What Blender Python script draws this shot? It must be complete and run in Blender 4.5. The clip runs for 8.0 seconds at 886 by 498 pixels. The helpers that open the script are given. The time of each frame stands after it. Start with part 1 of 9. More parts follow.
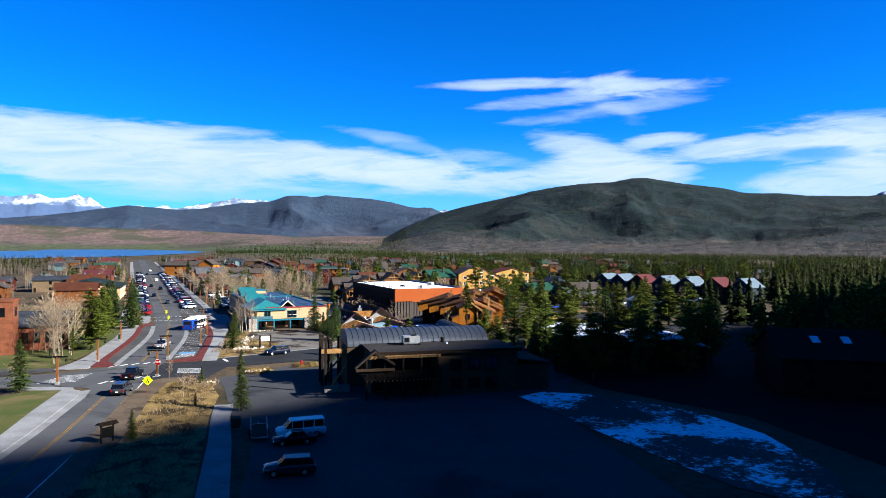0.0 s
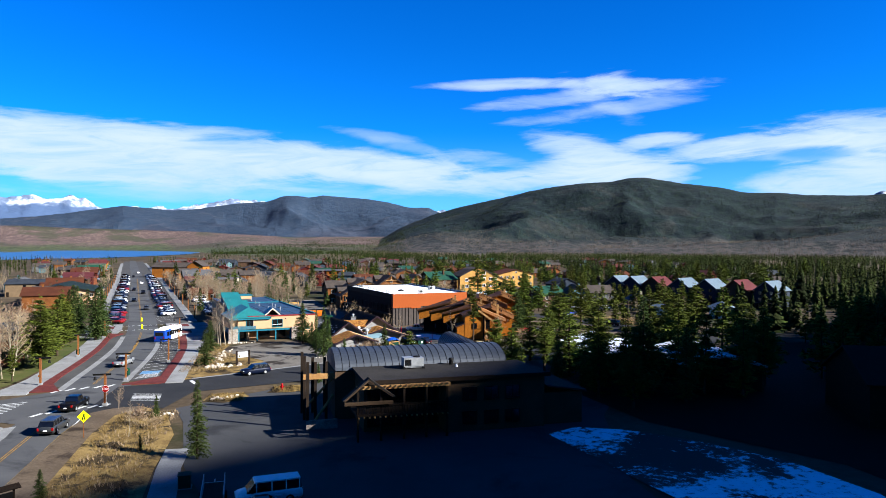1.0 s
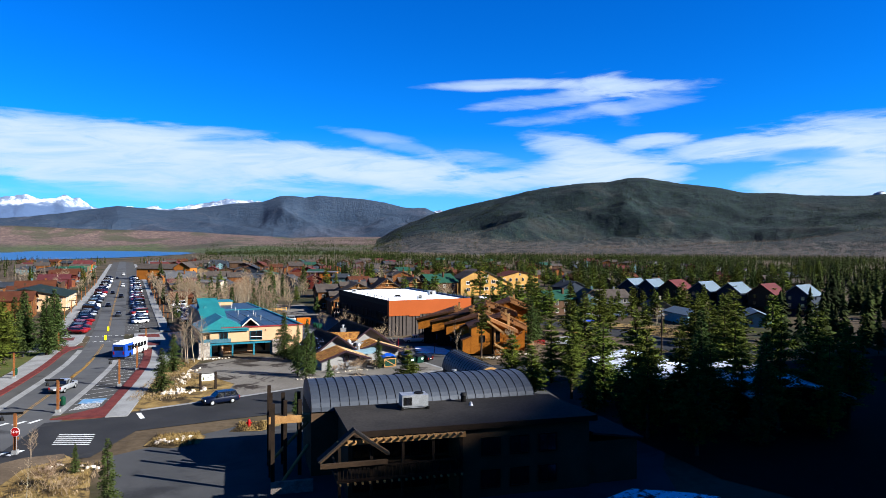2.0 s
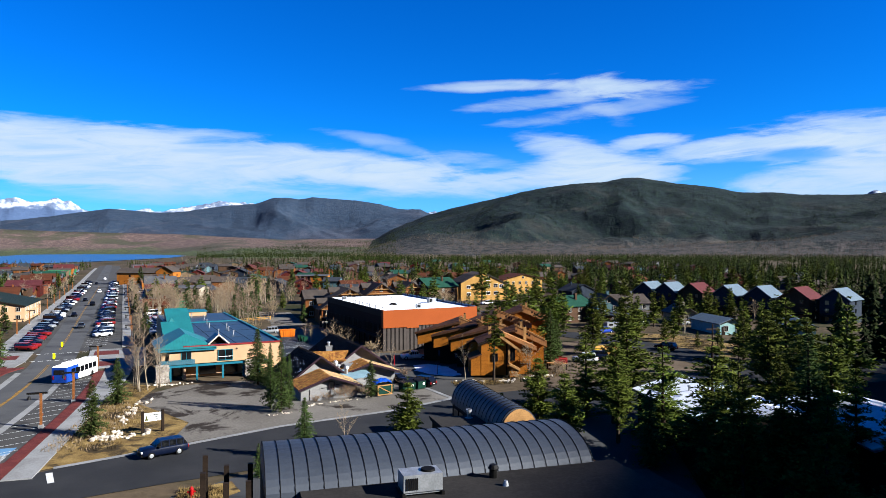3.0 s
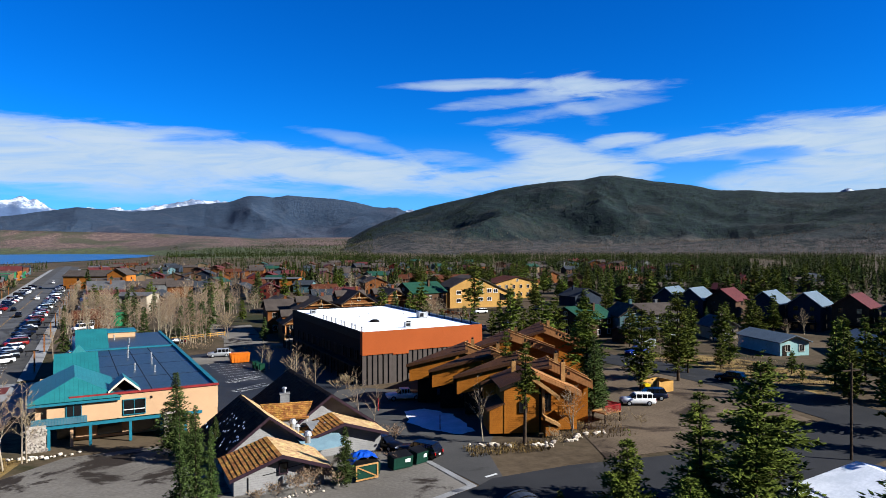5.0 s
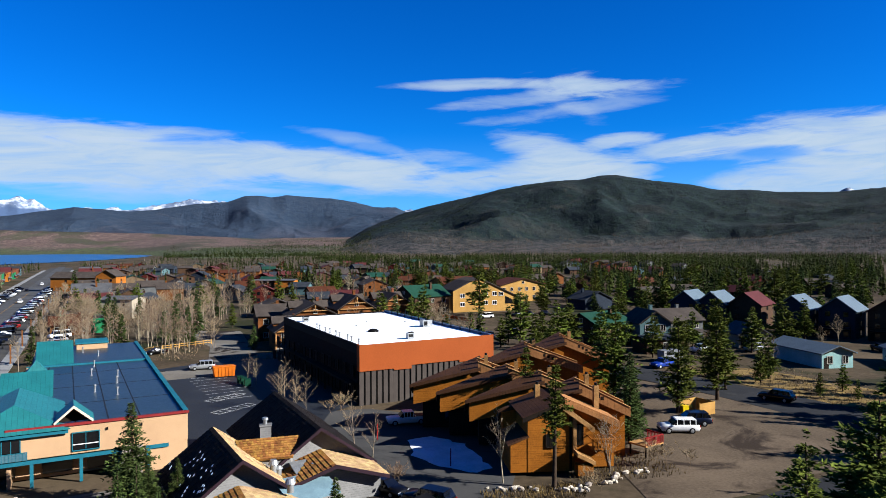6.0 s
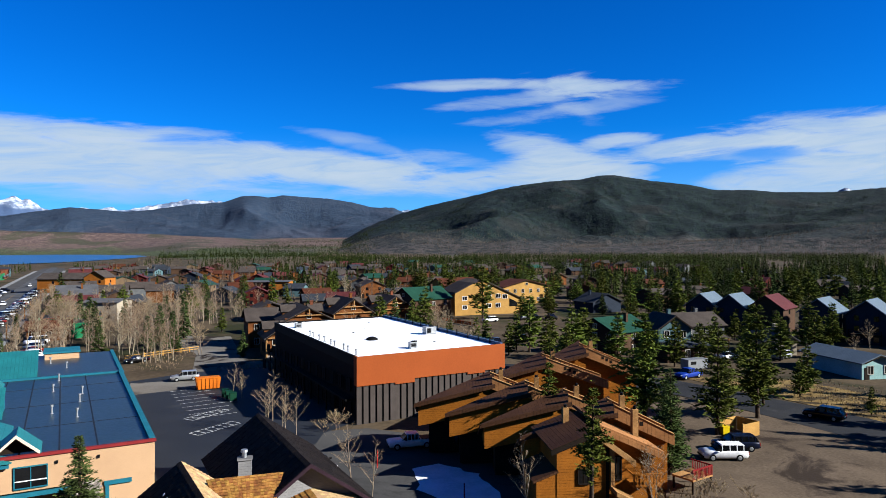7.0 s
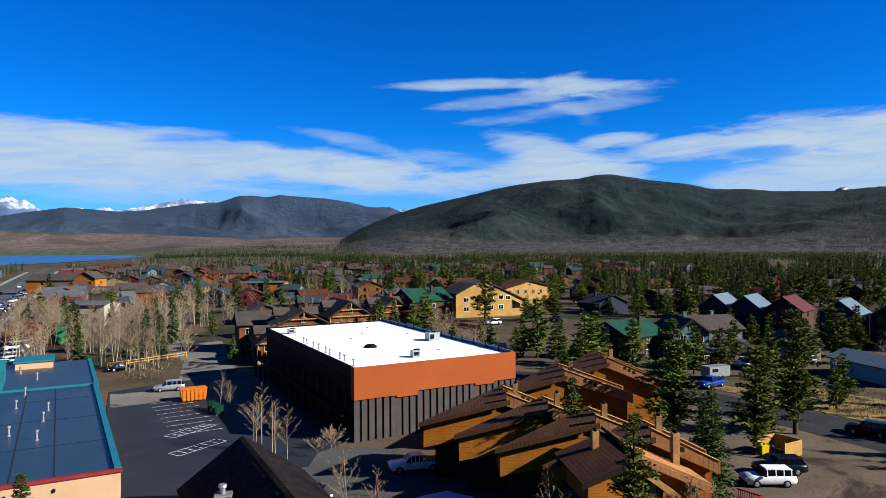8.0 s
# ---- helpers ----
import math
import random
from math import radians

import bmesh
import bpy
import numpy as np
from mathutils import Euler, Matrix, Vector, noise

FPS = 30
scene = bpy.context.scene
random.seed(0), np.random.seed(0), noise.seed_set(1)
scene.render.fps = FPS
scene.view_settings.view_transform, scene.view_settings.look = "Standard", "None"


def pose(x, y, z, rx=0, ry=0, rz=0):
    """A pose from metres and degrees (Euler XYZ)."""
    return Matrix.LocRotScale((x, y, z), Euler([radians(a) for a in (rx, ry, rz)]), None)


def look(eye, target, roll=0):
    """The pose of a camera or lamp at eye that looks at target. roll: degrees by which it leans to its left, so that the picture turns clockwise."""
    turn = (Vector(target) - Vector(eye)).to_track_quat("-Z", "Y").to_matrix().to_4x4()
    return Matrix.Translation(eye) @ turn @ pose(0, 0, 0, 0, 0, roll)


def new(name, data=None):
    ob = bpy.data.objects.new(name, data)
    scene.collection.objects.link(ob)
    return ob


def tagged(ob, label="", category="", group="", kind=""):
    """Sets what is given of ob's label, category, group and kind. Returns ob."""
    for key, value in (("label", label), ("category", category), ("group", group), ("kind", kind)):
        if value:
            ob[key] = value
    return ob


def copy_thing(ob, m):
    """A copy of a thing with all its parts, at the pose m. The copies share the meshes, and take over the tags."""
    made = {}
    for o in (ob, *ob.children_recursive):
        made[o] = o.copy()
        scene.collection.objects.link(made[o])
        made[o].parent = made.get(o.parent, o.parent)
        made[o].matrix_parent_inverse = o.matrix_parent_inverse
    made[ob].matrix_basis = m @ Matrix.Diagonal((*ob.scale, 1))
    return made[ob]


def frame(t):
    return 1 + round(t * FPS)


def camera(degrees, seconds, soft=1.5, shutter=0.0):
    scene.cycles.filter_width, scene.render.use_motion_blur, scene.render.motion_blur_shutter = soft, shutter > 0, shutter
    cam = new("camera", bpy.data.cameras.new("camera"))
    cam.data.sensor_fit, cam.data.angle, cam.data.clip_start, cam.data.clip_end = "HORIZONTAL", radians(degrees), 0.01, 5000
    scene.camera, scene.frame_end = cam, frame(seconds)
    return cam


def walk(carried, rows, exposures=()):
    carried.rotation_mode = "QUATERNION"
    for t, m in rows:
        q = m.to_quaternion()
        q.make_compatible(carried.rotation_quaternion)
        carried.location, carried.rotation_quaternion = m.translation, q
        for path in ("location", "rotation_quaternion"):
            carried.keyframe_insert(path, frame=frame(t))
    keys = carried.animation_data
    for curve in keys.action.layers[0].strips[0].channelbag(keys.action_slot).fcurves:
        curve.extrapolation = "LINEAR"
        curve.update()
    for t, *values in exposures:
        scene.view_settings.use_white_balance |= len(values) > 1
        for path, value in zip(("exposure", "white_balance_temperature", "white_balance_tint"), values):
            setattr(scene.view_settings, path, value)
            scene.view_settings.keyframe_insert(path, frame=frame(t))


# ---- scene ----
cam = camera(65.5, 8.0, soft=0.8)
PATH = [
    (0, (2.846, -21.69, 22.379), (3.225, -19.726, 22.369), 0.4),
    (0.5, (3.926, -11.814, 22.438), (4.307, -9.85, 22.428), 0.3),
    (1, (5.124, -1.737, 22.481), (5.511, 0.225, 22.472), 0.3),
    (1.5, (6.435, 8.846, 22.521), (6.829, 10.807, 22.513), 0.3),
    (1.7, (6.98, 13.071, 22.547), (7.374, 15.031, 22.538), 0.4),
    (2.8, (10.4, 37.805, 22.561), (10.808, 39.763, 22.558), -0.1),
    (3, (10.794, 42.312, 22.597), (11.206, 44.269, 22.593), 0.0),
    (3.5, (11.641, 52.728, 22.82), (12.083, 54.679, 22.816), 0.0),
    (4, (12.714, 62.418, 22.907), (13.173, 64.364, 22.903), -0.0),
    (4.5, (13.819, 71.126, 23.081), (14.292, 73.07, 23.074), -0.0),
    (4.7, (14.227, 74.4, 23.115), (14.703, 76.343, 23.107), -0.1),
    (6, (16.892, 92.858, 23.47), (17.373, 94.799, 23.461), -0.2),
    (6.5, (17.617, 98.792, 23.456), (18.103, 100.732, 23.447), -0.2),
    (7, (18.257, 104.135, 23.365), (18.746, 106.074, 23.357), -0.2),
    (7.5, (18.809, 108.69, 23.374), (19.301, 110.628, 23.367), -0.3),
    (8, (19.31, 112.797, 23.35), (19.807, 114.734, 23.341), -0.3),
]
walk(cam, [(t, look(eye, target, roll)) for t, eye, target, roll in PATH],
     [(0, 2.30), (1.5, 2.24), (3.5, 2.04), (4.5, 1.94), (6.0, 1.86), (8.0, 1.80)])

# ---- light: low morning sun over a ridge, blue sky with long clouds ----
SUN_DIR = Vector((0.768, -0.437, 0.469)).normalized()
sun = new("sun", bpy.data.lights.new("sun", "SUN"))
sun.data.energy, sun.data.angle, sun.data.color = 5.0, radians(0.53), (0.98, 0.985, 0.965)
sun.rotation_euler = SUN_DIR.to_track_quat("Z", "Y").to_euler()


class Nodes:
    """Short hand for shader arithmetic."""

    def __init__(self, tree):
        self.tree = tree

    def node(self, kind, **values):
        n = self.tree.nodes.new(kind)
        for k, v in values.items():
            setattr(n, k, v)
        return n

    def put(self, socket, value):
        if isinstance(value, bpy.types.NodeSocket):
            self.tree.links.new(value, socket)
        elif value is not None:
            socket.default_value = value

    def math(self, op, a, b=None, c=None, clamp=False):
        n = self.node("ShaderNodeMath", operation=op, use_clamp=clamp)
        for s, v in zip(n.inputs, (a, b, c)):
            self.put(s, v)
        return n.outputs[0]

    def ramp(self, value, lo, hi, out_lo=0.0, out_hi=1.0):
        n = self.node("ShaderNodeMapRange", interpolation_type="SMOOTHSTEP")
        for s, v in zip(n.inputs, (value, lo, hi, out_lo, out_hi)):
            self.put(s, v)
        return n.outputs[0]

    def cloudy(self, vector, scale, detail=4.0, rough=0.55, distort=0.0):
        n = self.node("ShaderNodeTexNoise")
        self.put(n.inputs["Vector"], vector)
        n.inputs["Scale"].default_value, n.inputs["Detail"].default_value = scale, detail
        n.inputs["Roughness"].default_value, n.inputs["Distortion"].default_value = rough, distort
        return n.outputs["Fac"]

    def mix(self, fac, a, b):
        n = self.node("ShaderNodeMix", data_type="RGBA")
        self.put(n.inputs["Factor"], fac)
        self.put(n.inputs[6], a)
        self.put(n.inputs[7], b)
        return n.outputs[2]

    def combine(self, x, y, z):
        n = self.node("ShaderNodeCombineXYZ")
        for s, v in zip(n.inputs, (x, y, z)):
            self.put(s, v)
        return n.outputs[0]


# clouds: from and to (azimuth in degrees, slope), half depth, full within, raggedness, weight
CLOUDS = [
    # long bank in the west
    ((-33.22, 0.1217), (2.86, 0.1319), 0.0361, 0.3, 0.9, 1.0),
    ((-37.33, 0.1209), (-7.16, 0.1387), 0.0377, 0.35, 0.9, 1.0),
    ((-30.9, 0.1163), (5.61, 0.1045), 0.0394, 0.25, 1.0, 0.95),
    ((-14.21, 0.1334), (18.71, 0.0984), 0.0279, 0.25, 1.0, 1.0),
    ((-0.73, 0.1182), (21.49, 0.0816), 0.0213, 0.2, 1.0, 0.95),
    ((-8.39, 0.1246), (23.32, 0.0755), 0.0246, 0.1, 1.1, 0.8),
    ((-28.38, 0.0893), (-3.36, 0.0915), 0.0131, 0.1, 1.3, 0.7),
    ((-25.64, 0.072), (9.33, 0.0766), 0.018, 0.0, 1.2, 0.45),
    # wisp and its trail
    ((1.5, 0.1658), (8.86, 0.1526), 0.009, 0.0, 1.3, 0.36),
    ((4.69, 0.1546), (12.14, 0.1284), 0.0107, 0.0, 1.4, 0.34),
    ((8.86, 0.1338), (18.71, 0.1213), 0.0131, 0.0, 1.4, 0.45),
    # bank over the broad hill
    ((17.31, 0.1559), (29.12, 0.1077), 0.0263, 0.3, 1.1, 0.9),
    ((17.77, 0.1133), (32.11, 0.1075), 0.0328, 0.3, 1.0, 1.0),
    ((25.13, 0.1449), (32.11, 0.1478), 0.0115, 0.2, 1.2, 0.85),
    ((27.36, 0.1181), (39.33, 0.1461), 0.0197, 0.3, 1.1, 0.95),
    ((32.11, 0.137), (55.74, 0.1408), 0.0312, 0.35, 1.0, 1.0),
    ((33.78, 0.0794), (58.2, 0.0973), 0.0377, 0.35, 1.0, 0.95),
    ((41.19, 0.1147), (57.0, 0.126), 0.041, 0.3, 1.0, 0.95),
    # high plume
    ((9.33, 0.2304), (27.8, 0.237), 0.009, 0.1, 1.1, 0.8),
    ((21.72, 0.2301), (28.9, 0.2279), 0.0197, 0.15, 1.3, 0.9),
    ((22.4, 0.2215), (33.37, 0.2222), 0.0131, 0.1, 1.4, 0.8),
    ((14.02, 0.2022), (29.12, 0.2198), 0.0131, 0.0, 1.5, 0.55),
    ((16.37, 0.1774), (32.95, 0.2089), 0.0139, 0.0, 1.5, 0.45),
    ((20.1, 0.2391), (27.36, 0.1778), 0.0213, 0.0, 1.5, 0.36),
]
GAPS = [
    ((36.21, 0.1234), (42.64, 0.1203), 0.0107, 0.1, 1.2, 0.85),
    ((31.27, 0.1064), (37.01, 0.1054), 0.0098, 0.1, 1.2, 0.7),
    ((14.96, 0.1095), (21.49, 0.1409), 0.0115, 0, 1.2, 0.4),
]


def build_world():
    world = bpy.data.worlds.new("sky")
    scene.world = world
    world.use_nodes = True
    tree = world.node_tree
    tree.nodes.clear()
    k = Nodes(tree)
    sky = k.node("ShaderNodeTexSky", sky_type="NISHITA", sun_disc=False, altitude=2800.0,
                air_density=1.0, dust_density=0.1, ozone_density=4.0)
    sky.sun_elevation = math.asin(SUN_DIR.z)
    sky.sun_rotation = math.atan2(SUN_DIR.x, SUN_DIR.y)
    tint = k.node("ShaderNodeHueSaturation")
    tint.inputs["Saturation"].default_value, tint.inputs["Value"].default_value = 1.32, 1.0
    k.put(tint.inputs["Color"], sky.outputs[0])
    way = k.node("ShaderNodeTexCoord").outputs["Generated"]
    sep = k.node("ShaderNodeSeparateXYZ")
    k.put(sep.inputs[0], way)
    x, y, z = sep.outputs
    az = k.math("DEGREES", k.math("ARCTAN2", x, y))
    el = k.math("DIVIDE", z, k.math("SQRT", k.math("ADD", k.math("MULTIPLY", x, x), k.math("MULTIPLY", y, y))))
    n1 = k.cloudy(k.combine(k.math("MULTIPLY", az, 0.055), k.math("MULTIPLY", k.math("ADD", el, k.math("MULTIPLY", az, 0.0010)), 15.0), 0.0), 2.0, 9.0, 0.60, 0.5)
    n2 = k.cloudy(k.combine(k.math("MULTIPLY", az, 0.10), k.math("MULTIPLY", k.math("SUBTRACT", el, k.math("MULTIPLY", az, 0.0016)), 42.0), 3.0), 1.6, 8.0, 0.62, 0.6)
    ragged = k.math("SUBTRACT", k.math("ADD", k.math("MULTIPLY", n1, 1.5), k.math("MULTIPLY", n2, 1.1)), 1.3)

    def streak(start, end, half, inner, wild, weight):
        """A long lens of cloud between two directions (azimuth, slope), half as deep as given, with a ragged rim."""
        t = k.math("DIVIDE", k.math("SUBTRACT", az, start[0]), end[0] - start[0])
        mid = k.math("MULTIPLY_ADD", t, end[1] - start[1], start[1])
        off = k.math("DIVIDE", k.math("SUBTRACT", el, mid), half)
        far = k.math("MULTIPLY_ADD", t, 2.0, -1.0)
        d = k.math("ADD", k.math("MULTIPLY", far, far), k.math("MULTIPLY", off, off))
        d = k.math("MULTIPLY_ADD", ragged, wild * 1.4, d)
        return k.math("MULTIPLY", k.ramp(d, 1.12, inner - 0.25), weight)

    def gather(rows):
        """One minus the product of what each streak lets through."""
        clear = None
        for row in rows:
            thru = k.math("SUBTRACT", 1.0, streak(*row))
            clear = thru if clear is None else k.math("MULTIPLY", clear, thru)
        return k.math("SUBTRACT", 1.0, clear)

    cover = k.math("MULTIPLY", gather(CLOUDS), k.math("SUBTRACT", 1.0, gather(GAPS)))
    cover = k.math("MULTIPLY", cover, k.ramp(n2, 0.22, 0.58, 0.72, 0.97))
    haze = k.math("MULTIPLY", k.ramp(el, 0.17, 0.02), 0.5)
    cloud = k.mix(n2, (0.50, 0.76, 1.05, 1), (0.90, 1.02, 1.16, 1))
    light = k.node("ShaderNodeVectorMath", operation="SCALE")
    k.put(light.inputs[0], tint.outputs[0])
    light.inputs["Scale"].default_value = SKY
    clear = k.node("ShaderNodeVectorMath", operation="MULTIPLY")
    k.put(clear.inputs[0], light.outputs[0])
    clear.inputs[1].default_value = (0.10, 0.90, 1.42)
    pale = k.mix(haze, clear.outputs[0], (0.066, 0.140, 0.285, 1))
    bright = k.node("ShaderNodeVectorMath", operation="SCALE")
    k.put(bright.inputs[0], cloud)
    bright.inputs["Scale"].default_value = 0.205
    back = k.node("ShaderNodeBackground")
    k.put(back.inputs["Color"], k.mix(k.math("MULTIPLY", cover, k.ramp(el, -0.01, 0.03)), pale, bright.outputs[0]))
    out = k.node("ShaderNodeOutputWorld")
    tree.links.new(back.outputs[0], out.inputs[0])


SKY = 0.0335
build_world()

# ---- materials ----
def rgb(r, g, b):
    """Linear colour from 0-255 values of paint chips."""
    return tuple((c / 255 / 12.92) if c <= 10 else ((c / 255 + 0.055) / 1.055) ** 2.4 for c in (r, g, b))


def deep(c):
    """Deepens a paint, the dark ones most, and keeps its hue."""
    grey = 0.25 * c[0] + 0.65 * c[1] + 0.1 * c[2]
    return tuple(v ** 1.12 * grey ** 0.34 for v in c)


def material(name, a, b=None, rough=0.85, scale=0.6, fine=9.0, bump=0.3, bump_scale=None, metal=0.0, lines=None,
             stain=None, stain_at=(0.55, 0.7), stain_scale=0.15, random=0.0, stretch=(1, 1, 1), spec=0.06, coat=0.0, island=0.0):
    """Two colours mixed by coarse and fine noise, with relief. lines: (axis, pitch, depth) for lapped boards or seams."""
    m = bpy.data.materials.new(name)
    m.use_nodes = True
    tree = m.node_tree
    k = Nodes(tree)
    shader = tree.nodes["Principled BSDF"]
    b = b or tuple(c * 0.75 for c in a)
    a, b, stain = deep(a), deep(b), stain and deep(stain)
    coord = k.node("ShaderNodeTexCoord").outputs["Object"]
    mapping = k.node("ShaderNodeMapping")
    k.put(mapping.inputs["Vector"], coord)
    mapping.inputs["Scale"].default_value = stretch
    where = mapping.outputs[0]
    coarse = k.cloudy(where, scale, 5.0, 0.6)
    grain = k.cloudy(where, fine, 3.0, 0.6)
    both = k.math("ADD", k.math("MULTIPLY", coarse, 0.65), k.math("MULTIPLY", grain, 0.35))
    colour = k.mix(k.ramp(both, 0.36, 0.64), (*a, 1), (*b, 1))
    if stain:
        spot = k.cloudy(where, stain_scale, 6.0, 0.65, 0.6)
        colour = k.mix(k.ramp(spot, *stain_at), colour, (*stain, 1))
    if random or island:
        value = k.node("ShaderNodeObjectInfo").outputs["Random"] if random else k.node("ShaderNodeNewGeometry").outputs["Random Per Island"]
        amount = random or island
        bright = k.node("ShaderNodeHueSaturation")
        k.put(bright.inputs["Color"], colour)
        k.put(bright.inputs["Value"], k.math("MULTIPLY_ADD", value, 2 * amount, 1 - amount))
        k.put(bright.inputs["Hue"], k.math("MULTIPLY_ADD", value, 0.03, 0.485))
        colour = bright.outputs[0]
    height = grain
    if lines:
        axis, pitch, depth = lines
        sep = k.node("ShaderNodeSeparateXYZ")
        k.put(sep.inputs[0], coord)
        saw = k.math("FRACT", k.math("DIVIDE", sep.outputs["XYZ".index(axis)], pitch))
        groove = k.ramp(saw, 0.0, 0.12)
        height = k.math("ADD", k.math("MULTIPLY", grain, 0.25), k.math("MULTIPLY", k.math("SUBTRACT", groove, k.math("MULTIPLY", saw, 0.6)), depth))
        colour = k.mix(groove, (*[c * 0.55 for c in a], 1), colour)
    k.put(shader.inputs["Base Color"], colour)
    k.put(shader.inputs["Roughness"], k.math("MULTIPLY_ADD", grain, 0.25, rough - 0.12, clamp=True))
    shader.inputs["Metallic"].default_value = metal
    shader.inputs["Specular IOR Level"].default_value = spec
    shader.inputs["Coat Weight"].default_value = coat
    if bump:
        relief = k.node("ShaderNodeBump")
        relief.inputs["Strength"].default_value = bump
        relief.inputs["Distance"].default_value = bump_scale or 0.05
        k.put(relief.inputs["Height"], height)
        tree.links.new(relief.outputs[0], shader.inputs["Normal"])
    return m


M = {}
M["asphalt"] = material("asphalt", (0.104, 0.106, 0.110), (0.130, 0.130, 0.132), 0.88, 0.12, 6.0, 0.25, stain=(0.074, 0.075, 0.078), stain_scale=0.08, stain_at=(0.52, 0.66))
# darker copy of the street asphalt, the car park's shade put into it
M["asphalt_shade"] = material("shaded_car_park_asphalt", (0.074, 0.076, 0.080), (0.094, 0.094, 0.096), 0.9, 0.12, 6.0, 0.25, stain=(0.050, 0.051, 0.054), stain_scale=0.08, stain_at=(0.52, 0.66), spec=0.1)
M["asphalt_new"] = material("fresh_asphalt", (0.046, 0.048, 0.053), (0.062, 0.063, 0.067), 0.9, 0.15, 6.0, 0.25, stain=(0.085, 0.085, 0.085), stain_scale=0.1, stain_at=(0.6, 0.75))
M["asphalt_old"] = material("worn_asphalt", (0.090, 0.088, 0.086), (0.118, 0.114, 0.109), 0.95, 0.1, 5.0, 0.3, stain=(0.066, 0.064, 0.062), stain_scale=0.12)
M["asphalt_sealed"] = material("sealed_asphalt", (0.034, 0.040, 0.050), (0.044, 0.050, 0.060), 0.7, 0.15, 6.0, 0.25, stain=(0.06, 0.065, 0.072), stain_scale=0.1, stain_at=(0.58, 0.72), spec=0.15)
M["concrete"] = material("concrete", (0.27, 0.27, 0.27), (0.215, 0.212, 0.208), 0.9, 0.3, 5.0, 0.2, stain=(0.16, 0.155, 0.15), stain_scale=0.3, stain_at=(0.58, 0.78))
M["brick_band"] = material("red_pavers", (0.21, 0.060, 0.052), (0.15, 0.042, 0.040), 0.9, 0.8, 7.0, 0.4)
M["paint_white"] = material("road_paint_white", (0.55, 0.55, 0.54), (0.38, 0.38, 0.37), 0.8, 1.2, 8.0, 0.1)
M["paint_yellow"] = material("road_paint_yellow", (0.36, 0.21, 0.05), (0.20, 0.13, 0.06), 0.8, 0.8, 8.0, 0.1)
M["paint_blue"] = material("road_paint_blue", (0.10, 0.24, 0.42), (0.14, 0.25, 0.36), 0.8, 0.8, 8.0, 0.1)
M["dirt"] = material("dry_ground", (0.150, 0.112, 0.072), (0.092, 0.068, 0.043), 0.95, 0.05, 0.9, 0.5, stain=(0.055, 0.058, 0.024), stain_scale=0.025, stain_at=(0.5, 0.62), bump_scale=0.15)
M["gravel"] = material("gravel_lot", (0.205, 0.188, 0.166), (0.155, 0.140, 0.122), 0.95, 0.1, 3.0, 0.5, stain=(0.060, 0.048, 0.040), stain_scale=0.13, stain_at=(0.52, 0.60))
M["lawn"] = material("lawn", (0.085, 0.115, 0.030), (0.13, 0.125, 0.045), 0.95, 0.2, 4.0, 0.6, stain=(0.17, 0.14, 0.065), stain_scale=0.15, stain_at=(0.52, 0.66))
M["dry_grass"] = material("dry_grass", (0.30, 0.21, 0.085), (0.19, 0.125, 0.05), 0.95, 0.4, 5.0, 0.7, stain=(0.085, 0.062, 0.034), stain_scale=0.30, stain_at=(0.48, 0.60))
M["snow"] = material("snow", (0.62, 0.64, 0.67), (0.50, 0.53, 0.57), 0.7, 0.4, 4.0, 0.15, bump_scale=0.06)
M["stone"] = material("stone", (0.36, 0.32, 0.28), (0.24, 0.20, 0.17), 0.9, 1.5, 8.0, 0.6, random=0.35)
M["trunk"] = material("pine_bark", (0.12, 0.085, 0.06), (0.07, 0.05, 0.036), 0.95, 2.0, 12.0, 0.6)
M["birch"] = material("aspen_bark", (0.33, 0.275, 0.205), (0.21, 0.165, 0.12), 0.9, 1.0, 10.0, 0.4, random=0.2)
M["twig"] = material("bare_twigs", (0.34, 0.25, 0.165), (0.24, 0.17, 0.11), 0.9, 1.0, 6.0, 0.0, random=0.2)
M["needles"] = material("pine_needles", (0.165, 0.198, 0.034), (0.084, 0.108, 0.021), 0.85, 0.9, 6.0, 0.0, random=0.25, spec=0.04)
M["needles_blue"] = material("spruce_needles", (0.118, 0.165, 0.048), (0.058, 0.086, 0.027), 0.85, 0.9, 6.0, 0.0, random=0.2, spec=0.04)
M["forest"] = material("forest_needles", (0.074, 0.095, 0.022), (0.024, 0.036, 0.010), 0.9, 0.03, 0.4, 0.0, island=0.4, spec=0.04)
M["forest_bare"] = material("bare_wood", (0.22, 0.176, 0.135), (0.14, 0.11, 0.084), 0.9, 0.03, 0.4, 0.0, island=0.25)
M["glass"] = material("dark_glass", (0.012, 0.014, 0.017), (0.02, 0.022, 0.026), 0.12, 0.5, 3.0, 0.0, spec=0.7)
M["white"] = material("white_paint", (0.72, 0.71, 0.68), (0.60, 0.59, 0.56), 0.6, 0.5, 5.0, 0.1)
M["black"] = material("black_metal", (0.018, 0.017, 0.016), (0.03, 0.028, 0.026), 0.5, 1.0, 8.0, 0.1)
M["steel"] = material("galvanised_steel", (0.42, 0.43, 0.44), (0.32, 0.33, 0.34), 0.45, 1.5, 8.0, 0.1, metal=0.7)
M["post"] = material("wooden_post", (0.30, 0.125, 0.045), (0.20, 0.08, 0.03), 0.8, 2.0, 10.0, 0.3)
M["dark_wood"] = material("dark_timber", (0.055, 0.036, 0.024), (0.035, 0.024, 0.017), 0.8, 1.0, 8.0, 0.3)
M["tan_wood"] = material("tan_timber", (0.42, 0.24, 0.10), (0.30, 0.165, 0.065), 0.8, 1.0, 8.0, 0.3)
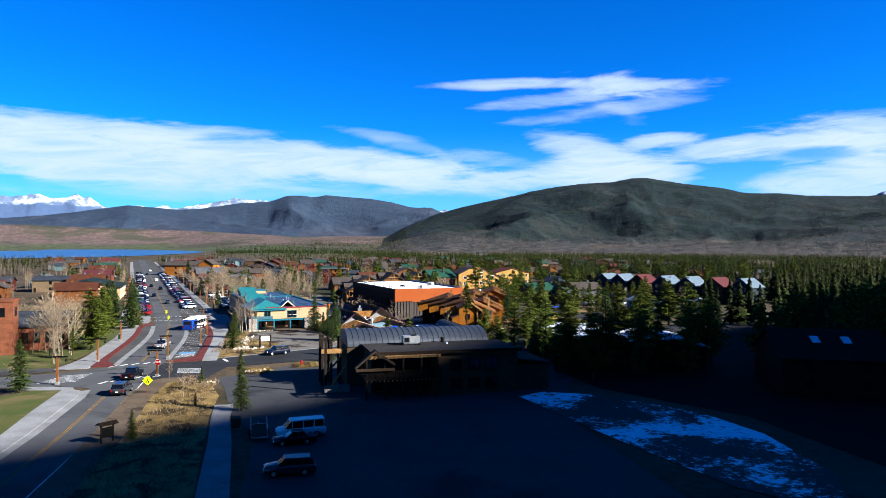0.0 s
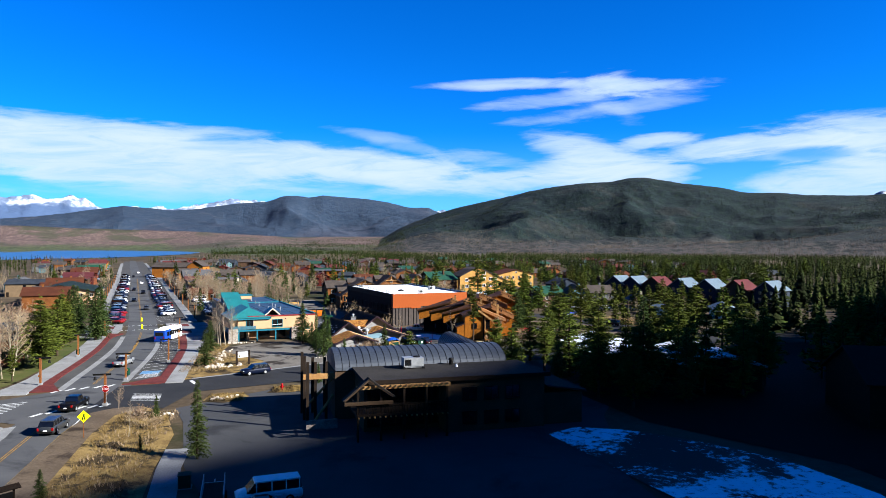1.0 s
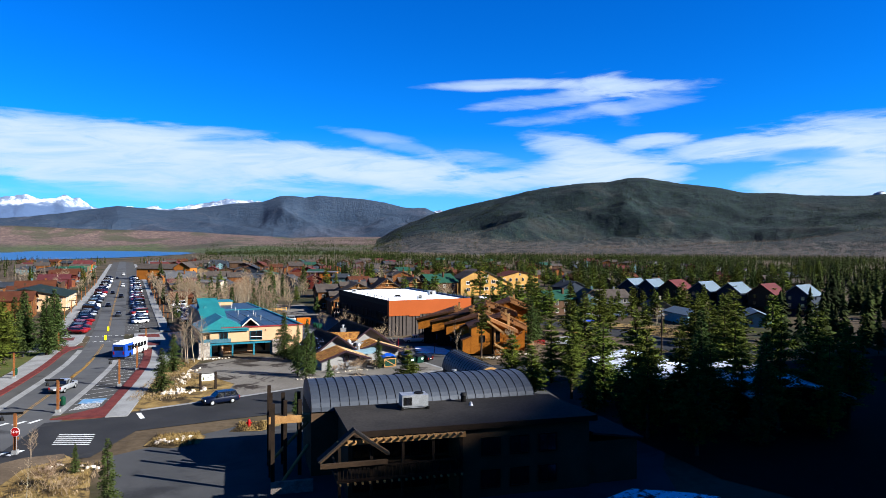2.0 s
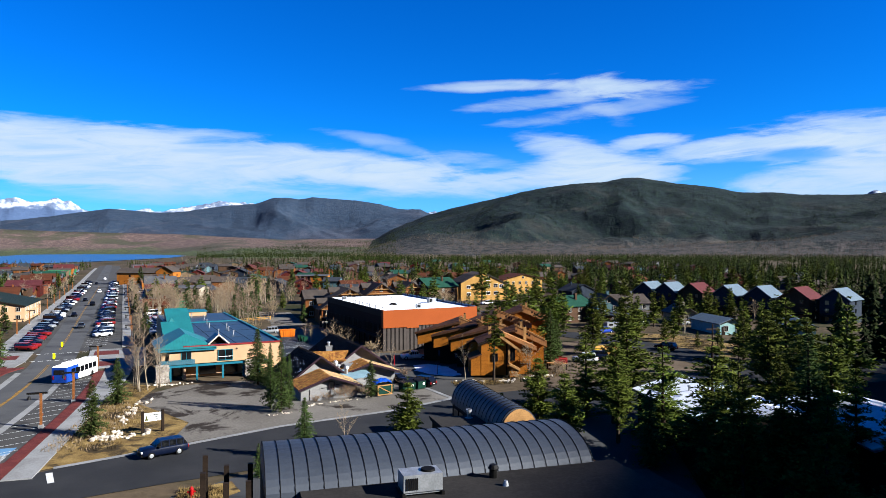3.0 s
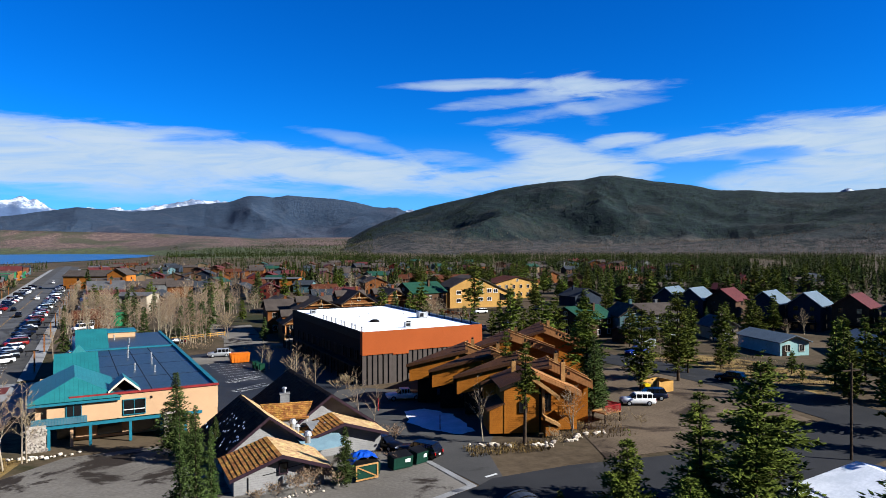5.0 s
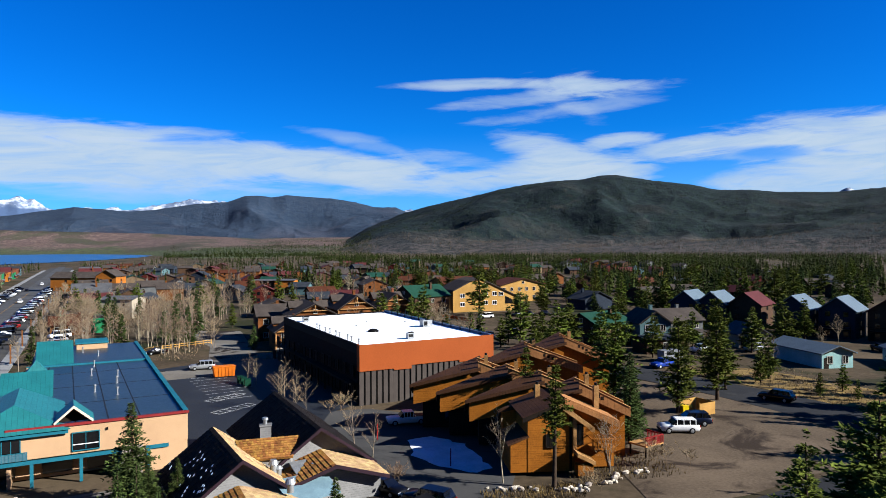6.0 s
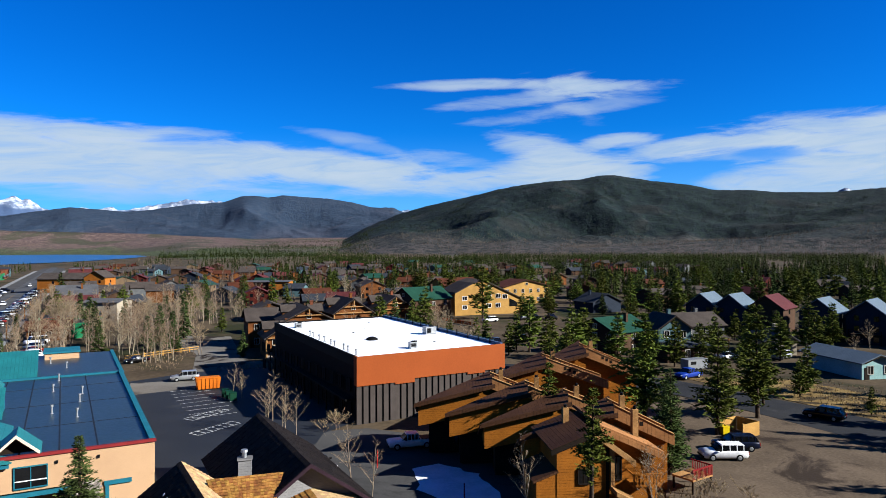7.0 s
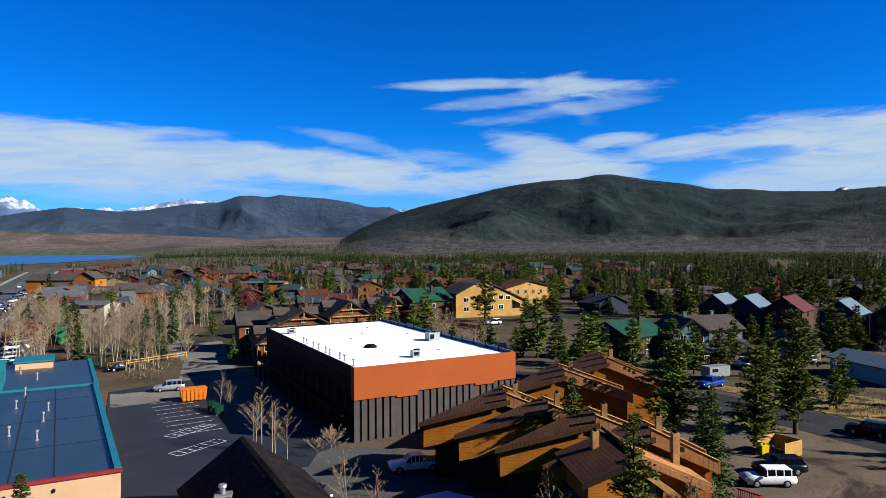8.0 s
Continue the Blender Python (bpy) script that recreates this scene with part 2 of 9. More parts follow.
M["tyre"] = material("tyre_rubber", (0.016, 0.016, 0.016), (0.024, 0.024, 0.024), 0.9, 2.0, 12.0, 0.1)
M["lamp_red"] = material("red_lens", (0.45, 0.01, 0.01), (0.35, 0.01, 0.01), 0.25, 2.0, 9.0, 0.0)
M["lamp_white"] = material("clear_lens", (0.7, 0.7, 0.7), (0.6, 0.6, 0.6), 0.2, 2.0, 9.0, 0.0)
# litter taken near-black so that the ridge's shade is in its colour
M["litter"] = material("darkened_litter", (0.030, 0.022, 0.015), (0.020, 0.015, 0.010), 0.95, 0.3, 4.0, 0.5)


def thin_snow_material():
    """Old snow melting into speckles: dense in the middle of its drifts, broken at their edges."""
    m = bpy.data.materials.new("thin_snow")
    m.use_nodes = True
    k = Nodes(m.node_tree)
    shader = m.node_tree.nodes["Principled BSDF"]
    where = k.node("ShaderNodeTexCoord").outputs["Object"]
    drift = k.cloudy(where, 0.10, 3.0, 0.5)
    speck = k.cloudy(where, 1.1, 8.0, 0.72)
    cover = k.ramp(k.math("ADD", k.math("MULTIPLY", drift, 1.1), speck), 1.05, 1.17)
    # greyed snow over near-black ground: the spot's shade is put into both colours
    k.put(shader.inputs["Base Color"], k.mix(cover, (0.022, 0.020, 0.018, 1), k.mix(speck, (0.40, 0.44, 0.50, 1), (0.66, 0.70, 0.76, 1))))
    shader.inputs["Roughness"].default_value = 0.85
    shader.inputs["Specular IOR Level"].default_value = 0.15
    bump = k.node("ShaderNodeBump")
    bump.inputs["Strength"].default_value, bump.inputs["Distance"].default_value = 0.6, 0.08
    k.put(bump.inputs["Height"], k.math("MULTIPLY", cover, speck))
    m.node_tree.links.new(bump.outputs[0], shader.inputs["Normal"])
    return m


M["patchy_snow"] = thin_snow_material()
M["museum_roof"] = material("dusty_dark_roofing", (0.062, 0.056, 0.052), (0.042, 0.038, 0.036), 0.95, 0.3, 4.0, 0.3, spec=0.1)
M["sandy"] = material("sandy_gravel", (0.185, 0.140, 0.098), (0.130, 0.098, 0.068), 0.95, 0.12, 3.0, 0.5, stain=(0.072, 0.052, 0.038), stain_scale=0.10, stain_at=(0.53, 0.63))

# ---- mesh helpers ----
def S(v):
    v = min(1.0, max(0.0, v))
    return v * v * (3 - 2 * v)


def gz(x, y):
    """Height of the ground: level, sinking a metre behind the cross street."""
    return -1.0 * S((y - 140) / 50) * (1 - S((x - 38) / 20))


class Shape:
    """Collects faces for one mesh."""

    def __init__(self):
        self.v, self.f = [], []

    def add(self, verts, faces):
        n = len(self.v)
        self.v += [tuple(p) for p in verts]
        self.f += [tuple(i + n for i in f) for f in faces]
        return self

    def box(self, x0, x1, y0, y1, z0, z1):
        return self.hexa([(x0, y0, z0), (x1, y0, z0), (x1, y1, z0), (x0, y1, z0)], [(x0, y0, z1), (x1, y0, z1), (x1, y1, z1), (x0, y1, z1)])

    def hexa(self, low, high):
        n = len(low)
        faces = [tuple(reversed(range(n))), tuple(range(n, 2 * n))]
        faces += [(i, (i + 1) % n, n + (i + 1) % n, n + i) for i in range(n)]
        return self.add(list(low) + list(high), faces)

    def prism(self, outline, z0, z1):
        return self.hexa([(x, y, z0) for x, y in outline], [(x, y, z1) for x, y in outline])

    def slab(self, corners, thick):
        """A plate through the corners (anticlockwise from above), thick downwards along its normal."""
        c = [Vector(p) for p in corners]
        n = (c[1] - c[0]).cross(c[2] - c[0]).normalized() * thick
        return self.hexa([p - n for p in c], c)

    def tube(self, a, b, r0, r1=None, n=8, caps=True):
        a, b, r1 = Vector(a), Vector(b), r0 if r1 is None else r1
        d = (b - a).normalized()
        u = d.orthogonal().normalized()
        w = d.cross(u)
        ring = [(math.cos(i * math.tau / n), math.sin(i * math.tau / n)) for i in range(n)]
        low = [a + (u * c + w * s) * r0 for c, s in ring]
        high = [b + (u * c + w * s) * r1 for c, s in ring]
        faces = [(i, (i + 1) % n, n + (i + 1) % n, n + i) for i in range(n)]
        if caps:
            faces += [tuple(reversed(range(n))), tuple(range(n, 2 * n))]
        return self.add(low + high, faces)

    def mesh(self, name, mat, smooth=False):
        me = bpy.data.meshes.new(name)
        me.from_pydata(self.v, [], self.f)
        if mat:
            me.materials.append(mat)
        if smooth:
            me.shade_smooth()
        me.update()
        return me


def part(name, shape, mat, parent, label="", smooth=False):
    ob = new(name, shape.mesh(name, mat, smooth) if isinstance(shape, Shape) else shape)
    ob.parent = parent
    return tagged(ob, label)


def thing(name, label, category, x=0, y=0, z=None, turn=0, group="", kind=""):
    ob = new(name)
    ob.empty_display_size = 0.3
    ob.matrix_basis = pose(x, y, gz(x, y) if z is None else z, 0, 0, turn)
    return tagged(ob, label, category, group, kind)


def solid(name, shape, mat, label, category, x=0, y=0, z=None, turn=0, group="", kind="", smooth=False):
    ob = new(name, shape.mesh(name, mat, smooth))
    ob.matrix_basis = pose(x, y, gz(x, y) if z is None else z, 0, 0, turn)
    return tagged(ob, label, category, group, kind)


def sheet(name, outline, dz, mat, label, category="ground", step=6.0, skirt=0.0):
    """A piece of paving in the given outline, laid dz over the ground; skirt: depth of the kerb round it."""
    bm = bmesh.new()
    bm.faces.new([bm.verts.new((x, y, 0)) for x, y in outline])
    bmesh.ops.triangulate(bm, faces=bm.faces[:])
    xs, ys = [p[0] for p in outline], [p[1] for p in outline]
    for axis, lo, hi in ((0, min(xs), max(xs)), (1, min(ys), max(ys))):
        at = lo + step
        while at < hi and hi - lo < 400:
            normal = Vector((1, 0, 0)) if axis == 0 else Vector((0, 1, 0))
            bmesh.ops.bisect_plane(bm, geom=bm.verts[:] + bm.edges[:] + bm.faces[:], plane_co=normal * at, plane_no=normal)
            at += step
    if skirt:
        rim = [e for e in bm.edges if e.is_boundary]
        made = bmesh.ops.extrude_edge_only(bm, edges=rim)["geom"]
        low = {v for v in made if isinstance(v, bmesh.types.BMVert)}
    else:
        low = set()
    bmesh.ops.recalc_face_normals(bm, faces=bm.faces[:])
    up = sum(f.normal.z * f.calc_area() for f in bm.faces)
    if up < 0:
        bmesh.ops.reverse_faces(bm, faces=bm.faces[:])
    for v in bm.verts:
        v.co.z = gz(v.co.x, v.co.y) + (dz - skirt if v in low else dz)
    me = bpy.data.meshes.new(name)
    bm.to_mesh(me)
    bm.free()
    me.materials.append(mat)
    return tagged(new(name, me), label, category, "", "structure")


MAIN = [(-24.0, -60), (-24.6, 0), (-25.0, 45), (-25.3, 65), (-26.1, 80), (-27.5, 105), (-28.9, 126), (-29.9, 143), (-31.9, 160), (-38.9, 198), (-49.6, 245), (-63.7, 305), (-102.3, 473), (-164, 730), (-240, 1050)]


def main_at(y):
    for (x0, y0), (x1, y1) in zip(MAIN, MAIN[1:]):
        if y <= y1:
            break
    t = (y - y0) / (y1 - y0)
    d = Vector((x1 - x0, y1 - y0)).normalized()
    return x0 + (x1 - x0) * t, d


def main_off(y, off):
    """A point beside the main street's middle line, off metres to its right, with the bends smoothed."""
    ax, ad = main_at(y - 8)
    bx, bd = main_at(y + 8)
    cx, cd = main_at(y)
    x = (ax + bx) / 4 + cx / 2
    d = (ad + bd).normalized()
    return x + d.y * off, y - d.x * off


def band(y0, y1, off0, off1, step=6.0):
    n = max(2, int((y1 - y0) / step) + 1)
    ys = [y0 + (y1 - y0) * i / (n - 1) for i in range(n)]
    f0 = off0 if callable(off0) else lambda y: off0
    f1 = off1 if callable(off1) else lambda y: off1
    return [main_off(y, f1(y)) for y in ys] + [main_off(y, f0(y)) for y in reversed(ys)]

# ---- land, water and mountains ----
def axis_steps(lo, hi, fine):
    near = np.arange(lo, hi + 0.1, fine)
    far = np.array([40, 120, 260, 500, 900, 1500, 2300, 3300, 4600.0])
    return np.concatenate([(lo - far)[::-1], near, hi + far])


def build_ground():
    xs, ys = axis_steps(-200, 260, 5), axis_steps(-100, 420, 5)
    s = Shape()
    s.v = [(float(x), float(y), gz(x, y) + 0.05 * noise.noise(Vector((x * 0.08, y * 0.08, 0))) - 0.03) for y in ys for x in xs]
    n = len(xs)
    s.f = [(j * n + i, j * n + i + 1, (j + 1) * n + i + 1, (j + 1) * n + i) for j in range(len(ys) - 1) for i in range(n - 1)]
    ob = new("ground", s.mesh("ground", M["dirt"], True))
    tagged(ob, "dry tan earth with sparse yellow grass", "ground", "", "structure")


def polar(az, r):
    """A point az degrees east of the view axis y, r metres from the middle of the walk."""
    return 11 + r * math.sin(radians(az)), 50 + r * math.cos(radians(az))


def lookup(table, az):
    for (a0, e0), (a1, e1) in zip(table, table[1:]):
        if az <= a1:
            t = max(0.0, (az - a0) / (a1 - a0))
            return e0 + (e1 - e0) * (t * t * (3 - 2 * t) * 0.2 + t * 0.8)
    return table[-1][1]


def range_sheet(name, table, r0, r1, r2, base, mat, label, rough, seed, az_step=0.25, rows=36, crest_noise=0.0006, power=1.0, spur=420.0):
    """A mountain range: foot at r0, crest at r1, falling behind to r2. table: azimuth and tangent of the crest's height."""
    az0, az1 = table[0][0], table[-1][0]
    cols = int((az1 - az0) / az_step) + 1
    s = Shape()
    for j in range(rows + 1):
        t = j / rows
        r = r0 + (r2 - r0) * t
        for i in range(cols):
            az = az0 + i * az_step
            jag = crest_noise * noise.fractal(Vector((az * 2.2, seed, 0)), 0.8, 2.1, 5)
            top = 22.7 + (lookup(table, az) + jag * min(1.0, (r - r0) / (r1 - r0)) ** 8) * r1
            if r <= r1:
                u = (r - r0) / (r1 - r0)
                x, y = polar(az, r)
                broad = noise.fractal(Vector((x, y, seed * 400)) / (spur * 2.2), 0.9, 2.0, 3)
                sharp = noise.ridged_multi_fractal(Vector((x, y, seed * 400)) / spur, 0.9, 2.1, 5, 1.0, 2.0) - 1.2
                z = base + (top - base) * u ** (power(az) if callable(power) else power) + (rough * 1.1 * broad + rough * 0.5 * sharp) * (top - base) * math.sin(min(1.0, u * 1.02) * math.pi) ** 0.8
            else:
                z = top - (r - r1) * 0.5
            s.v.append((*polar(az, r), z))
    for j in range(rows):
        for i in range(cols - 1):
            a = j * cols + i
            s.f.append((a, a + 1, a + cols + 1, a + cols))
    ob = new(name, s.mesh(name, mat, True))
    return tagged(ob, label, "mountain", "", "structure")


def mountain_material(name, low, high, patch, patch_at, bare, scale, relief, haze, belt=None):
    """Wooded slopes: dark stands of trees with paler clearings, at the scale of hillsides. haze: painted tint of
    distance and its share.
    """
    m = bpy.data.materials.new(name)
    m.use_nodes = True
    k = Nodes(m.node_tree)
    shader = m.node_tree.nodes["Principled BSDF"]
    where = k.node("ShaderNodeNewGeometry").outputs["Position"]
    stands = k.cloudy(where, scale, 6.0, 0.62, 0.4)
    trees = k.cloudy(where, 0.042, 4.0, 0.75)
    fine = k.cloudy(where, 0.17, 2.0, 0.7)
    colour = k.mix(k.ramp(trees, 0.43, 0.57), (*low, 1), (*high, 1))
    colour = k.mix(k.math("MULTIPLY", k.ramp(stands, *patch_at), 0.85), colour, (*patch, 1))
    colour = k.mix(k.math("MULTIPLY", k.ramp(k.cloudy(where, scale * 2.7, 5.0, 0.6, 0.8), 0.60, 0.72), 0.7), colour, (*bare, 1))
    colour = k.mix(k.ramp(fine, 0.42, 0.60, 0.0, 0.75), colour, (*[c * 0.4 for c in low], 1))
    if belt:
        sep = k.node("ShaderNodeSeparateXYZ")
        k.put(sep.inputs[0], where)
        edge = k.math("ADD", sep.outputs[2], k.math("MULTIPLY", k.math("SUBTRACT", stands, 0.5), 110.0))
        wood = k.mix(k.ramp(trees, 0.40, 0.60), (*belt[3], 1), (*belt[2], 1))
        colour = k.mix(k.ramp(edge, belt[1], belt[0]), colour, wood)
    # distance haze is blended into the base colour
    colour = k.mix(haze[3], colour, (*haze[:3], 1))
    k.put(shader.inputs["Base Color"], colour)
    shader.inputs["Roughness"].default_value = 1.0
    shader.inputs["Specular IOR Level"].default_value = 0.1
    bump = k.node("ShaderNodeBump")
    bump.inputs["Strength"].default_value, bump.inputs["Distance"].default_value = relief, 14.0
    k.put(bump.inputs["Height"], k.math("ADD", trees, k.math("MULTIPLY", fine, 0.5)))
    m.node_tree.links.new(bump.outputs[0], shader.inputs["Normal"])
    return m


def snow_material():
    m = bpy.data.materials.new("snow_range")
    m.use_nodes = True
    k = Nodes(m.node_tree)
    shader = m.node_tree.nodes["Principled BSDF"]
    pos = k.node("ShaderNodeNewGeometry").outputs["Position"]
    sep = k.node("ShaderNodeSeparateXYZ")
    k.put(sep.inputs[0], pos)
    n = k.cloudy(pos, 0.006, 8.0, 0.65, 0.5)
    line = k.math("ADD", sep.outputs[2], k.math("MULTIPLY", k.math("SUBTRACT", n, 0.5), 110.0))
    rock = k.ramp(k.cloudy(pos, 0.011, 8.0, 0.75), 0.40, 0.56)
    snowy = k.math("MULTIPLY", k.ramp(line, 236, 262), k.math("SUBTRACT", 1.0, k.math("MULTIPLY", rock, 0.9)))
    # rock and lower slopes dark blue: distance and shade put into the colour
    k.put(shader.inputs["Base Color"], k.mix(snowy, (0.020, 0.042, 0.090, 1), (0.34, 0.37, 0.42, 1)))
    shader.inputs["Roughness"].default_value = 0.9
    bump = k.node("ShaderNodeBump")
    bump.inputs["Strength"].default_value, bump.inputs["Distance"].default_value = 0.5, 20.0
    k.put(bump.inputs["Height"], k.cloudy(pos, 0.02, 8.0, 0.7))
    m.node_tree.links.new(bump.outputs[0], shader.inputs["Normal"])
    return m


SNOW_CREST = [(-60, 0.05), (-30, 0.055), (-21.3, 0.0586), (-20.0, 0.0629), (-19.0, 0.0581), (-18.3, 0.0585), (-17.6, 0.0639), (-16.5, 0.0596), (-15.8, 0.0506), (-15.3, 0.0473), (-13.2, 0.0519), (-12.6, 0.0491),
              (-11.3, 0.0527), (-10.7, 0.0484), (-8.9, 0.0552), (-7.6, 0.0595), (-6.0, 0.0648), (-3.6, 0.0633), (-2.0, 0.052), (6, 0.045), (10.4, 0.050), (11.2, 0.0535), (12.0, 0.047),
              (20, 0.05), (42.0, 0.063), (43.3, 0.0655), (44.0, 0.0715), (45.0, 0.066), (48, 0.06), (75, 0.06)]
LEFT_CREST = [(-70, 0.02), (-40, 0.022), (-21.9, 0.0311), (-20.0, 0.0346), (-17.9, 0.0397), (-15.8, 0.0463), (-14.0, 0.0515), (-12.1, 0.0494), (-10.5, 0.047), (-8.9, 0.0491), (-7.2, 0.0543), (-5.6, 0.0587), (-3.4, 0.0618),
              (-1.9, 0.071), (-0.8, 0.0714), (0.1, 0.0692), (1.2, 0.0727), (2.8, 0.0707), (4.7, 0.0687), (6.5, 0.0641), (8.4, 0.0561), (10.0, 0.0562), (10.7, 0.0505), (12.6, 0.0399), (16, 0.028), (20, 0.01)]
RIGHT_CREST = [(1, -0.014), (4, -0.006), (6.2, 0.012), (7.8, 0.0275), (9.0, 0.0365), (10.7, 0.0481), (13.1, 0.0596), (15.4, 0.0684), (17.0, 0.0745), (18.6, 0.0815), (20.5, 0.0873), (22.8, 0.0919), (25.1, 0.0936), (26.6, 0.0986),
               (27.7, 0.0989), (29.1, 0.0944), (30.8, 0.0888), (33.3, 0.0829), (35.3, 0.0742), (37.7, 0.0729), (39.6, 0.0688), (43.2, 0.0665), (45.5, 0.0691), (50, 0.072), (65, 0.075), (85, 0.06)]
PLAIN_CREST = [(-70, 0.016), (-21, 0.0225), (-16, 0.020), (-9, 0.018), (-4, 0.0135), (-1, 0.011), (2, 0.0125), (8, 0.013), (14, 0.0155), (22, 0.016), (30, 0.0205), (36, 0.019), (45, 0.014), (85, 0.014)]


def build_mountains():
    M["snow_range"] = snow_material()
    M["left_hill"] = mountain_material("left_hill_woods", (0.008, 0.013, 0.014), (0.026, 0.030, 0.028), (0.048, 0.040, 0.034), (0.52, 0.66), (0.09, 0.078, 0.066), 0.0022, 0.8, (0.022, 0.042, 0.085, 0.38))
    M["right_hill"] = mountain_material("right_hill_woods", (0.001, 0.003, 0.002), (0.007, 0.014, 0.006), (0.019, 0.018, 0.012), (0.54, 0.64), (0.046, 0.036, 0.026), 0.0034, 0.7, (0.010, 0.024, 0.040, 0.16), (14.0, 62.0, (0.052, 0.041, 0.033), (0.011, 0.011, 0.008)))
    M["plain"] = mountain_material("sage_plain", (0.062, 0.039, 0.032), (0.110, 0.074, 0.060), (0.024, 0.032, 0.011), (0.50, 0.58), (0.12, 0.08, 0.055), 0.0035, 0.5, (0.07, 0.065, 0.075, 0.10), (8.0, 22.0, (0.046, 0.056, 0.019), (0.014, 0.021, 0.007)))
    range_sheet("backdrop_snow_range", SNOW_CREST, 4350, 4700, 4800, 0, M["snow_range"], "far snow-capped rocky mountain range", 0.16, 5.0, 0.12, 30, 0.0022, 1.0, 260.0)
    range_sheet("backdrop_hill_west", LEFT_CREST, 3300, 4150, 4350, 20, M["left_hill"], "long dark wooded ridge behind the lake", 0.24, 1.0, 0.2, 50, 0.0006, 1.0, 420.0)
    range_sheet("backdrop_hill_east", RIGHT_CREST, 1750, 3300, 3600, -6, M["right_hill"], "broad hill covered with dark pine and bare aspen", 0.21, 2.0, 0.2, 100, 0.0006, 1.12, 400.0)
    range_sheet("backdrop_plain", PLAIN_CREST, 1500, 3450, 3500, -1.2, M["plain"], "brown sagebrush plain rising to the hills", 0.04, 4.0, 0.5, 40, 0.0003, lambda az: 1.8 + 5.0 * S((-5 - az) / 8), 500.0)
    water = bpy.data.materials.new("lake_water")
    water.use_nodes = True
    k = Nodes(water.node_tree)
    sh = water.node_tree.nodes["Principled BSDF"]
    sh.inputs["Base Color"].default_value = (0.007, 0.052, 0.130, 1)
    sh.inputs["Roughness"].default_value = 0.45
    b = k.node("ShaderNodeBump")
    b.inputs["Strength"].default_value, b.inputs["Distance"].default_value = 0.6, 0.6
    k.put(b.inputs["Height"], k.cloudy(k.node("ShaderNodeTexCoord").outputs["Object"], 0.2, 4.0))
    water.node_tree.links.new(b.outputs[0], sh.inputs["Normal"])
    shore = [(-60, 1000), (-40, 1030), (-24, 1090), (-18, 1180), (-14, 1320), (-11.5, 1500), (-9.6, 1720), (-8.6, 2050), (-9.5, 2300), (-12, 2560), (-16, 2800), (-24, 2900), (-60, 2900)]
    s = Shape()
    pts = [polar(a, r) for a, r in shore]
    s.add([(x, y, -0.4) for x, y in pts], [tuple(reversed(range(len(pts))))])
    tagged(new("water", s.mesh("water", water)), "deep blue mountain lake rippled by wind", "lake", "", "structure")


def build_ridge():
    """The wooded ridge to the south whose shadow lies over the near ground."""
    foot = Vector((-25, 72))
    along = Vector((82, 47)).normalized()
    flat = Vector((SUN_DIR.x, SUN_DIR.y))
    rise = SUN_DIR.z / flat.length
    flat.normalize()
    dist = 620.0
    s = Shape()
    cols, rows = 100, 24
    for j in range(rows + 1):
        t = j / rows * 2 - 1
        for i in range(cols + 1):
            a = -620 + i * 11.0
            crest = foot + along * a + flat * dist
            wob = 10 * noise.fractal(Vector((a * 0.012, 7.0, 0)), 0.9, 2.0, 5) - 3.2 * math.exp(-((a - 12) / 13) ** 2)
            top = (dist * rise + wob + 6 * S((a - 125) / 110)) * S((a + 640) / 200) * S((560 - a) / 300)
            p = crest + flat * (t * 330)
            h = top * (1 - abs(t)) ** 1.15 * (1 + 0.12 * noise.noise(Vector((a * 0.02, t * 3, 1))) * abs(t))
            s.v.append((p.x, p.y, h - 3))
    for j in range(rows):
        for i in range(cols):
            q = j * (cols + 1) + i
            s.f.append((q, q + 1, q + cols + 2, q + cols + 1))
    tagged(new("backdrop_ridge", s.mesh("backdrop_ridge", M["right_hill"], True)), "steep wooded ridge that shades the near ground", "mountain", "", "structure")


build_ground()
build_mountains()
build_ridge()


# ---- roads, kerbs and pavements ----
def cross_street():
    near = [(-24, 96), (-14.1, 98.3), (-11.8, 108.5), (-2.2, 112.0), (5.3, 114.4), (24, 122), (40, 127.5), (62, 133), (85, 142), (130, 150)]
    far = [(130, 160), (97, 158), (84, 155), (58, 147), (45, 146.5), (36, 144.6), (33.9, 142.7), (24, 136.7), (8.8, 131.2), (-2.2, 124.8), (-13.6, 119.0), (-18.5, 115.6), (-24, 114.5)]
    return near + far


sheet("road_main", band(-60, 1040, -3.6, 4.2, 8.0), 0.020, M["asphalt"], "grey asphalt main street", "road", 40)
sheet("road_junction", [main_off(93, -4.5), main_off(93, 4), main_off(116, 6), main_off(116, -4.5)], 0.024, M["asphalt"], "grey asphalt junction", "road", 8)
sheet("road_side_street", [(-140, 88), (-45, 95.0), (-36, 95.2), (-29.5, 92.2), (-28, 100), (-31.0, 113.5), (-38, 107.2), (-46, 104.5), (-140, 100)], 0.016, M["asphalt"], "grey asphalt side street", "road", 8)
sheet("road_cross_street", cross_street(), 0.028, M["asphalt_new"], "dark fresh asphalt cross street", "road", 5)
sheet("road_back_street", [(86, 152), (97, 156), (97, 176), (94.6, 187), (91, 197), (86, 211), (78, 221), (66, 232), (50, 240), (50, 233), (62, 225), (71.5, 215), (79, 202), (83.5, 188), (86, 175)], 0.032, M["asphalt_new"], "dark asphalt back street", "road", 6)
sheet("parking_bay_west", band(116, 190, -6.6, -3.6), 0.014, M["asphalt_old"], "worn asphalt parking lane", "road")
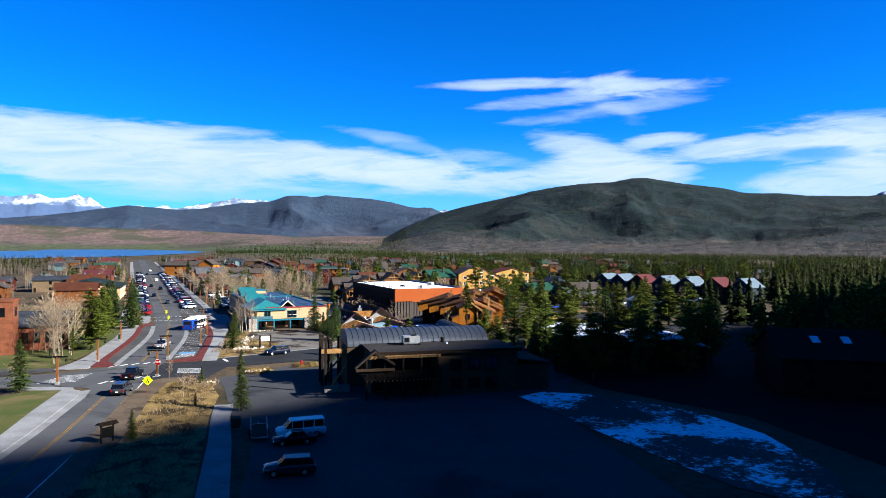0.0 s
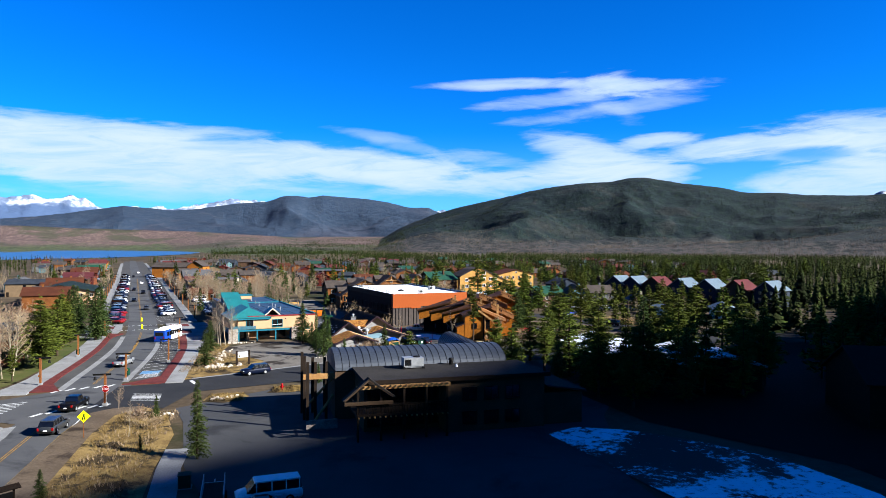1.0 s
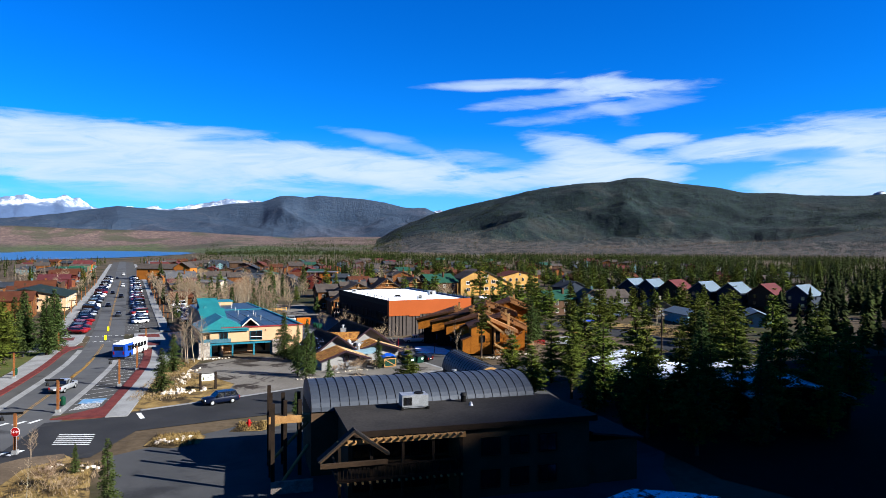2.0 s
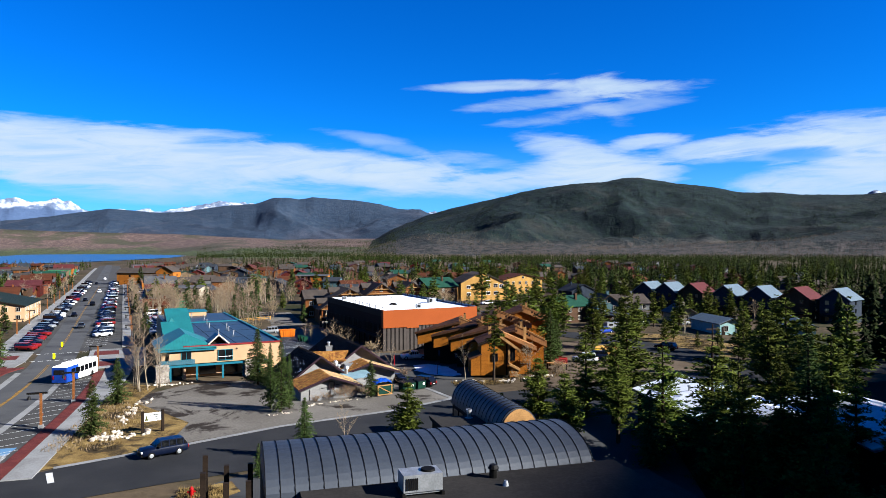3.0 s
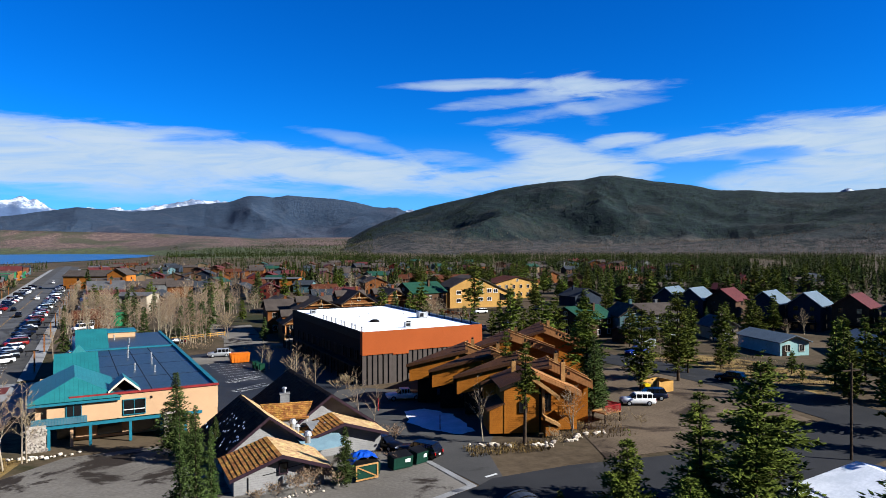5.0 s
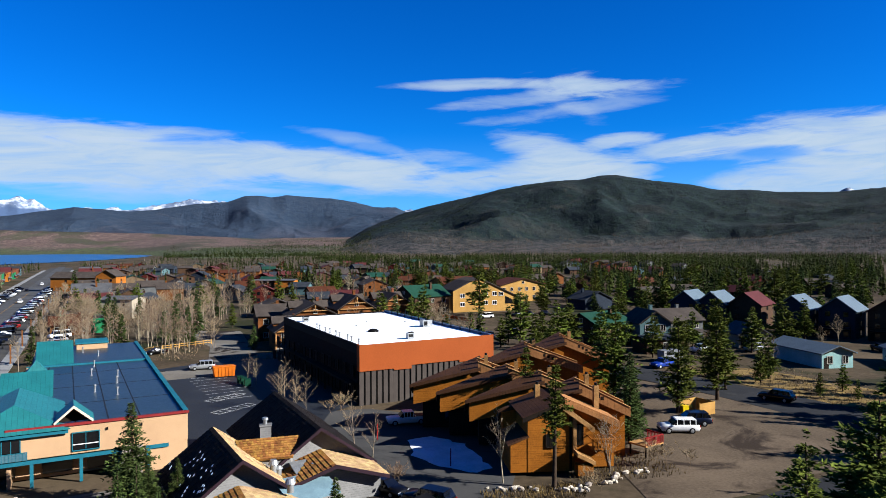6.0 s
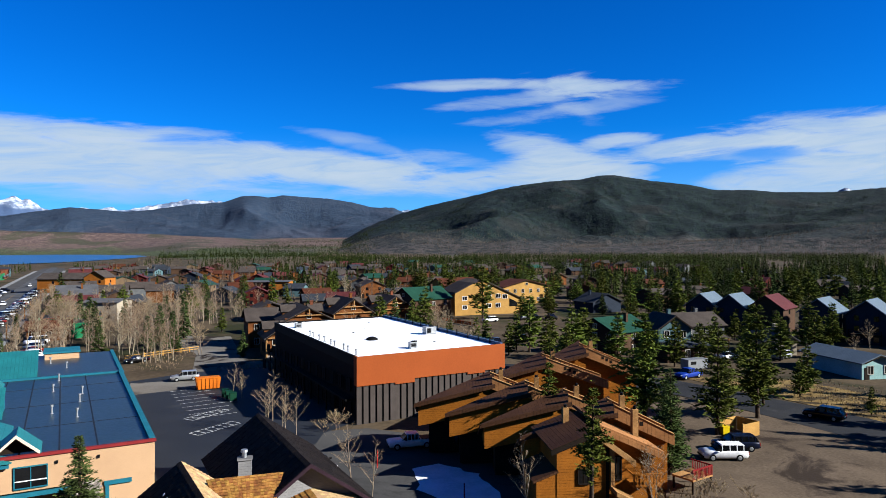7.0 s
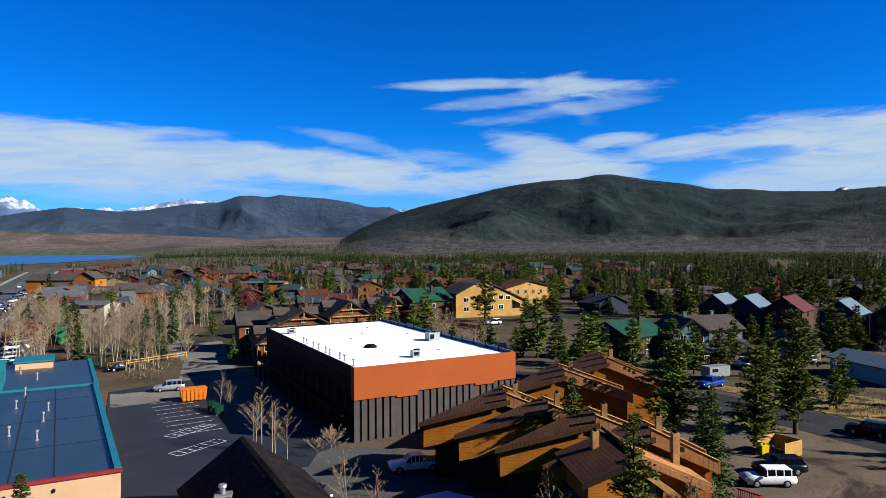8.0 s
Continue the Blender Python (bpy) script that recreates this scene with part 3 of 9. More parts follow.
sheet("parking_bay_east", band(119, 186, 4.2, 9.5), 0.014, M["asphalt_old"], "worn asphalt bus bay", "road")
sheet("gutter_west", band(113, 186, -4.5, -3.4), 0.034, M["concrete"], "pale concrete gutter strip", "gutter")
sheet("gutter_east", band(118, 184, 4.0, 5.0), 0.034, M["concrete"], "pale concrete gutter strip", "gutter")
sheet("parking_street_west", band(212, 1000, -10.5, -3.5, 12), 0.010, M["asphalt_old"], "worn asphalt parking strip", "road", 40)
sheet("parking_street_east", band(212, 1000, 4.1, 13.0, 12), 0.010, M["asphalt_old"], "worn asphalt parking strip", "road", 40)
sheet("pavement_west_far", band(215, 900, -13.4, -10.5, 12), 0.15, M["concrete"], "pale concrete pavement", "pavement", 40, 0.2)
sheet("pavement_east_far", band(215, 900, 13.0, 15.6, 12), 0.15, M["concrete"], "pale concrete pavement", "pavement", 40, 0.2)
sheet("pavement_west", band(111, 196, lambda y: -11.4 - 2 * S((122 - y) / 12), -7.9), 0.15, M["concrete"], "pale concrete pavement", "pavement", 6, 0.2)
sheet("pavement_band_west", band(112.5, 192, lambda y: -7.9, lambda y: -6.6 + 2.8 * S((120 - y) / 6) + 2.6 * S((y - 184) / 6)), 0.155, M["brick_band"], "red brick paver band", "pavement", 6, 0.2)
sheet("pavement_band_east", band(115.5, 182, lambda y: 9.4 - 5.0 * S((121 - y) / 4.0) - 3 * S((y - 176) / 5), 10.9), 0.155, M["brick_band"], "red brick paver band", "pavement", 4, 0.2)
sheet("pavement_east", band(115.3, 205, 10.9, lambda y: 13.6 + 2 * S((y - 150) / 30)), 0.15, M["concrete"], "pale concrete pavement", "pavement", 6, 0.2)
sheet("pavement_corner", band(186, 214, -14.5, lambda y: -6.6 + 1.6 * S((y - 190) / 6)), 0.145, M["concrete"], "pale concrete corner pavement", "pavement", 6, 0.2)
sheet("pavement_corner_east", band(186, 212, 6.5, 18.0), 0.145, M["concrete"], "pale concrete corner pavement", "pavement", 6, 0.2)
for y0 in (188, 203):
    sheet("pavement_brick_patch", band(y0, y0 + 6, -11, -7.0), 0.16, M["brick_band"], "red brick paver patch", "pavement")
    sheet("pavement_brick_patch", band(y0, y0 + 6, 7.5, 12.5), 0.16, M["brick_band"], "red brick paver patch", "pavement")
sheet("pavement_near", [(-29.2, -40), (-29.2, 58), (-29.3, 66.5), (-30.2, 85.8), (-31.0, 90.4), (-32.2, 91.4), (-33.9, 91.5), (-33.2, 78.4), (-32.1, 65.4), (-32.0, -40)], 0.15, M["concrete"], "pale concrete pavement", "pavement", 6, 0.2)
sheet("verge_kerb", [(-28.3, -40), (-28.2, 66), (-29.0, 86), (-29.8, 91.2), (-31.0, 90.4), (-30.2, 85.8), (-29.3, 66.5), (-29.2, -40)], 0.06, M["concrete"], "pale concrete kerb gutter", "gutter", 8)
sheet("lawn_west", [(-32.0, -40), (-32.1, 65.4), (-33.2, 78.4), (-33.9, 91.5), (-38, 92.0), (-44, 84), (-60, 70), (-70, -40)], 0.05, M["lawn"], "green lawn with yellowed patches", "lawn")
sheet("lawn_park", [main_off(120, -12.6), main_off(140, -11.5), main_off(165, -11.5), main_off(190, -11.5), (-62, 196), (-66, 160), (-62, 126), (-52, 112), (-43, 110)], 0.03, M["lawn"], "green lawn under the trees", "lawn")
sheet("parking_park", [(-46, 105.8), (-38.5, 109.5), (-43, 112), (-52, 112), (-62, 114), (-80, 112), (-80, 103)], 0.05, M["asphalt_old"], "worn asphalt parking spaces", "road")
# ground round the barrel-roofed building
sheet("parking_front", [(-12.5, 98.0), (5.5, 113.5), (38, 126), (62, 131), (60, 110), (44, 84), (36, 60), (36, -30), (-3.0, -30), (-3.2, 60), (-7.0, 71.5), (-10.2, 90)], 0.006, M["asphalt_shade"], "grey asphalt car park darkened for ridge shade", "road")
sheet("footpath", [(-7.0, -30), (-7.0, 41.8), (-8.4, 60), (-9.6, 71.0), (-10.0, 78), (-7.4, 78), (-7.2, 71), (-5.6, 58), (-4.0, 41.3), (-4.0, -30)], 0.05, M["concrete"], "pale concrete footpath", "pavement")
sheet("verge_island", [(-20.3, -30), (-21.0, 44), (-21.8, 60), (-23.3, 86.6), (-23.2, 96.5), (-20.5, 99.0), (-17.2, 99.8), (-13.2, 95.5), (-10.2, 84), (-9.8, 71.0), (-7.2, 42), (-7.2, -30)], 0.045, M["dry_grass"], "island of tall dry yellow grass", "grass")
sheet("verge_shoulder", [(-20.6, -30), (-21.0, 44), (-21.8, 60), (-23.2, 86.6), (-23.0, 97.0), (-20.8, 99.3), (-17.2, 100.1), (-16.5, 98.5), (-19.5, 95), (-19.8, 86), (-18.0, 60), (-17.8, 44), (-17.8, -30)], 0.052, M["sandy"], "sandy road shoulder", "ground")
sheet("verge_small", [(-9.5, 101.5), (-6.5, 100.2), (-3.6, 101.5), (-3.2, 104.6), (-5.2, 106.8), (-9.2, 105.6)], 0.05, M["dry_grass"], "small island of dry grass", "grass")
sheet("verge_hydrant", [(-0.8, 106.0), (3.0, 105.8), (5.6, 108.5), (4.5, 111.5), (0.6, 110.2)], 0.05, M["dry_grass"], "small island of dry grass", "grass")
sheet("forecourt", [(-4.0, 125.3), (8.8, 132.2), (24, 137.6), (33.2, 143.4), (30.6, 152.5), (27.6, 162), (20, 150.5), (10.2, 143.5), (9.2, 152), (6.5, 168), (-8, 164.2), (-12.0, 157), (-12.5, 150), (-9, 142), (-3, 136)], 0.012, M["gravel"], "grey gravel forecourt", "ground")
sheet("verge_sign", [(-17.8, 117.2), (-13.6, 119.6), (-4.0, 125.3), (-3, 136), (-9, 142), (-12.5, 150), (-12.0, 164), (-17.5, 168), (-17.0, 150), (-15.6, 138.2)], 0.03, M["dry_grass"], "verge of dry yellow grass", "grass")
sheet("kerb_strip_cross", [(-13.6, 119.0), (-2.2, 124.8), (8.8, 131.2), (24, 136.7), (33.9, 142.7), (31.2, 152.5), (28.6, 162.0), (28.1, 162.0), (30.5, 152.5), (33.0, 143.2), (23.8, 137.5), (8.4, 131.9), (-2.6, 125.6), (-13.8, 119.8)], 0.06, M["concrete"], "pale concrete gutter strip", "gutter", 6)
sheet("drive_hall", [(34.2, 143.0), (37.2, 145.0), (38.6, 155), (39.8, 157.2), (43, 164), (43, 186), (31, 196), (24, 196), (22, 184), (25, 172), (28.6, 162), (31.2, 152.5)], 0.016, M["asphalt_old"], "worn asphalt service drive", "road")
sheet("parking_teal", [(8.8, 172), (14, 176), (22, 184), (25, 195), (30, 200), (19, 248), (3.7, 246), (-6.5, 239), (-4, 225)], 0.020, M["asphalt_sealed"], "dark asphalt car park with white bays", "road")
sheet("drive_lodge", [(3.7, 245), (20, 249.5), (12.5, 262), (8, 300), (-8, 305), (-8, 296), (2, 270)], 0.014, M["gravel"], "gravel drive", "road")
sheet("drive_lot", [(-3.8, 226.5), (6, 230), (5, 238), (-6, 237.2)], 0.026, M["gravel"], "pale worn lane", "road")
sheet("gravel_lot", [(50, 147.5), (60, 148.5), (84, 156), (86, 175), (83.5, 187), (79, 200), (71, 196), (62, 190), (58, 178), (57, 166), (52, 158)], 0.024, M["sandy"], "sandy gravel parking lot", "ground")
sheet("verge_back_street", [(97, 168), (112, 180), (106, 205), (88, 214), (92, 200), (95, 187)], 0.03, M["dry_grass"], "verge of dry yellow grass", "grass")
sheet("pavement_near_corner", [(-33.9, 91.5), (-32.2, 91.4), (-32.8, 93.0), (-36.5, 94.3), (-40, 94.4), (-40, 92.4)], 0.149, M["concrete"], "pale concrete corner pavement", "pavement", 6, 0.2)
# dark sheet spread where the ridge's shade lies on the forest floor
sheet("forest_floor", [(46, 96), (52, 112), (60, 128), (74, 134), (100, 140), (150, 146), (150, 20), (62, 20), (60, 60), (48, 80)], 0.02, M["litter"], "floor of pine needle litter darkened as ridge shade", "ground", 12)

# ---- buildings ----
M["tan_stucco"] = material("tan_stucco", (0.47, 0.31, 0.185), (0.42, 0.275, 0.165), 0.9, 0.3, 12.0, 0.15)
M["teal_roof"] = material("teal_standing_seam", (0.020, 0.20, 0.205), (0.016, 0.165, 0.175), 0.45, 0.5, 5.0, 0.3, lines=("X", 0.5, 0.5), spec=0.4)
M["teal_trim"] = material("teal_paint", (0.025, 0.19, 0.25), (0.02, 0.155, 0.21), 0.6, 0.8, 8.0, 0.1)
M["red_trim"] = material("red_trim", (0.34, 0.045, 0.045), (0.28, 0.035, 0.035), 0.7, 0.8, 8.0, 0.1)
M["membrane"] = material("dark_roof_membrane", (0.024, 0.054, 0.066), (0.034, 0.066, 0.078), 0.40, 0.25, 3.0, 0.2, spec=0.6, stain=(0.050, 0.060, 0.080), stain_scale=0.35, stain_at=(0.60, 0.74))
M["seam"] = material("roof_seam", (0.045, 0.055, 0.075), (0.034, 0.043, 0.060), 0.8, 1.0, 6.0, 0.1)
M["white_roof"] = material("white_membrane", (0.74, 0.76, 0.80), (0.66, 0.69, 0.74), 0.7, 0.15, 2.5, 0.1, stain=(0.55, 0.57, 0.60), stain_scale=0.3, stain_at=(0.68, 0.85))
M["rust_wall"] = material("rust_orange_panel", (0.37, 0.098, 0.026), (0.335, 0.087, 0.023), 0.75, 0.12, 5.0, 0.1)
M["rib_panel"] = material("grey_metal_panel", (0.115, 0.095, 0.085), (0.095, 0.078, 0.07), 0.6, 0.6, 6.0, 0.15)
# charcoal and maroon taken near-black: the west side's shade is in their colour
M["dark_panel"] = material("charcoal_panel", (0.018, 0.017, 0.018), (0.013, 0.0125, 0.013), 0.7, 0.6, 6.0, 0.15)
M["maroon_wall"] = material("shaded_maroon_siding", (0.026, 0.010, 0.009), (0.021, 0.009, 0.008), 0.8, 0.5, 6.0, 0.3, lines=("Z", 0.3, 0.5))
M["grey_siding"] = material("grey_lap_siding", (0.27, 0.26, 0.255), (0.225, 0.22, 0.215), 0.8, 0.5, 6.0, 0.35, lines=("Z", 0.22, 0.8))
M["cedar_shingle"] = material("cedar_shingles", (0.42, 0.205, 0.062), (0.24, 0.115, 0.036), 0.9, 1.2, 6.0, 0.5, island=0.22)
# paler shingles with the sunlight of the east slopes put into the colour
M["sunlit_shingle"] = material("sunlit_shingles", (0.50, 0.35, 0.19), (0.36, 0.24, 0.12), 0.9, 1.2, 6.0, 0.5, island=0.15)
M["dark_shingle"] = material("dark_wood_shingles", (0.040, 0.030, 0.026), (0.024, 0.019, 0.018), 0.85, 1.2, 6.0, 0.5, island=0.4)
M["frost"] = material("frost", (0.55, 0.60, 0.70), (0.40, 0.45, 0.56), 0.8, 2.0, 9.0, 0.3)
M["plum_trim"] = material("plum_trim", (0.075, 0.040, 0.055), (0.055, 0.03, 0.042), 0.7, 1.0, 8.0, 0.1)
M["condo_wall"] = material("brown_cedar_siding", (0.40, 0.150, 0.020), (0.30, 0.112, 0.015), 0.8, 0.35, 5.0, 0.45, lines=("Z", 0.24, 0.9))
M["condo_roof"] = material("brown_metal_roof", (0.150, 0.072, 0.036), (0.11, 0.052, 0.027), 0.7, 0.4, 5.0, 0.4, lines=("X", 0.35, 0.5))
# cedar with the sun on the east slopes put into its lighter colour
M["condo_sunlit"] = material("sunlit_cedar_shakes", (0.40, 0.195, 0.080), (0.31, 0.15, 0.062), 0.85, 0.6, 5.0, 0.4, lines=("X", 0.4, 0.4))
M["barrel_metal"] = material("grey_blue_standing_seam", (0.070, 0.085, 0.112), (0.055, 0.068, 0.092), 0.55, 0.3, 4.0, 0.1, metal=0.25, spec=0.4)
M["museum_wall"] = material("brown_stucco", (0.14, 0.09, 0.055), (0.11, 0.07, 0.043), 0.9, 0.4, 6.0, 0.2)
M["brick"] = material("red_brick", (0.28, 0.105, 0.055), (0.20, 0.075, 0.042), 0.9, 0.8, 8.0, 0.4, lines=("Z", 0.30, 0.4))
M["log"] = material("stained_log", (0.25, 0.098, 0.032), (0.16, 0.062, 0.021), 0.8, 0.5, 6.0, 0.5, lines=("Z", 0.32, 0.9))
M["brown_roof"] = material("weathered_brown_roof", (0.120, 0.098, 0.085), (0.085, 0.070, 0.062), 0.9, 0.4, 4.0, 0.4, lines=("Z", 0.25, 0.5))
M["yellow_wall"] = material("ochre_siding", (0.44, 0.26, 0.085), (0.37, 0.22, 0.07), 0.85, 0.3, 6.0, 0.2, lines=("Z", 0.3, 0.4))


def window_unit(parent, w, h, at, turn=0, frame_mat=None, mullion=True, name="window"):
    """A framed pane standing proud of a wall: at is the middle of its foot, facing -y before the turn."""
    t = 0.09
    s = Shape()
    s.box(-w / 2 - t, -w / 2, -0.10, 0.02, -t, h + t).box(w / 2, w / 2 + t, -0.10, 0.02, -t, h + t)
    s.box(-w / 2, w / 2, -0.10, 0.02, h, h + t).box(-w / 2, w / 2, -0.14, 0.02, -t, 0)
    if mullion:
        s.box(-0.03, 0.03, -0.07, 0.01, 0, h)
    fr = part(name, s, frame_mat or M["white"], parent)
    fr.matrix_local = pose(*at, 0, 0, turn)
    part("pane", Shape().box(-w / 2, w / 2, -0.035, 0.015, 0, h), M["glass"], fr)
    return fr


FAR_WINDOWS = {}


def far_window(parent, w, h, at, turn=0):
    """A window seen from afar: a dark pane, its mesh shared by all of one size."""
    key = (round(w, 1), round(h, 1))
    if key not in FAR_WINDOWS:
        FAR_WINDOWS[key] = Shape().box(-w / 2, w / 2, -0.05, 0.015, 0, h).mesh("window", M["glass"])
    ob = part("window", FAR_WINDOWS[key], None, parent)
    ob.matrix_local = pose(*at, 0, 0, turn)
    return ob


def gable_roof(shape, x0, x1, y0, y1, z, rise, over=0.5, thick=0.18, ridge_along="y"):
    """Two roof slabs over a rectangle; the ridge runs along y (gables face -y and +y) or along x."""
    if ridge_along == "y":
        xm = (x0 + x1) / 2
        k = rise / (xm - x0)
        a, b, c, d = y0 - over, y1 + over, z - over * k, z + rise
        shape.slab([(x0 - over, a, c + thick), (xm, a, d + thick), (xm, b, d + thick), (x0 - over, b, c + thick)], thick)
        shape.slab([(xm, a, d + thick), (x1 + over, a, c + thick), (x1 + over, b, c + thick), (xm, b, d + thick)], thick)
    else:
        ym = (y0 + y1) / 2
        k = rise / (ym - y0)
        a, b, c, d = x0 - over, x1 + over, z - over * k, z + rise
        shape.slab([(a, y0 - over, c + thick), (b, y0 - over, c + thick), (b, ym, d + thick), (a, ym, d + thick)], thick)
        shape.slab([(a, ym, d + thick), (b, ym, d + thick), (b, y1 + over, c + thick), (a, y1 + over, c + thick)], thick)
    return shape


def gable_walls(shape, x0, x1, y0, y1, z0, z, rise, ridge_along="y"):
    if ridge_along == "y":
        xm = (x0 + x1) / 2
        ring = [(x0, z0), (x1, z0), (x1, z), (xm, z + rise), (x0, z)]
        low, high = [(x, y0, q) for x, q in ring], [(x, y1, q) for x, q in ring]
    else:
        ym = (y0 + y1) / 2
        ring = [(y0, z0), (y1, z0), (y1, z), (ym, z + rise), (y0, z)]
        low, high = [(x1, y, q) for y, q in ring], [(x0, y, q) for y, q in ring]
    n = 5
    shape.add(low + high, [tuple(range(n)), tuple(reversed(range(n, 2 * n)))] + [(i, n + i, n + (i + 1) % n, (i + 1) % n) for i in range(n)])
    return shape


def courses(shape, a, b, c, d, rows, thick, seed, cols=0):
    """Overlapping shingle courses on the quadrilateral a (low left) b (low right) c (high right) d (high left)."""
    rng = random.Random(seed)
    a, b, c, d = map(Vector, (a, b, c, d))
    n = (b - a).cross(d - a).normalized()
    for r in range(rows):
        t0, t1 = r / rows, min(1.0, (r + 1.25) / rows)
        p0, q0, p1, q1 = a.lerp(d, t0), b.lerp(c, t0), a.lerp(d, t1), b.lerp(c, t1)
        m = cols or 1
        for i in range(m):
            u0, u1 = i / m, (i + 1) / m - (0.06 / m if cols else 0)
            jig = n * rng.uniform(0, 0.03)
            shape.hexa([p0.lerp(q0, u0), p0.lerp(q0, u1), p1.lerp(q1, u1), p1.lerp(q1, u0)],
                       [p0.lerp(q0, u0) + n * thick + jig, p0.lerp(q0, u1) + n * thick + jig, p1.lerp(q1, u1) + n * 0.02, p1.lerp(q1, u0) + n * 0.02])
    return shape


def vent_pipe(parent, x, y, z, h=0.9, r=0.11):
    s = Shape().tube((x, y, z), (x, y, z + h), r, n=10).tube((x, y, z + h - 0.22), (x, y, z + h), r * 1.7, n=10).tube((x, y, z), (x, y, z + 0.1), r * 2.2, r, n=10)
    return part("vent_pipe", s, M["steel"], parent)


def ac_unit(parent, x, y, z, w=2.2, d=1.4, h=1.3):
    box = part("air_conditioner", Shape().box(x, x + w, y, y + d, z + 0.15, z + h).box(x + 0.1, x + w - 0.1, y + 0.1, y + d - 0.1, z, z + 0.15), M["steel"], parent, "grey rooftop air handler")
    g = Shape()
    for i in range(7):
        g.box(x + 0.15 + i * 0.12, x + 0.22 + i * 0.12, y - 0.04, y + 0.02, z + 0.3, z + h - 0.2)
    part("grille", g, M["black"], box)
    part("fan_ring", Shape().tube((x + w * 0.7, y + d / 2, z + h), (x + w * 0.7, y + d / 2, z + h + 0.12), 0.5, 0.45, 14), M["dark_panel"], box)
    return box


def build_hall():
    """Flat-roofed hall with rust-coloured upper walls over ribbed grey panels."""
    w, d, top, base = 24.0, 48.4, 9.5, 0.0
    h = thing("exhibition_hall", "large flat-roofed hall with rust-orange walls above grey ribbed panels", "hall", 30, 198.4, -1.2, 16.0)
    s = Shape()
    s.prism([(0, 0), (w, 0), (w, d), (0, d)], 0, top - 0.55)
    part("wall", s, M["dark_panel"], h)
    # rust fascia on the long front, in panels whose foot steps up and down
    feet = [(0.0, 5.45), (5.5, 5.2), (8.6, 5.75), (17.5, 5.45), (20.6, 5.75)]
    for i, (x0, foot) in enumerate(feet):
        x1 = feet[i + 1][0] if i + 1 < len(feet) else w + 0.3
        part("rust_panel", Shape().box(x0 - (0.35 if i == 0 else 0), x1, -0.35, 0.0, foot, top), M["rust_wall"], h)
        x = x0 + (0.02 if i else -0.3)
        while x < x1 - 0.3:
            part("rib_panel", Shape().box(x, min(x + 0.72, x1), -0.16, 0.0, 0, foot), M["rib_panel"], h)
            x += 1.02
    part("rust_return", Shape().box(-0.35, 0.0, 0.0, 0.9, 5.45, top), M["rust_wall"], h)
    part("parapet", Shape().box(-0.25, 0.0, 0.9, d, top - 1.5, top - 0.02).box(w, w + 0.25, 0.0, d, top - 1.2, top - 0.15).box(0, w, d, d + 0.25, top - 1.2, top - 0.05), M["dark_panel"], h, "charcoal parapet band")
    part("roof", Shape().box(0.0, w, 0.0, d, top - 0.56, top - 0.30), M["white_roof"], h, "white roof membrane")
    seams = Shape()
    for y in range(6, 48, 6):
        seams.box(0.1, w - 0.1, y, y + 0.12, top - 0.30, top - 0.285)
    part("roof_seams", seams, M["steel"], h)
    # long west side: maroon siding, window rows, an arcade of posts
    part("west_cladding", Shape().box(-0.12, 0.0, 0.9, d, 3.6, 7.98), M["maroon_wall"], h, "maroon lapped siding darkened for its shade")
    for i in range(14):
        y = 3.2 + i * 3.3
        for z in (4.4, 1.1):
            win = window_unit(h, 1.5, 1.6, (-0.15 if z > 4 else -0.02, y, z), -90, M["dark_panel"])
            # panes coloured charcoal so that the shaded side shows no reflections
            win.children[0].data.materials[0] = M["dark_panel"]
    part("west_eave", Shape().box(-1.6, 0.0, 0.9, d, 3.35, 3.6), M["dark_panel"], h)
    for i in range(12):
        y = 2.0 + i * 4.1
        part("arcade_post", Shape().box(-1.5, -1.3, y, y + 0.2, 0, 3.35), M["dark_wood"], h)
    # roof furniture
    for i in range(9):
        vent_pipe(h, 0.8 + 0.1 * (i % 3), 3 + i * 3.0 + (i % 2) * 0.8, top - 0.3, 0.9, 0.12)
    rail = Shape().box(w - 0.25, w - 0.2, 2, d - 1, top + 0.3, top + 0.36).box(w - 0.25, w - 0.2, 2, d - 1, top - 0.02, top + 0.03)
    part("guard_rail", rail, M["teal_trim"], h, "blue-grey guard rail")
    part("coping", Shape().box(w - 0.30, w + 0.05, 0.0, d, top - 0.30, top + 0.15), material("blue_coping", (0.10, 0.16, 0.27), (0.08, 0.13, 0.22), 0.6), h, "blue-grey coping")
    for i in range(12):
        y = 3 + i * 3.7
        part("rail_post", Shape().tube((w - 0.45, y, top - 0.3), (w - 0.45, y, top + 0.75), 0.09, n=8), M["dark_panel"], h)
    ac_unit(h, 10.0, 4.2, top - 0.3, 1.2, 0.9, 1.0)
    ac_unit(h, 19.2, 17.5, top - 0.3, 2.0, 1.6, 1.3)
    ac_unit(h, 1.5, 38.5, top - 0.3, 1.3, 1.0, 0.9)
    dome = Shape()
    for j in range(4):
        a0, a1 = j * math.pi / 8, (j + 1) * math.pi / 8
        dome.tube((8.5, 16.5, top - 0.3 + 0.55 * math.sin(a0)), (8.5, 16.5, top - 0.3 + 0.55 * math.sin(a1)), 1.05 * math.cos(a0), 1.05 * math.cos(a1), 16, False)
    part("skylight", dome, M["dark_panel"], h, "dark domed skylight", True)
    for x, y in ((16.5, 9), (20, 28), (9, 27), (13, 32), (17, 40)):
        part("roof_drain", Shape().tube((x, y, top - 0.3), (x, y, top - 0.22), 0.25, 0.2, 10), M["dark_panel"], h)

    # the long sides run slightly askew to the front
    lean = math.tan(radians(3.4))
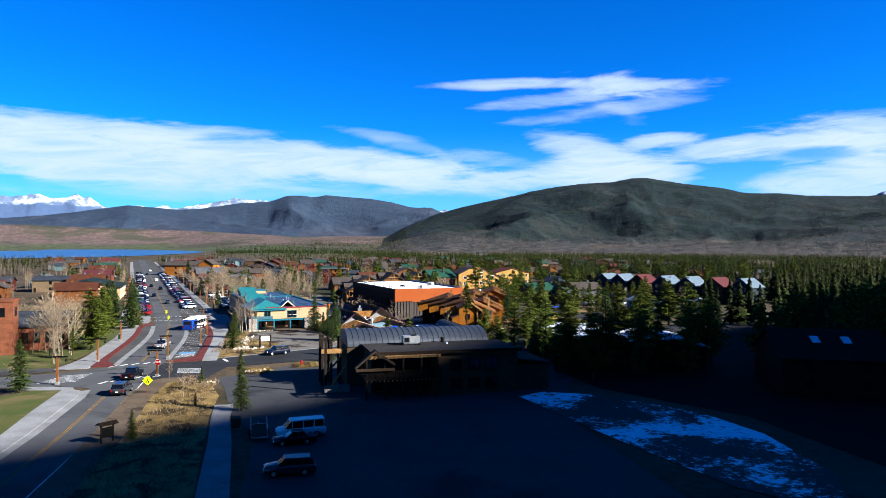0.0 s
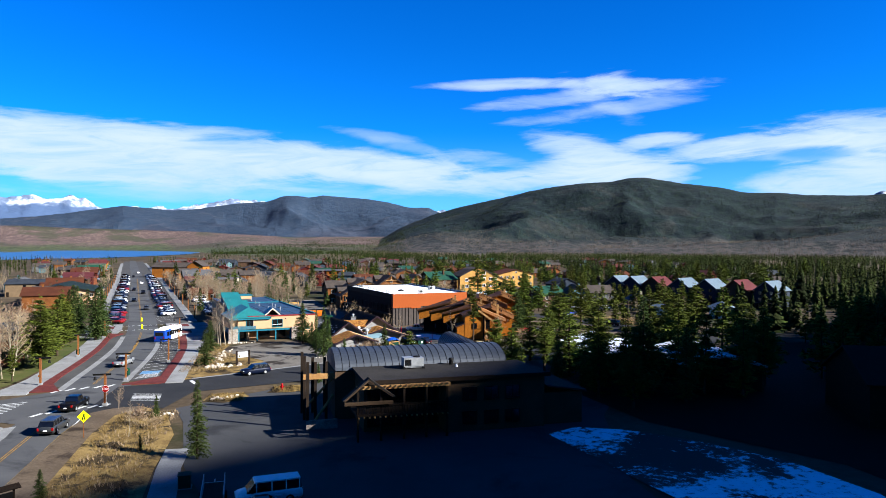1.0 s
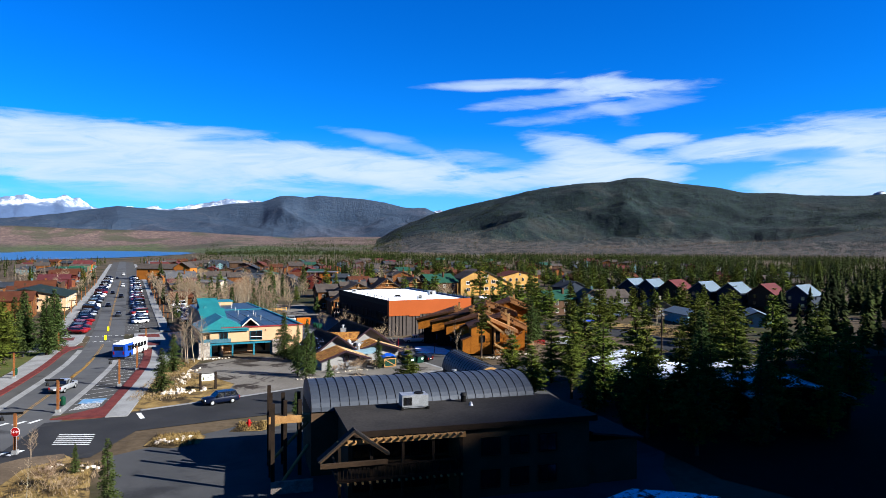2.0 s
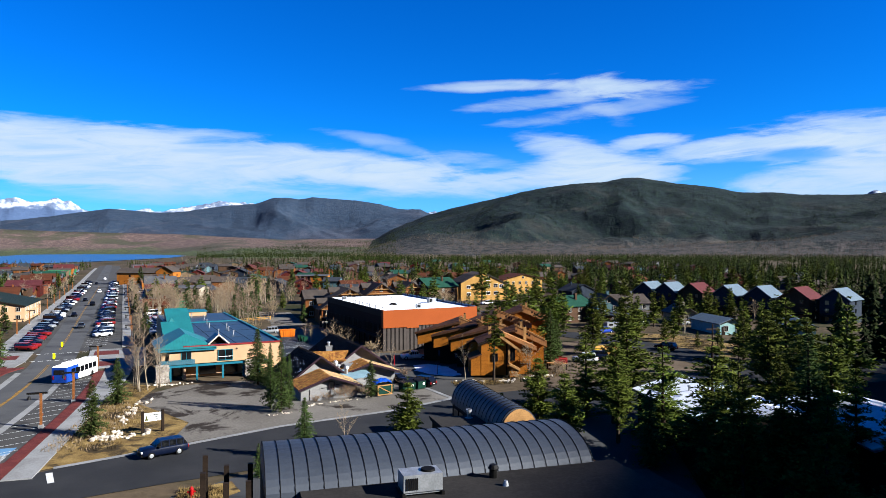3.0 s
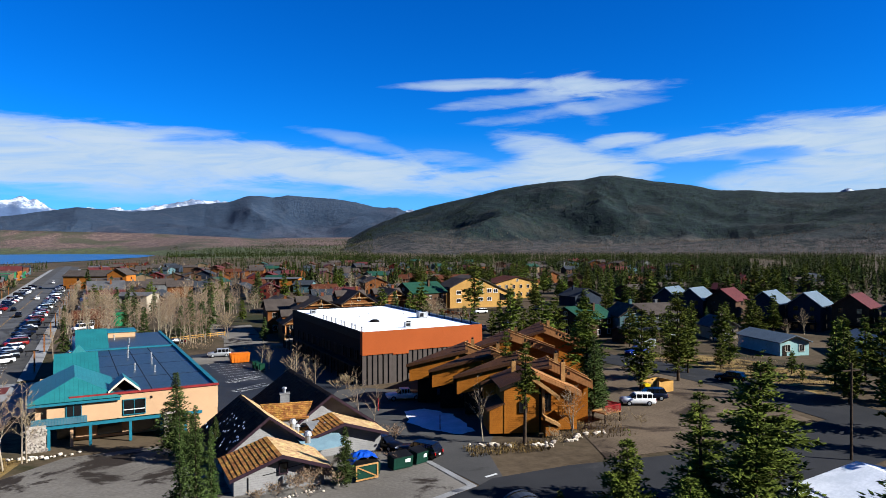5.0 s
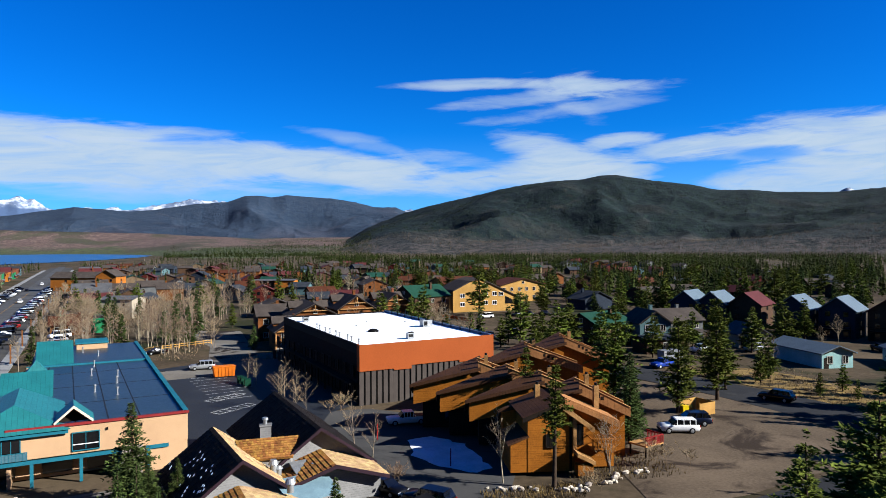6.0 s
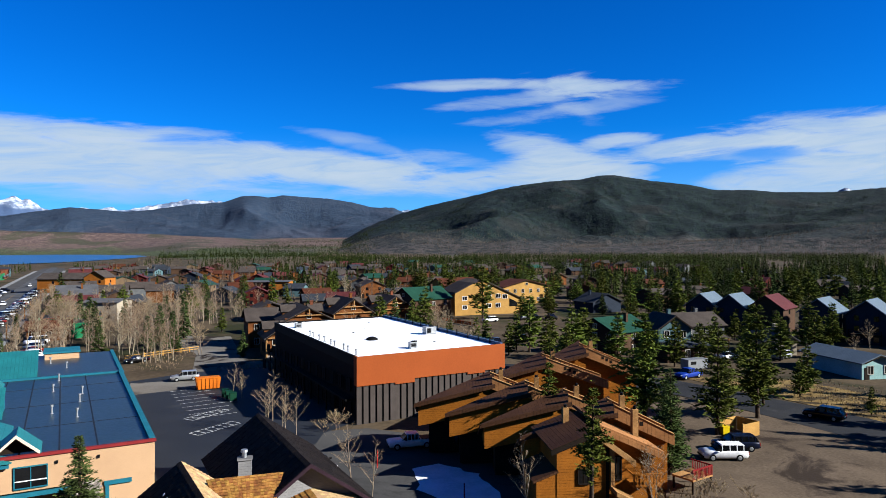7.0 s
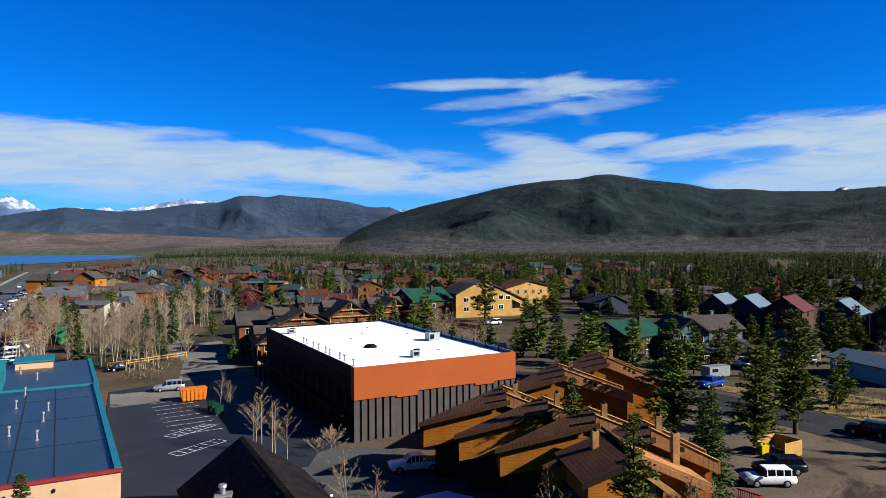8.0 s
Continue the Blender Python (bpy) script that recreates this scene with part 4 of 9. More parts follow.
    for ob in h.children:
        at = ob.matrix_local.translation.copy()
        if at.length > 0.01:
            ob.matrix_local = Matrix.Translation((at.y * lean, 0, 0)) @ ob.matrix_local
        else:
            for o in (ob, *ob.children):
                for v in o.data.vertices:
                    v.co.x += v.co.y * lean


def build_teal():
    """Two-storey tan commercial building with teal metal roofs and an arcade."""
    w, d1, d2, top = 19.6, 41.0, 66.0, 5.95
    h = thing("commercial_building", "two-storey tan stucco building with teal metal roofs", "building", -11.2, 168.4, -0.65, 14.8)
    for box in ((2.6, w, 0, 0.35, 2.9, top), (w - 0.35, w, 0.35, d1, 0, top), (2.6, 2.95, 0.35, d1, 0, top), (2.95, w - 0.35, d1 - 0.35, d1, 0, top),
                (2.95, w - 0.35, 3.2, 3.5, 0, 2.7), (2.95, w - 0.35, 0.35, 3.5, 2.7, 2.9), (13.0, w - 0.35, 0.0, 0.35, 0, 2.9)):
        part("wall", Shape().box(*box), M["tan_stucco"], h, "smooth tan stucco")
    part("rear_wall", Shape().box(3.0, w + 0.3, d1, d2, 0, top - 0.4), M["tan_stucco"], h)
    part("side_wing", Shape().prism([(-1.0, 0.6), (2.6, 0.6), (2.6, 18), (-1.0, 18)], 2.7, top - 0.5), M["tan_stucco"], h)
    part("flat_roof", Shape().box(2.6, w - 0.3, 0.3, d1 - 0.3, top - 0.25, top - 0.12), M["membrane"], h, "dark roof membrane with pale seams")
    part("rear_roof", Shape().box(3.2, w + 0.1, d1, d2 - 0.2, top - 0.42, top - 0.3), M["membrane"], h)
    for x in (5.5, 8.6, 11.7, 14.8):
        part("roof_seam", Shape().box(x, x + 0.14, 0.5, d1 - 0.5, top - 0.12, top - 0.10), M["seam"], h)
    for y in (11, 22, 33):
        part("roof_seam", Shape().box(2.8, w - 0.6, y, y + 0.12, top - 0.12, top - 0.098), M["seam"], h)
    part("cornice", Shape().box(2.5, w + 0.12, -0.16, 0.3, top - 0.12, top + 0.10), M["red_trim"], h, "red cornice strip")
    part("coping", Shape().box(w - 0.45, w + 0.1, 0.3, d1, top - 0.15, top + 0.16).box(w - 0.2, w + 0.35, d1, d2, top - 0.45, top - 0.1).box(2.6, w, d1 - 0.4, d1, top - 0.12, top + 0.14), M["teal_trim"], h, "teal parapet coping")
    # teal roofs: a hipped corner roof and two stepped ridges behind it
    def hip(name, x0, x1, y0, y1, z, rise, front):
        xm, s = (x0 + x1) / 2, Shape()
        r0, r1 = y0 + front, y1
        s.add([(x0, y0, z), (x1, y0, z), (x1, y1, z), (x0, y1, z), (xm, r0, z + rise), (xm, r1, z + rise)],
              [(0, 1, 4), (1, 2, 5, 4), (3, 0, 4, 5), (2, 3, 5), (3, 2, 1, 0)])
        return part(name, s, M["teal_roof"], h)
    hip("hip_roof", -1.9, 8.2, -0.6, 13.0, top - 0.35, 2.3, 3.6)
    # two steep teal slopes that rise above the flat roof and drop behind
    for x0, x1, y0, y1, z0, z1 in ((0.6, 6.4, 14.5, 23.0, top - 0.9, top + 2.2), (3.6, 8.9, 42.0, 52.0, top - 0.8, top + 2.5)):
        part("shed_roof", Shape().slab([(x0, y0, z0), (x1, y0, z0), (x1, y1, z1), (x0, y1, z1)], 0.22), M["teal_roof"], h)
        part("shed_wall", Shape().add([(x0 + 0.1, y0, z0 - 0.3), (x1 - 0.1, y0, z0 - 0.3), (x1 - 0.1, y1 - 0.1, z1 - 0.3), (x0 + 0.1, y1 - 0.1, z1 - 0.3), (x0 + 0.1, y0, 0), (x1 - 0.1, y0, 0), (x1 - 0.1, y1 - 0.1, 0), (x0 + 0.1, y1 - 0.1, 0)],
                                      [(0, 1, 2, 3), (4, 5, 1, 0), (5, 6, 2, 1), (6, 7, 3, 2), (7, 4, 0, 3)]), M["teal_trim"], h)
    part("turret_roof", Shape().add([(2.6, 36, top - 0.2), (5.4, 36, top - 0.2), (5.4, 39, top - 0.2), (2.6, 39, top - 0.2), (4.0, 37.5, top + 1.6)], [(0, 1, 4), (1, 2, 4), (2, 3, 4), (3, 0, 4), (3, 2, 1, 0)]), M["teal_roof"], h)
    part("turret_wall", Shape().box(2.75, 5.25, 36.15, 38.85, 0, top - 0.2), M["tan_stucco"], h)
    part("rear_penthouse", Shape().box(9.5, 14.5, 60.0, 65.5, top - 0.4, top + 0.7), M["tan_stucco"], h)
    part("penthouse_roof", Shape().box(9.3, 14.7, 59.8, 65.7, top + 0.7, top + 0.95), M["teal_trim"], h)
    part("hip_fascia", Shape().box(-1.75, 8.0, -0.45, -0.25, top - 0.75, top - 0.36), M["teal_trim"], h)
    # small gable with open truss over the roof edge
    g = Shape()
    g.slab([(6.6, 0.1, top + 0.1), (8.5, 0.1, top + 1.75), (8.5, 4.2, top + 1.75), (6.6, 4.2, top + 0.1)], 0.12)
    g.slab([(8.5, 0.1, top + 1.75), (10.4, 0.1, top + 0.1), (10.4, 4.2, top + 0.1), (8.5, 4.2, top + 1.75)], 0.12)
    part("gable_roof", g, M["teal_roof"], h)
    t = Shape()
    for a, b in (((6.7, top + 0.02), (8.5, top + 1.6)), ((10.3, top + 0.02), (8.5, top + 1.6))):
        t.hexa([(a[0], 0.0, a[1]), (b[0], 0.0, b[1]), (b[0], 0.16, b[1]), (a[0], 0.16, a[1])], [(a[0], 0.0, a[1] + 0.28), (b[0], 0.0, b[1] + 0.28), (b[0], 0.16, b[1] + 0.28), (a[0], 0.16, a[1] + 0.28)])
    part("gable_trim", t, material("cream_trim", (0.62, 0.50, 0.38), (0.55, 0.44, 0.33), 0.7), h, "cream gable trim")
    part("gable_infill", Shape().add([(7.0, 1.0, top + 0.1), (10.0, 1.0, top + 0.1), (8.5, 1.0, top + 1.45)], [(0, 1, 2)]), M["dark_wood"], h)
    # arcade
    part("arcade_beam", Shape().box(-1.2, 13.0, -0.18, 0.05, 2.42, 2.78), M["teal_trim"], h, "teal arcade beam")
    for x in (0.25, 4.6, 9.0, 12.6, 15.4):
        part("arcade_post", Shape().box(x, x + 0.32, -0.16, 0.10, 0, 2.42), M["teal_trim"], h)
    part("arcade_beam", Shape().box(15.3, 17.6, -0.18, 0.0, 2.42, 2.78), M["teal_trim"], h)
    rng = random.Random(4)
    for x0, x1 in ((-2.0, 0.2), (12.95, 15.0)):
        pier = part("stone_pier", Shape().box(x0 + 0.06, x1 - 0.06, -0.55, 0.55, 0, 3.05), M["stone"], h, "pier of pale river stones")
        for i in range(70):
            z, x, sz = rng.uniform(0.1, 2.95), rng.uniform(x0, x1), rng.uniform(0.12, 0.24)
            b = Shape()
            pts = [(sz * math.cos(q) * rng.uniform(0.8, 1.1), sz * math.sin(q) * rng.uniform(0.6, 0.9)) for q in [j * math.tau / 6 for j in range(6)]]
            b.hexa([(x + u, -0.50, z + v) for u, v in pts], [(x + u * 0.7, -0.64, z + v * 0.7) for u, v in pts])
            part("stone", b, M["stone"], pier)
    for x0, x1 in ((1.2, 3.2), (5.6, 8.4), (9.8, 12.2)):
        part("shop_front", Shape().box(x0, x1, 3.05, 3.2, 0.35, 2.3), M["glass"], h, "dark shop glass")
    part("balcony_recess", Shape().box(0.2, 3.6, -0.02, 0.4, 2.95, 4.8), M["tan_stucco"], h)
    rail = Shape().box(-1.4, 4.4, -0.22, -0.17, 3.65, 3.72)
    for i in range(20):
        rail.box(-1.4 + i * 0.3, -1.36 + i * 0.3, -0.21, -0.18, 2.85, 3.65)
    part("balcony_rail", rail, M["teal_trim"], h, "teal balcony rail")
    part("balcony_glass", Shape().box(-1.4, 4.4, -0.19, -0.185, 2.9, 3.62), material("balcony_glass", (0.10, 0.20, 0.24), (0.08, 0.16, 0.2), 0.2), h)
    for x, z, ww, hh in ((9.6, 3.25, 2.4, 1.75), (3.0, 3.0, 1.5, 2.0)):
        win = window_unit(h, ww, hh, (x, -0.02, z), 0, M["teal_trim"])
        part("sash_rail", Shape().box(-ww / 2, ww / 2, -0.12, -0.05, 0.55, 0.62), M["white"], win)
    for x in (11.5, 14.8, 4.2):
        part("wall_lamp", Shape().box(x, x + 0.18, -0.14, 0, 5.0, 5.25), M["black"], h)
    for x, y in ((13.4, 14), (13.8, 22), (14.2, 27), (11.0, 17), (11.0, 30), (11.6, 38), (12.6, 50), (10.4, 56)):
        vent_pipe(h, x, y, top - 0.12 if y < d1 else top - 0.3, 1.0, 0.10)


def build_grey_house():
    """Rambling grey house with cedar and dark shingle roofs."""
    h = thing("shingled_house", "grey lap-sided house with cedar and dark shingle roofs", "house", 11.1, 142.6, -0.45, 0)
    o = Vector((11.1, 142.6))

    def block(ridge0, ridge1, half, z_eave, z_ridge, mats, rows, cols=0, over=0.55, front_wall=True, name="gable"):
        a, b = Vector(ridge0) - o, Vector(ridge1) - o
        length = (b - a).length
        turn = math.degrees(math.atan2(-(b - a).x, (b - a).y))
        e = new(name)
        e.parent = h
        e.matrix_local = pose(a.x, a.y, 0, 0, 0, turn)
        e.empty_display_size = 0.2
        walls = gable_walls(Shape(), -half, half, 0.5, length, 0, z_eave, (z_ridge - z_eave) * 0.97)
        wob = part("wall", walls, M["grey_siding"], h)
        wob.matrix_local = pose(a.x, a.y, 0, 0, 0, turn)
        k = (z_ridge - z_eave) / half
        xo = half + over
        zo = z_eave - over * k
        y0, y1 = -over, length + over
        for side, mat in zip((-1, 1), mats):
            s = Shape()
            low0, low1, hi1, hi0 = (side * xo, y0, zo), (side * xo, y1, zo), (0, y1, z_ridge), (0, y0, z_ridge)
            if side < 0:
                low0, low1, hi1, hi0 = low1, low0, hi0, hi1
            s.slab([low0, low1, hi1, hi0], 0.14)
            courses(s, low0, low1, hi1, hi0, rows, 0.07, int(a.x * 10) + side, cols)
            r = part("roof", s, mat, h)
            r.matrix_local = pose(a.x, a.y, 0, 0, 0, turn)
        barge = Shape()
        for side in (-1, 1):
            p, q = (side * xo, zo), (0, z_ridge)
            barge.hexa([(p[0], y0 - 0.08, p[1] - 0.28), (q[0], y0 - 0.08, q[1] - 0.28), (q[0], y0, q[1] - 0.28), (p[0], y0, p[1] - 0.28)],
                       [(p[0], y0 - 0.08, p[1] + 0.06), (q[0], y0 - 0.08, q[1] + 0.06), (q[0], y0, q[1] + 0.06), (p[0], y0, p[1] + 0.06)])
        bo = part("bargeboard", barge, M["plum_trim"], h, "plum bargeboard")
        bo.matrix_local = pose(a.x, a.y, 0, 0, 0, turn)
        bpy.data.objects.remove(e)
        return a, turn, length

    # worn is the sunlit copy, laid on the slopes that face the sun
    cedar, worn, dark = M["cedar_shingle"], M["sunlit_shingle"], M["dark_shingle"]
    a, turn, _ = block((15.5, 146.2), (14.2, 152.2), 4.3, 2.45, 3.95, (cedar, worn), 12, 14)
    # services on the front gable
    for x, z, w, d2, hh in ((0.2, 0.95, 0.8, 0.35, 0.75), (-2.2, 0.0, 0.7, 0.6, 0.7)):
        b = part("meter_box", Shape().box(x, x + w, -d2 + 0.5, 0.5, z, z + hh), M["steel"], h, "grey meter box")
        b.matrix_local = pose(a.x, a.y, 0, 0, 0, turn)
    c = Shape().tube((-3.0, 0.44, 0.2), (-3.0, 0.44, 2.0), 0.04, n=6).tube((-1.6, 0.44, 2.0), (0.5, 0.44, 2.25), 0.03, n=6).tube((0.6, 0.44, 1.7), (0.6, 0.44, 2.4), 0.04, n=6).tube((0.6, 0.44, 2.4), (2.6, 0.44, 2.6), 0.03, n=6)
    cb = part("conduit", c, M["black"], h, "dark conduit")
    cb.matrix_local = pose(a.x, a.y, 0, 0, 0, turn)
    v = window_unit(h, 0.7, 0.9, (a.x + 0.2, a.y + 0.45, 2.0), turn, M["plum_trim"], False, "loft_vent")
    block((14.25, 154.2), (11.1, 165.3), 4.7, 2.3, 5.75, (dark, worn), 16, 12)
    block((21.3, 161.0), (17.2, 178.6), 5.2, 2.6, 6.3, (dark, dark), 18, 18)
    a, turn, _ = block((22.4, 156.6), (21.4, 161.6), 4.6, 2.5, 3.95, (cedar, worn), 12, 12)
    for x in (-2.2, 0.6, 2.6):
        p = part("vent_cap", Shape().tube((x, 0, 0), (x, 0, 0.7), 0.28, n=12).tube((x, 0, 0.7), (x, 0, 0.95), 0.42, 0.2, 12), M["steel"], h)
        p.matrix_local = pose(a.x - 6 + x * 0.6, a.y + 2.0, 2.6)
    # cedar link between the two dark gables
    link = [(3.2, 16.7, 4.0), (7.6, 16.9, 4.0), (8.2, 19.6, 5.3), (2.2, 19.2, 5.3)]
    s = Shape().slab(link, 0.15)
    courses(s, *link, 9, 0.07, 3, 18)
    part("link_roof", s, cedar, h, "orange cedar shingle roof")
    part("link_wall", Shape().prism([(3.2, 17.0), (7.4, 17.2), (7.8, 19.4), (2.4, 19.0)], 0, 3.95), M["grey_siding"], h)
    ch = part("chimney", Shape().box(4.5, 5.6, 22.6, 23.5, 0, 5.6).box(4.42, 5.68, 22.52, 23.58, 5.6, 5.72), M["grey_siding"], h, "grey boxed chimney")
    part("flue", Shape().tube((5.0, 23.1, 5.72), (5.0, 23.1, 6.3), 0.2, n=12).tube((5.0, 23.1, 6.2), (5.0, 23.1, 6.4), 0.32, 0.28, 12), M["steel"], ch)
    # low metal porch roofs between the wings
    part("porch_roof", Shape().slab([(7.2, 9.5, 2.2), (11.6, 11.5, 2.2), (10.4, 15.5, 3.0), (5.8, 13.6, 3.0)], 0.1), material("pale_blue_metal", (0.20, 0.30, 0.34), (0.16, 0.24, 0.28), 0.5), h, "pale blue metal porch roof")
    part("porch_roof", Shape().slab([(8.0, 14.2, 2.9), (12.2, 15.6, 2.9), (11.2, 18.2, 3.5), (7.2, 17.0, 3.5)], 0.1), M["steel"], h)
    for x, y in ((7.2, 10.2), (5.8, 15.8)):
        part("roof_fan", Shape().tube((x, y, 3.0), (x, y, 4.0), 0.30, n=12).tube((x, y, 3.8), (x, y, 4.2), 0.48, 0.3, 12), M["steel"], h)
    # frost lying in the courses of the shaded slopes
    rng = random.Random(9)
    for i in range(40):
        u, t = rng.random(), rng.uniform(0.05, 0.62)
        p = Vector((14.25, 154.2)).lerp(Vector((11.1, 165.3)), u) - o
        x, y = p.x - 4.55 * (1 - t), p.y - 1.25 * (1 - t)
        z = 2.3 + 3.45 * t + 0.17
        fr = Shape().slab([(x - 0.05, y - 0.25, z - 0.03), (x + 0.06, y - 0.25, z + 0.05), (x + 0.06, y + 0.25, z + 0.05), (x - 0.05, y + 0.25, z - 0.03)], 0.02)
        part("frost_patch", fr, M["frost"], h)


def build_condos():
    """Stepped row of brown cedar town houses with shed roofs."""

    def unit(x, y, ln, depth, z_low, z_high, right, z_right, base, turn=-14.0, drop=2.6):
        """Low eave to the west at x, y; the roof climbs along the front, then drops to the east between fins."""
        c = thing("cedar_townhouse", "brown cedar-sided town house with a steep shed roof", "house", x, y, base, turn, "row of cedar town houses")
        zl, zh, zr = z_low - base, z_high - base, z_right - base
        k = (zh - zl) / ln
        zf, back = zh - 0.6, depth - 0.75
        body = Shape().add([(0, 0, zl - drop), (ln, 0, zf - drop - 0.4), (ln, 0, zf), (0, 0, zl), (ln + 0.3, back, zh), (ln + 0.3, depth, zh - 1.3), (0, depth, zl - drop + 0.1), (ln + 0.3, depth, zf - drop - 0.4), (0, depth, zl - drop)],
                           [(0, 1, 2, 3), (3, 2, 4), (3, 4, 5, 6), (1, 7, 5, 4, 2), (8, 0, 3, 6), (7, 8, 6, 5), (0, 8, 7, 1)])
        part("wall", body, M["condo_wall"], c)
        # dark timber puts the black shade below the panel into the wall's colour
        part("lower_wall", Shape().hexa([(1.2, 1.4, 0), (ln, 1.4, 0), (ln, depth, 0), (1.2, depth, 0)],
                                        [(1.2, 1.4, zl + 1.2 * k - drop), (ln, 1.4, zf - drop - 0.4), (ln, depth, zf - drop - 0.4), (1.2, depth, zl + 1.2 * k - drop)]), M["dark_wood"], c, "recessed lower wall darkened as in shade")
        o = 0.5
        tip, peak, foot = (-o, -o, zl + 0.05), (ln + 0.5, back, zh + 0.26), (ln + 0.3, -o, zf + 0.2)
        far = (ln + 0.5, depth, zh - 1.1)
        part("roof", Shape().slab([tip, foot, peak], 0.2), M["condo_roof"], c, "ribbed brown metal shed roof")
        part("back_roof", Shape().slab([tip, peak, far], 0.18).slab([tip, far, (-o, depth, zl - drop + 0.3)], 0.18), M["condo_roof"], c, "ribbed brown metal back slope")
        part("fascia", Shape().hexa([(-o, -o - 0.07, tip[2] - 0.42), (ln + 0.3, -o - 0.07, foot[2] - 0.42), (ln + 0.3, -o, foot[2] - 0.42), (-o, -o, tip[2] - 0.42)],
                                    [(-o, -o - 0.07, tip[2] - 0.02), (ln + 0.3, -o - 0.07, foot[2] - 0.02), (ln + 0.3, -o, foot[2] - 0.02), (-o, -o, tip[2] - 0.02)]), M["condo_roof"], c, "brown fascia board")
        # old snow in the lee of the ridge
        q = [(u * ln, t * depth, z + 0.06) for u, t, z in ((0.30, 0.74, zl - 1.2), (0.52, 0.80, zl - 0.7), (0.55, 0.92, zl - 1.1), (0.34, 0.88, zl - 1.6))]
        part("snow_strip", Shape().slab(q, 0.05), M["snow"], c)
        # sunny side: shaked slope between upstand fins, both in the sunlit colour
        lower = Shape().add([(ln, 0.3, 0), (ln + right, 0.3, 0), (ln + right, 0.3, zr), (ln, 0.3, zh - 0.9), (ln, depth, 0), (ln + right, depth, 0), (ln + right, depth, zr), (ln, depth, zh - 0.9)],
                            [(0, 1, 2, 3), (7, 6, 5, 4), (1, 5, 6, 2), (3, 2, 6, 7)])
        part("east_wall", lower, M["condo_wall"], c)
        part("east_roof", Shape().slab([(ln, 0.0, zh - 0.6), (ln + right + 0.4, 0.0, zr + 0.2), (ln + right + 0.4, depth, zr + 0.2), (ln, depth, zh - 0.6)], 0.2), M["condo_sunlit"], c, "cedar shake slope in a sunlit tan")
        for yy in (-0.3, depth * 0.55):
            f = part("parapet_fin", Shape().hexa([(ln, yy, zh - 1.0), (ln + right + 0.5, yy, zr - 0.3), (ln + right + 0.5, yy + 0.3, zr - 0.3), (ln, yy + 0.3, zh - 1.0)],
                                                 [(ln, yy, zh + 0.30), (ln + right + 0.5, yy, zr + 0.75), (ln + right + 0.5, yy + 0.3, zr + 0.75), (ln, yy + 0.3, zh + 0.30)]), M["condo_sunlit"], c, "parapet fin in a sunlit tan")
            part("fin_cap", Shape().slab([(ln, yy - 0.06, zh + 0.36), (ln + right + 0.5, yy - 0.06, zr + 0.81), (ln + right + 0.5, yy + 0.36, zr + 0.81), (ln, yy + 0.36, zh + 0.36)], 0.05), M["tan_wood"], f)
            for t in (0.30, 0.38, 0.46):
                xa, za = ln + right * t, zh + 0.1 + (zr + 0.2 - zh) * t
                part("fin_slot", Shape().box(xa, xa + 0.34, yy - 0.012, yy + 0.02, za - 0.35, za + 0.05), M["dark_wood"], f)
        fx, fy = ln + 0.9, depth * 0.25
        ch = part("chimney", Shape().box(fx, fx + 0.5, fy, fy + 0.5, zr, zh + 0.9), M["tan_wood"], c, "tan boxed flue")
        part("flue_cap", Shape().tube((fx + 0.25, fy + 0.25, zh + 0.9), (fx + 0.25, fy + 0.25, zh + 1.15), 0.16, n=8), M["black"], ch)
        window_unit(c, 1.0, 1.2, (ln * 0.55, 1.38, 0.9), 0, M["dark_wood"])
        return c

    for i in range(4):
        unit(34.8 + i * 2.3, 181.6 - i * 5.3, 8.5, 4.75 if i else 6.0, 5.3, 7.95, 6.5 if i < 3 else 5.2, 4.7, -0.7 + 0.15 * i)
    unit(44.3, 189.2, 8.8, 7.0, 5.5, 8.6, 7.5, 5.2, -0.5)
    unit(51.8, 193.2, 8.8, 8.0, 5.9, 9.1, 7.0, 5.4, -0.3)
    # end house by the street: a gable with a lean-to porch, and a wing under a long tan slope
    f = thing("cedar_townhouse", "tall brown cedar-sided end house beside the street", "house", 40.6, 159.9, 0.05, -8, "row of cedar town houses")
    front = [(1.8, 0.0), (6.8, 0.0), (6.8, 5.7), (5.1, 6.9), (1.8, 5.7)]
    part("wall", Shape().add([(x, 0, z) for x, z in front] + [(x, 7.0, z) for x, z in front], [(0, 1, 2, 3, 4), (9, 8, 7, 6, 5), (1, 6, 7, 2), (5, 0, 4, 9), (4, 3, 8, 9), (3, 2, 7, 8)]), M["condo_wall"], f)
    part("low_wall", Shape().hexa([(0, 0.05, 0), (1.8, 0.05, 0), (1.8, 5.0, 0), (0, 5.0, 0)], [(0, 0.05, 2.9), (1.8, 0.05, 3.6), (1.8, 5.0, 3.6), (0, 5.0, 2.9)]), M["condo_wall"], f)
    part("low_roof", Shape().slab([(-0.4, -0.3, 3.0), (1.85, -0.3, 3.85), (1.85, 5.3, 3.85), (-0.4, 5.3, 3.0)], 0.18), M["condo_roof"], f, "ribbed brown metal roof")
    part("roof", Shape().slab([(1.2, -0.4, 5.75), (5.1, -0.4, 7.2), (5.1, 7.2, 7.2), (1.2, 7.2, 5.75)], 0.22), M["condo_roof"], f, "ribbed brown metal roof")
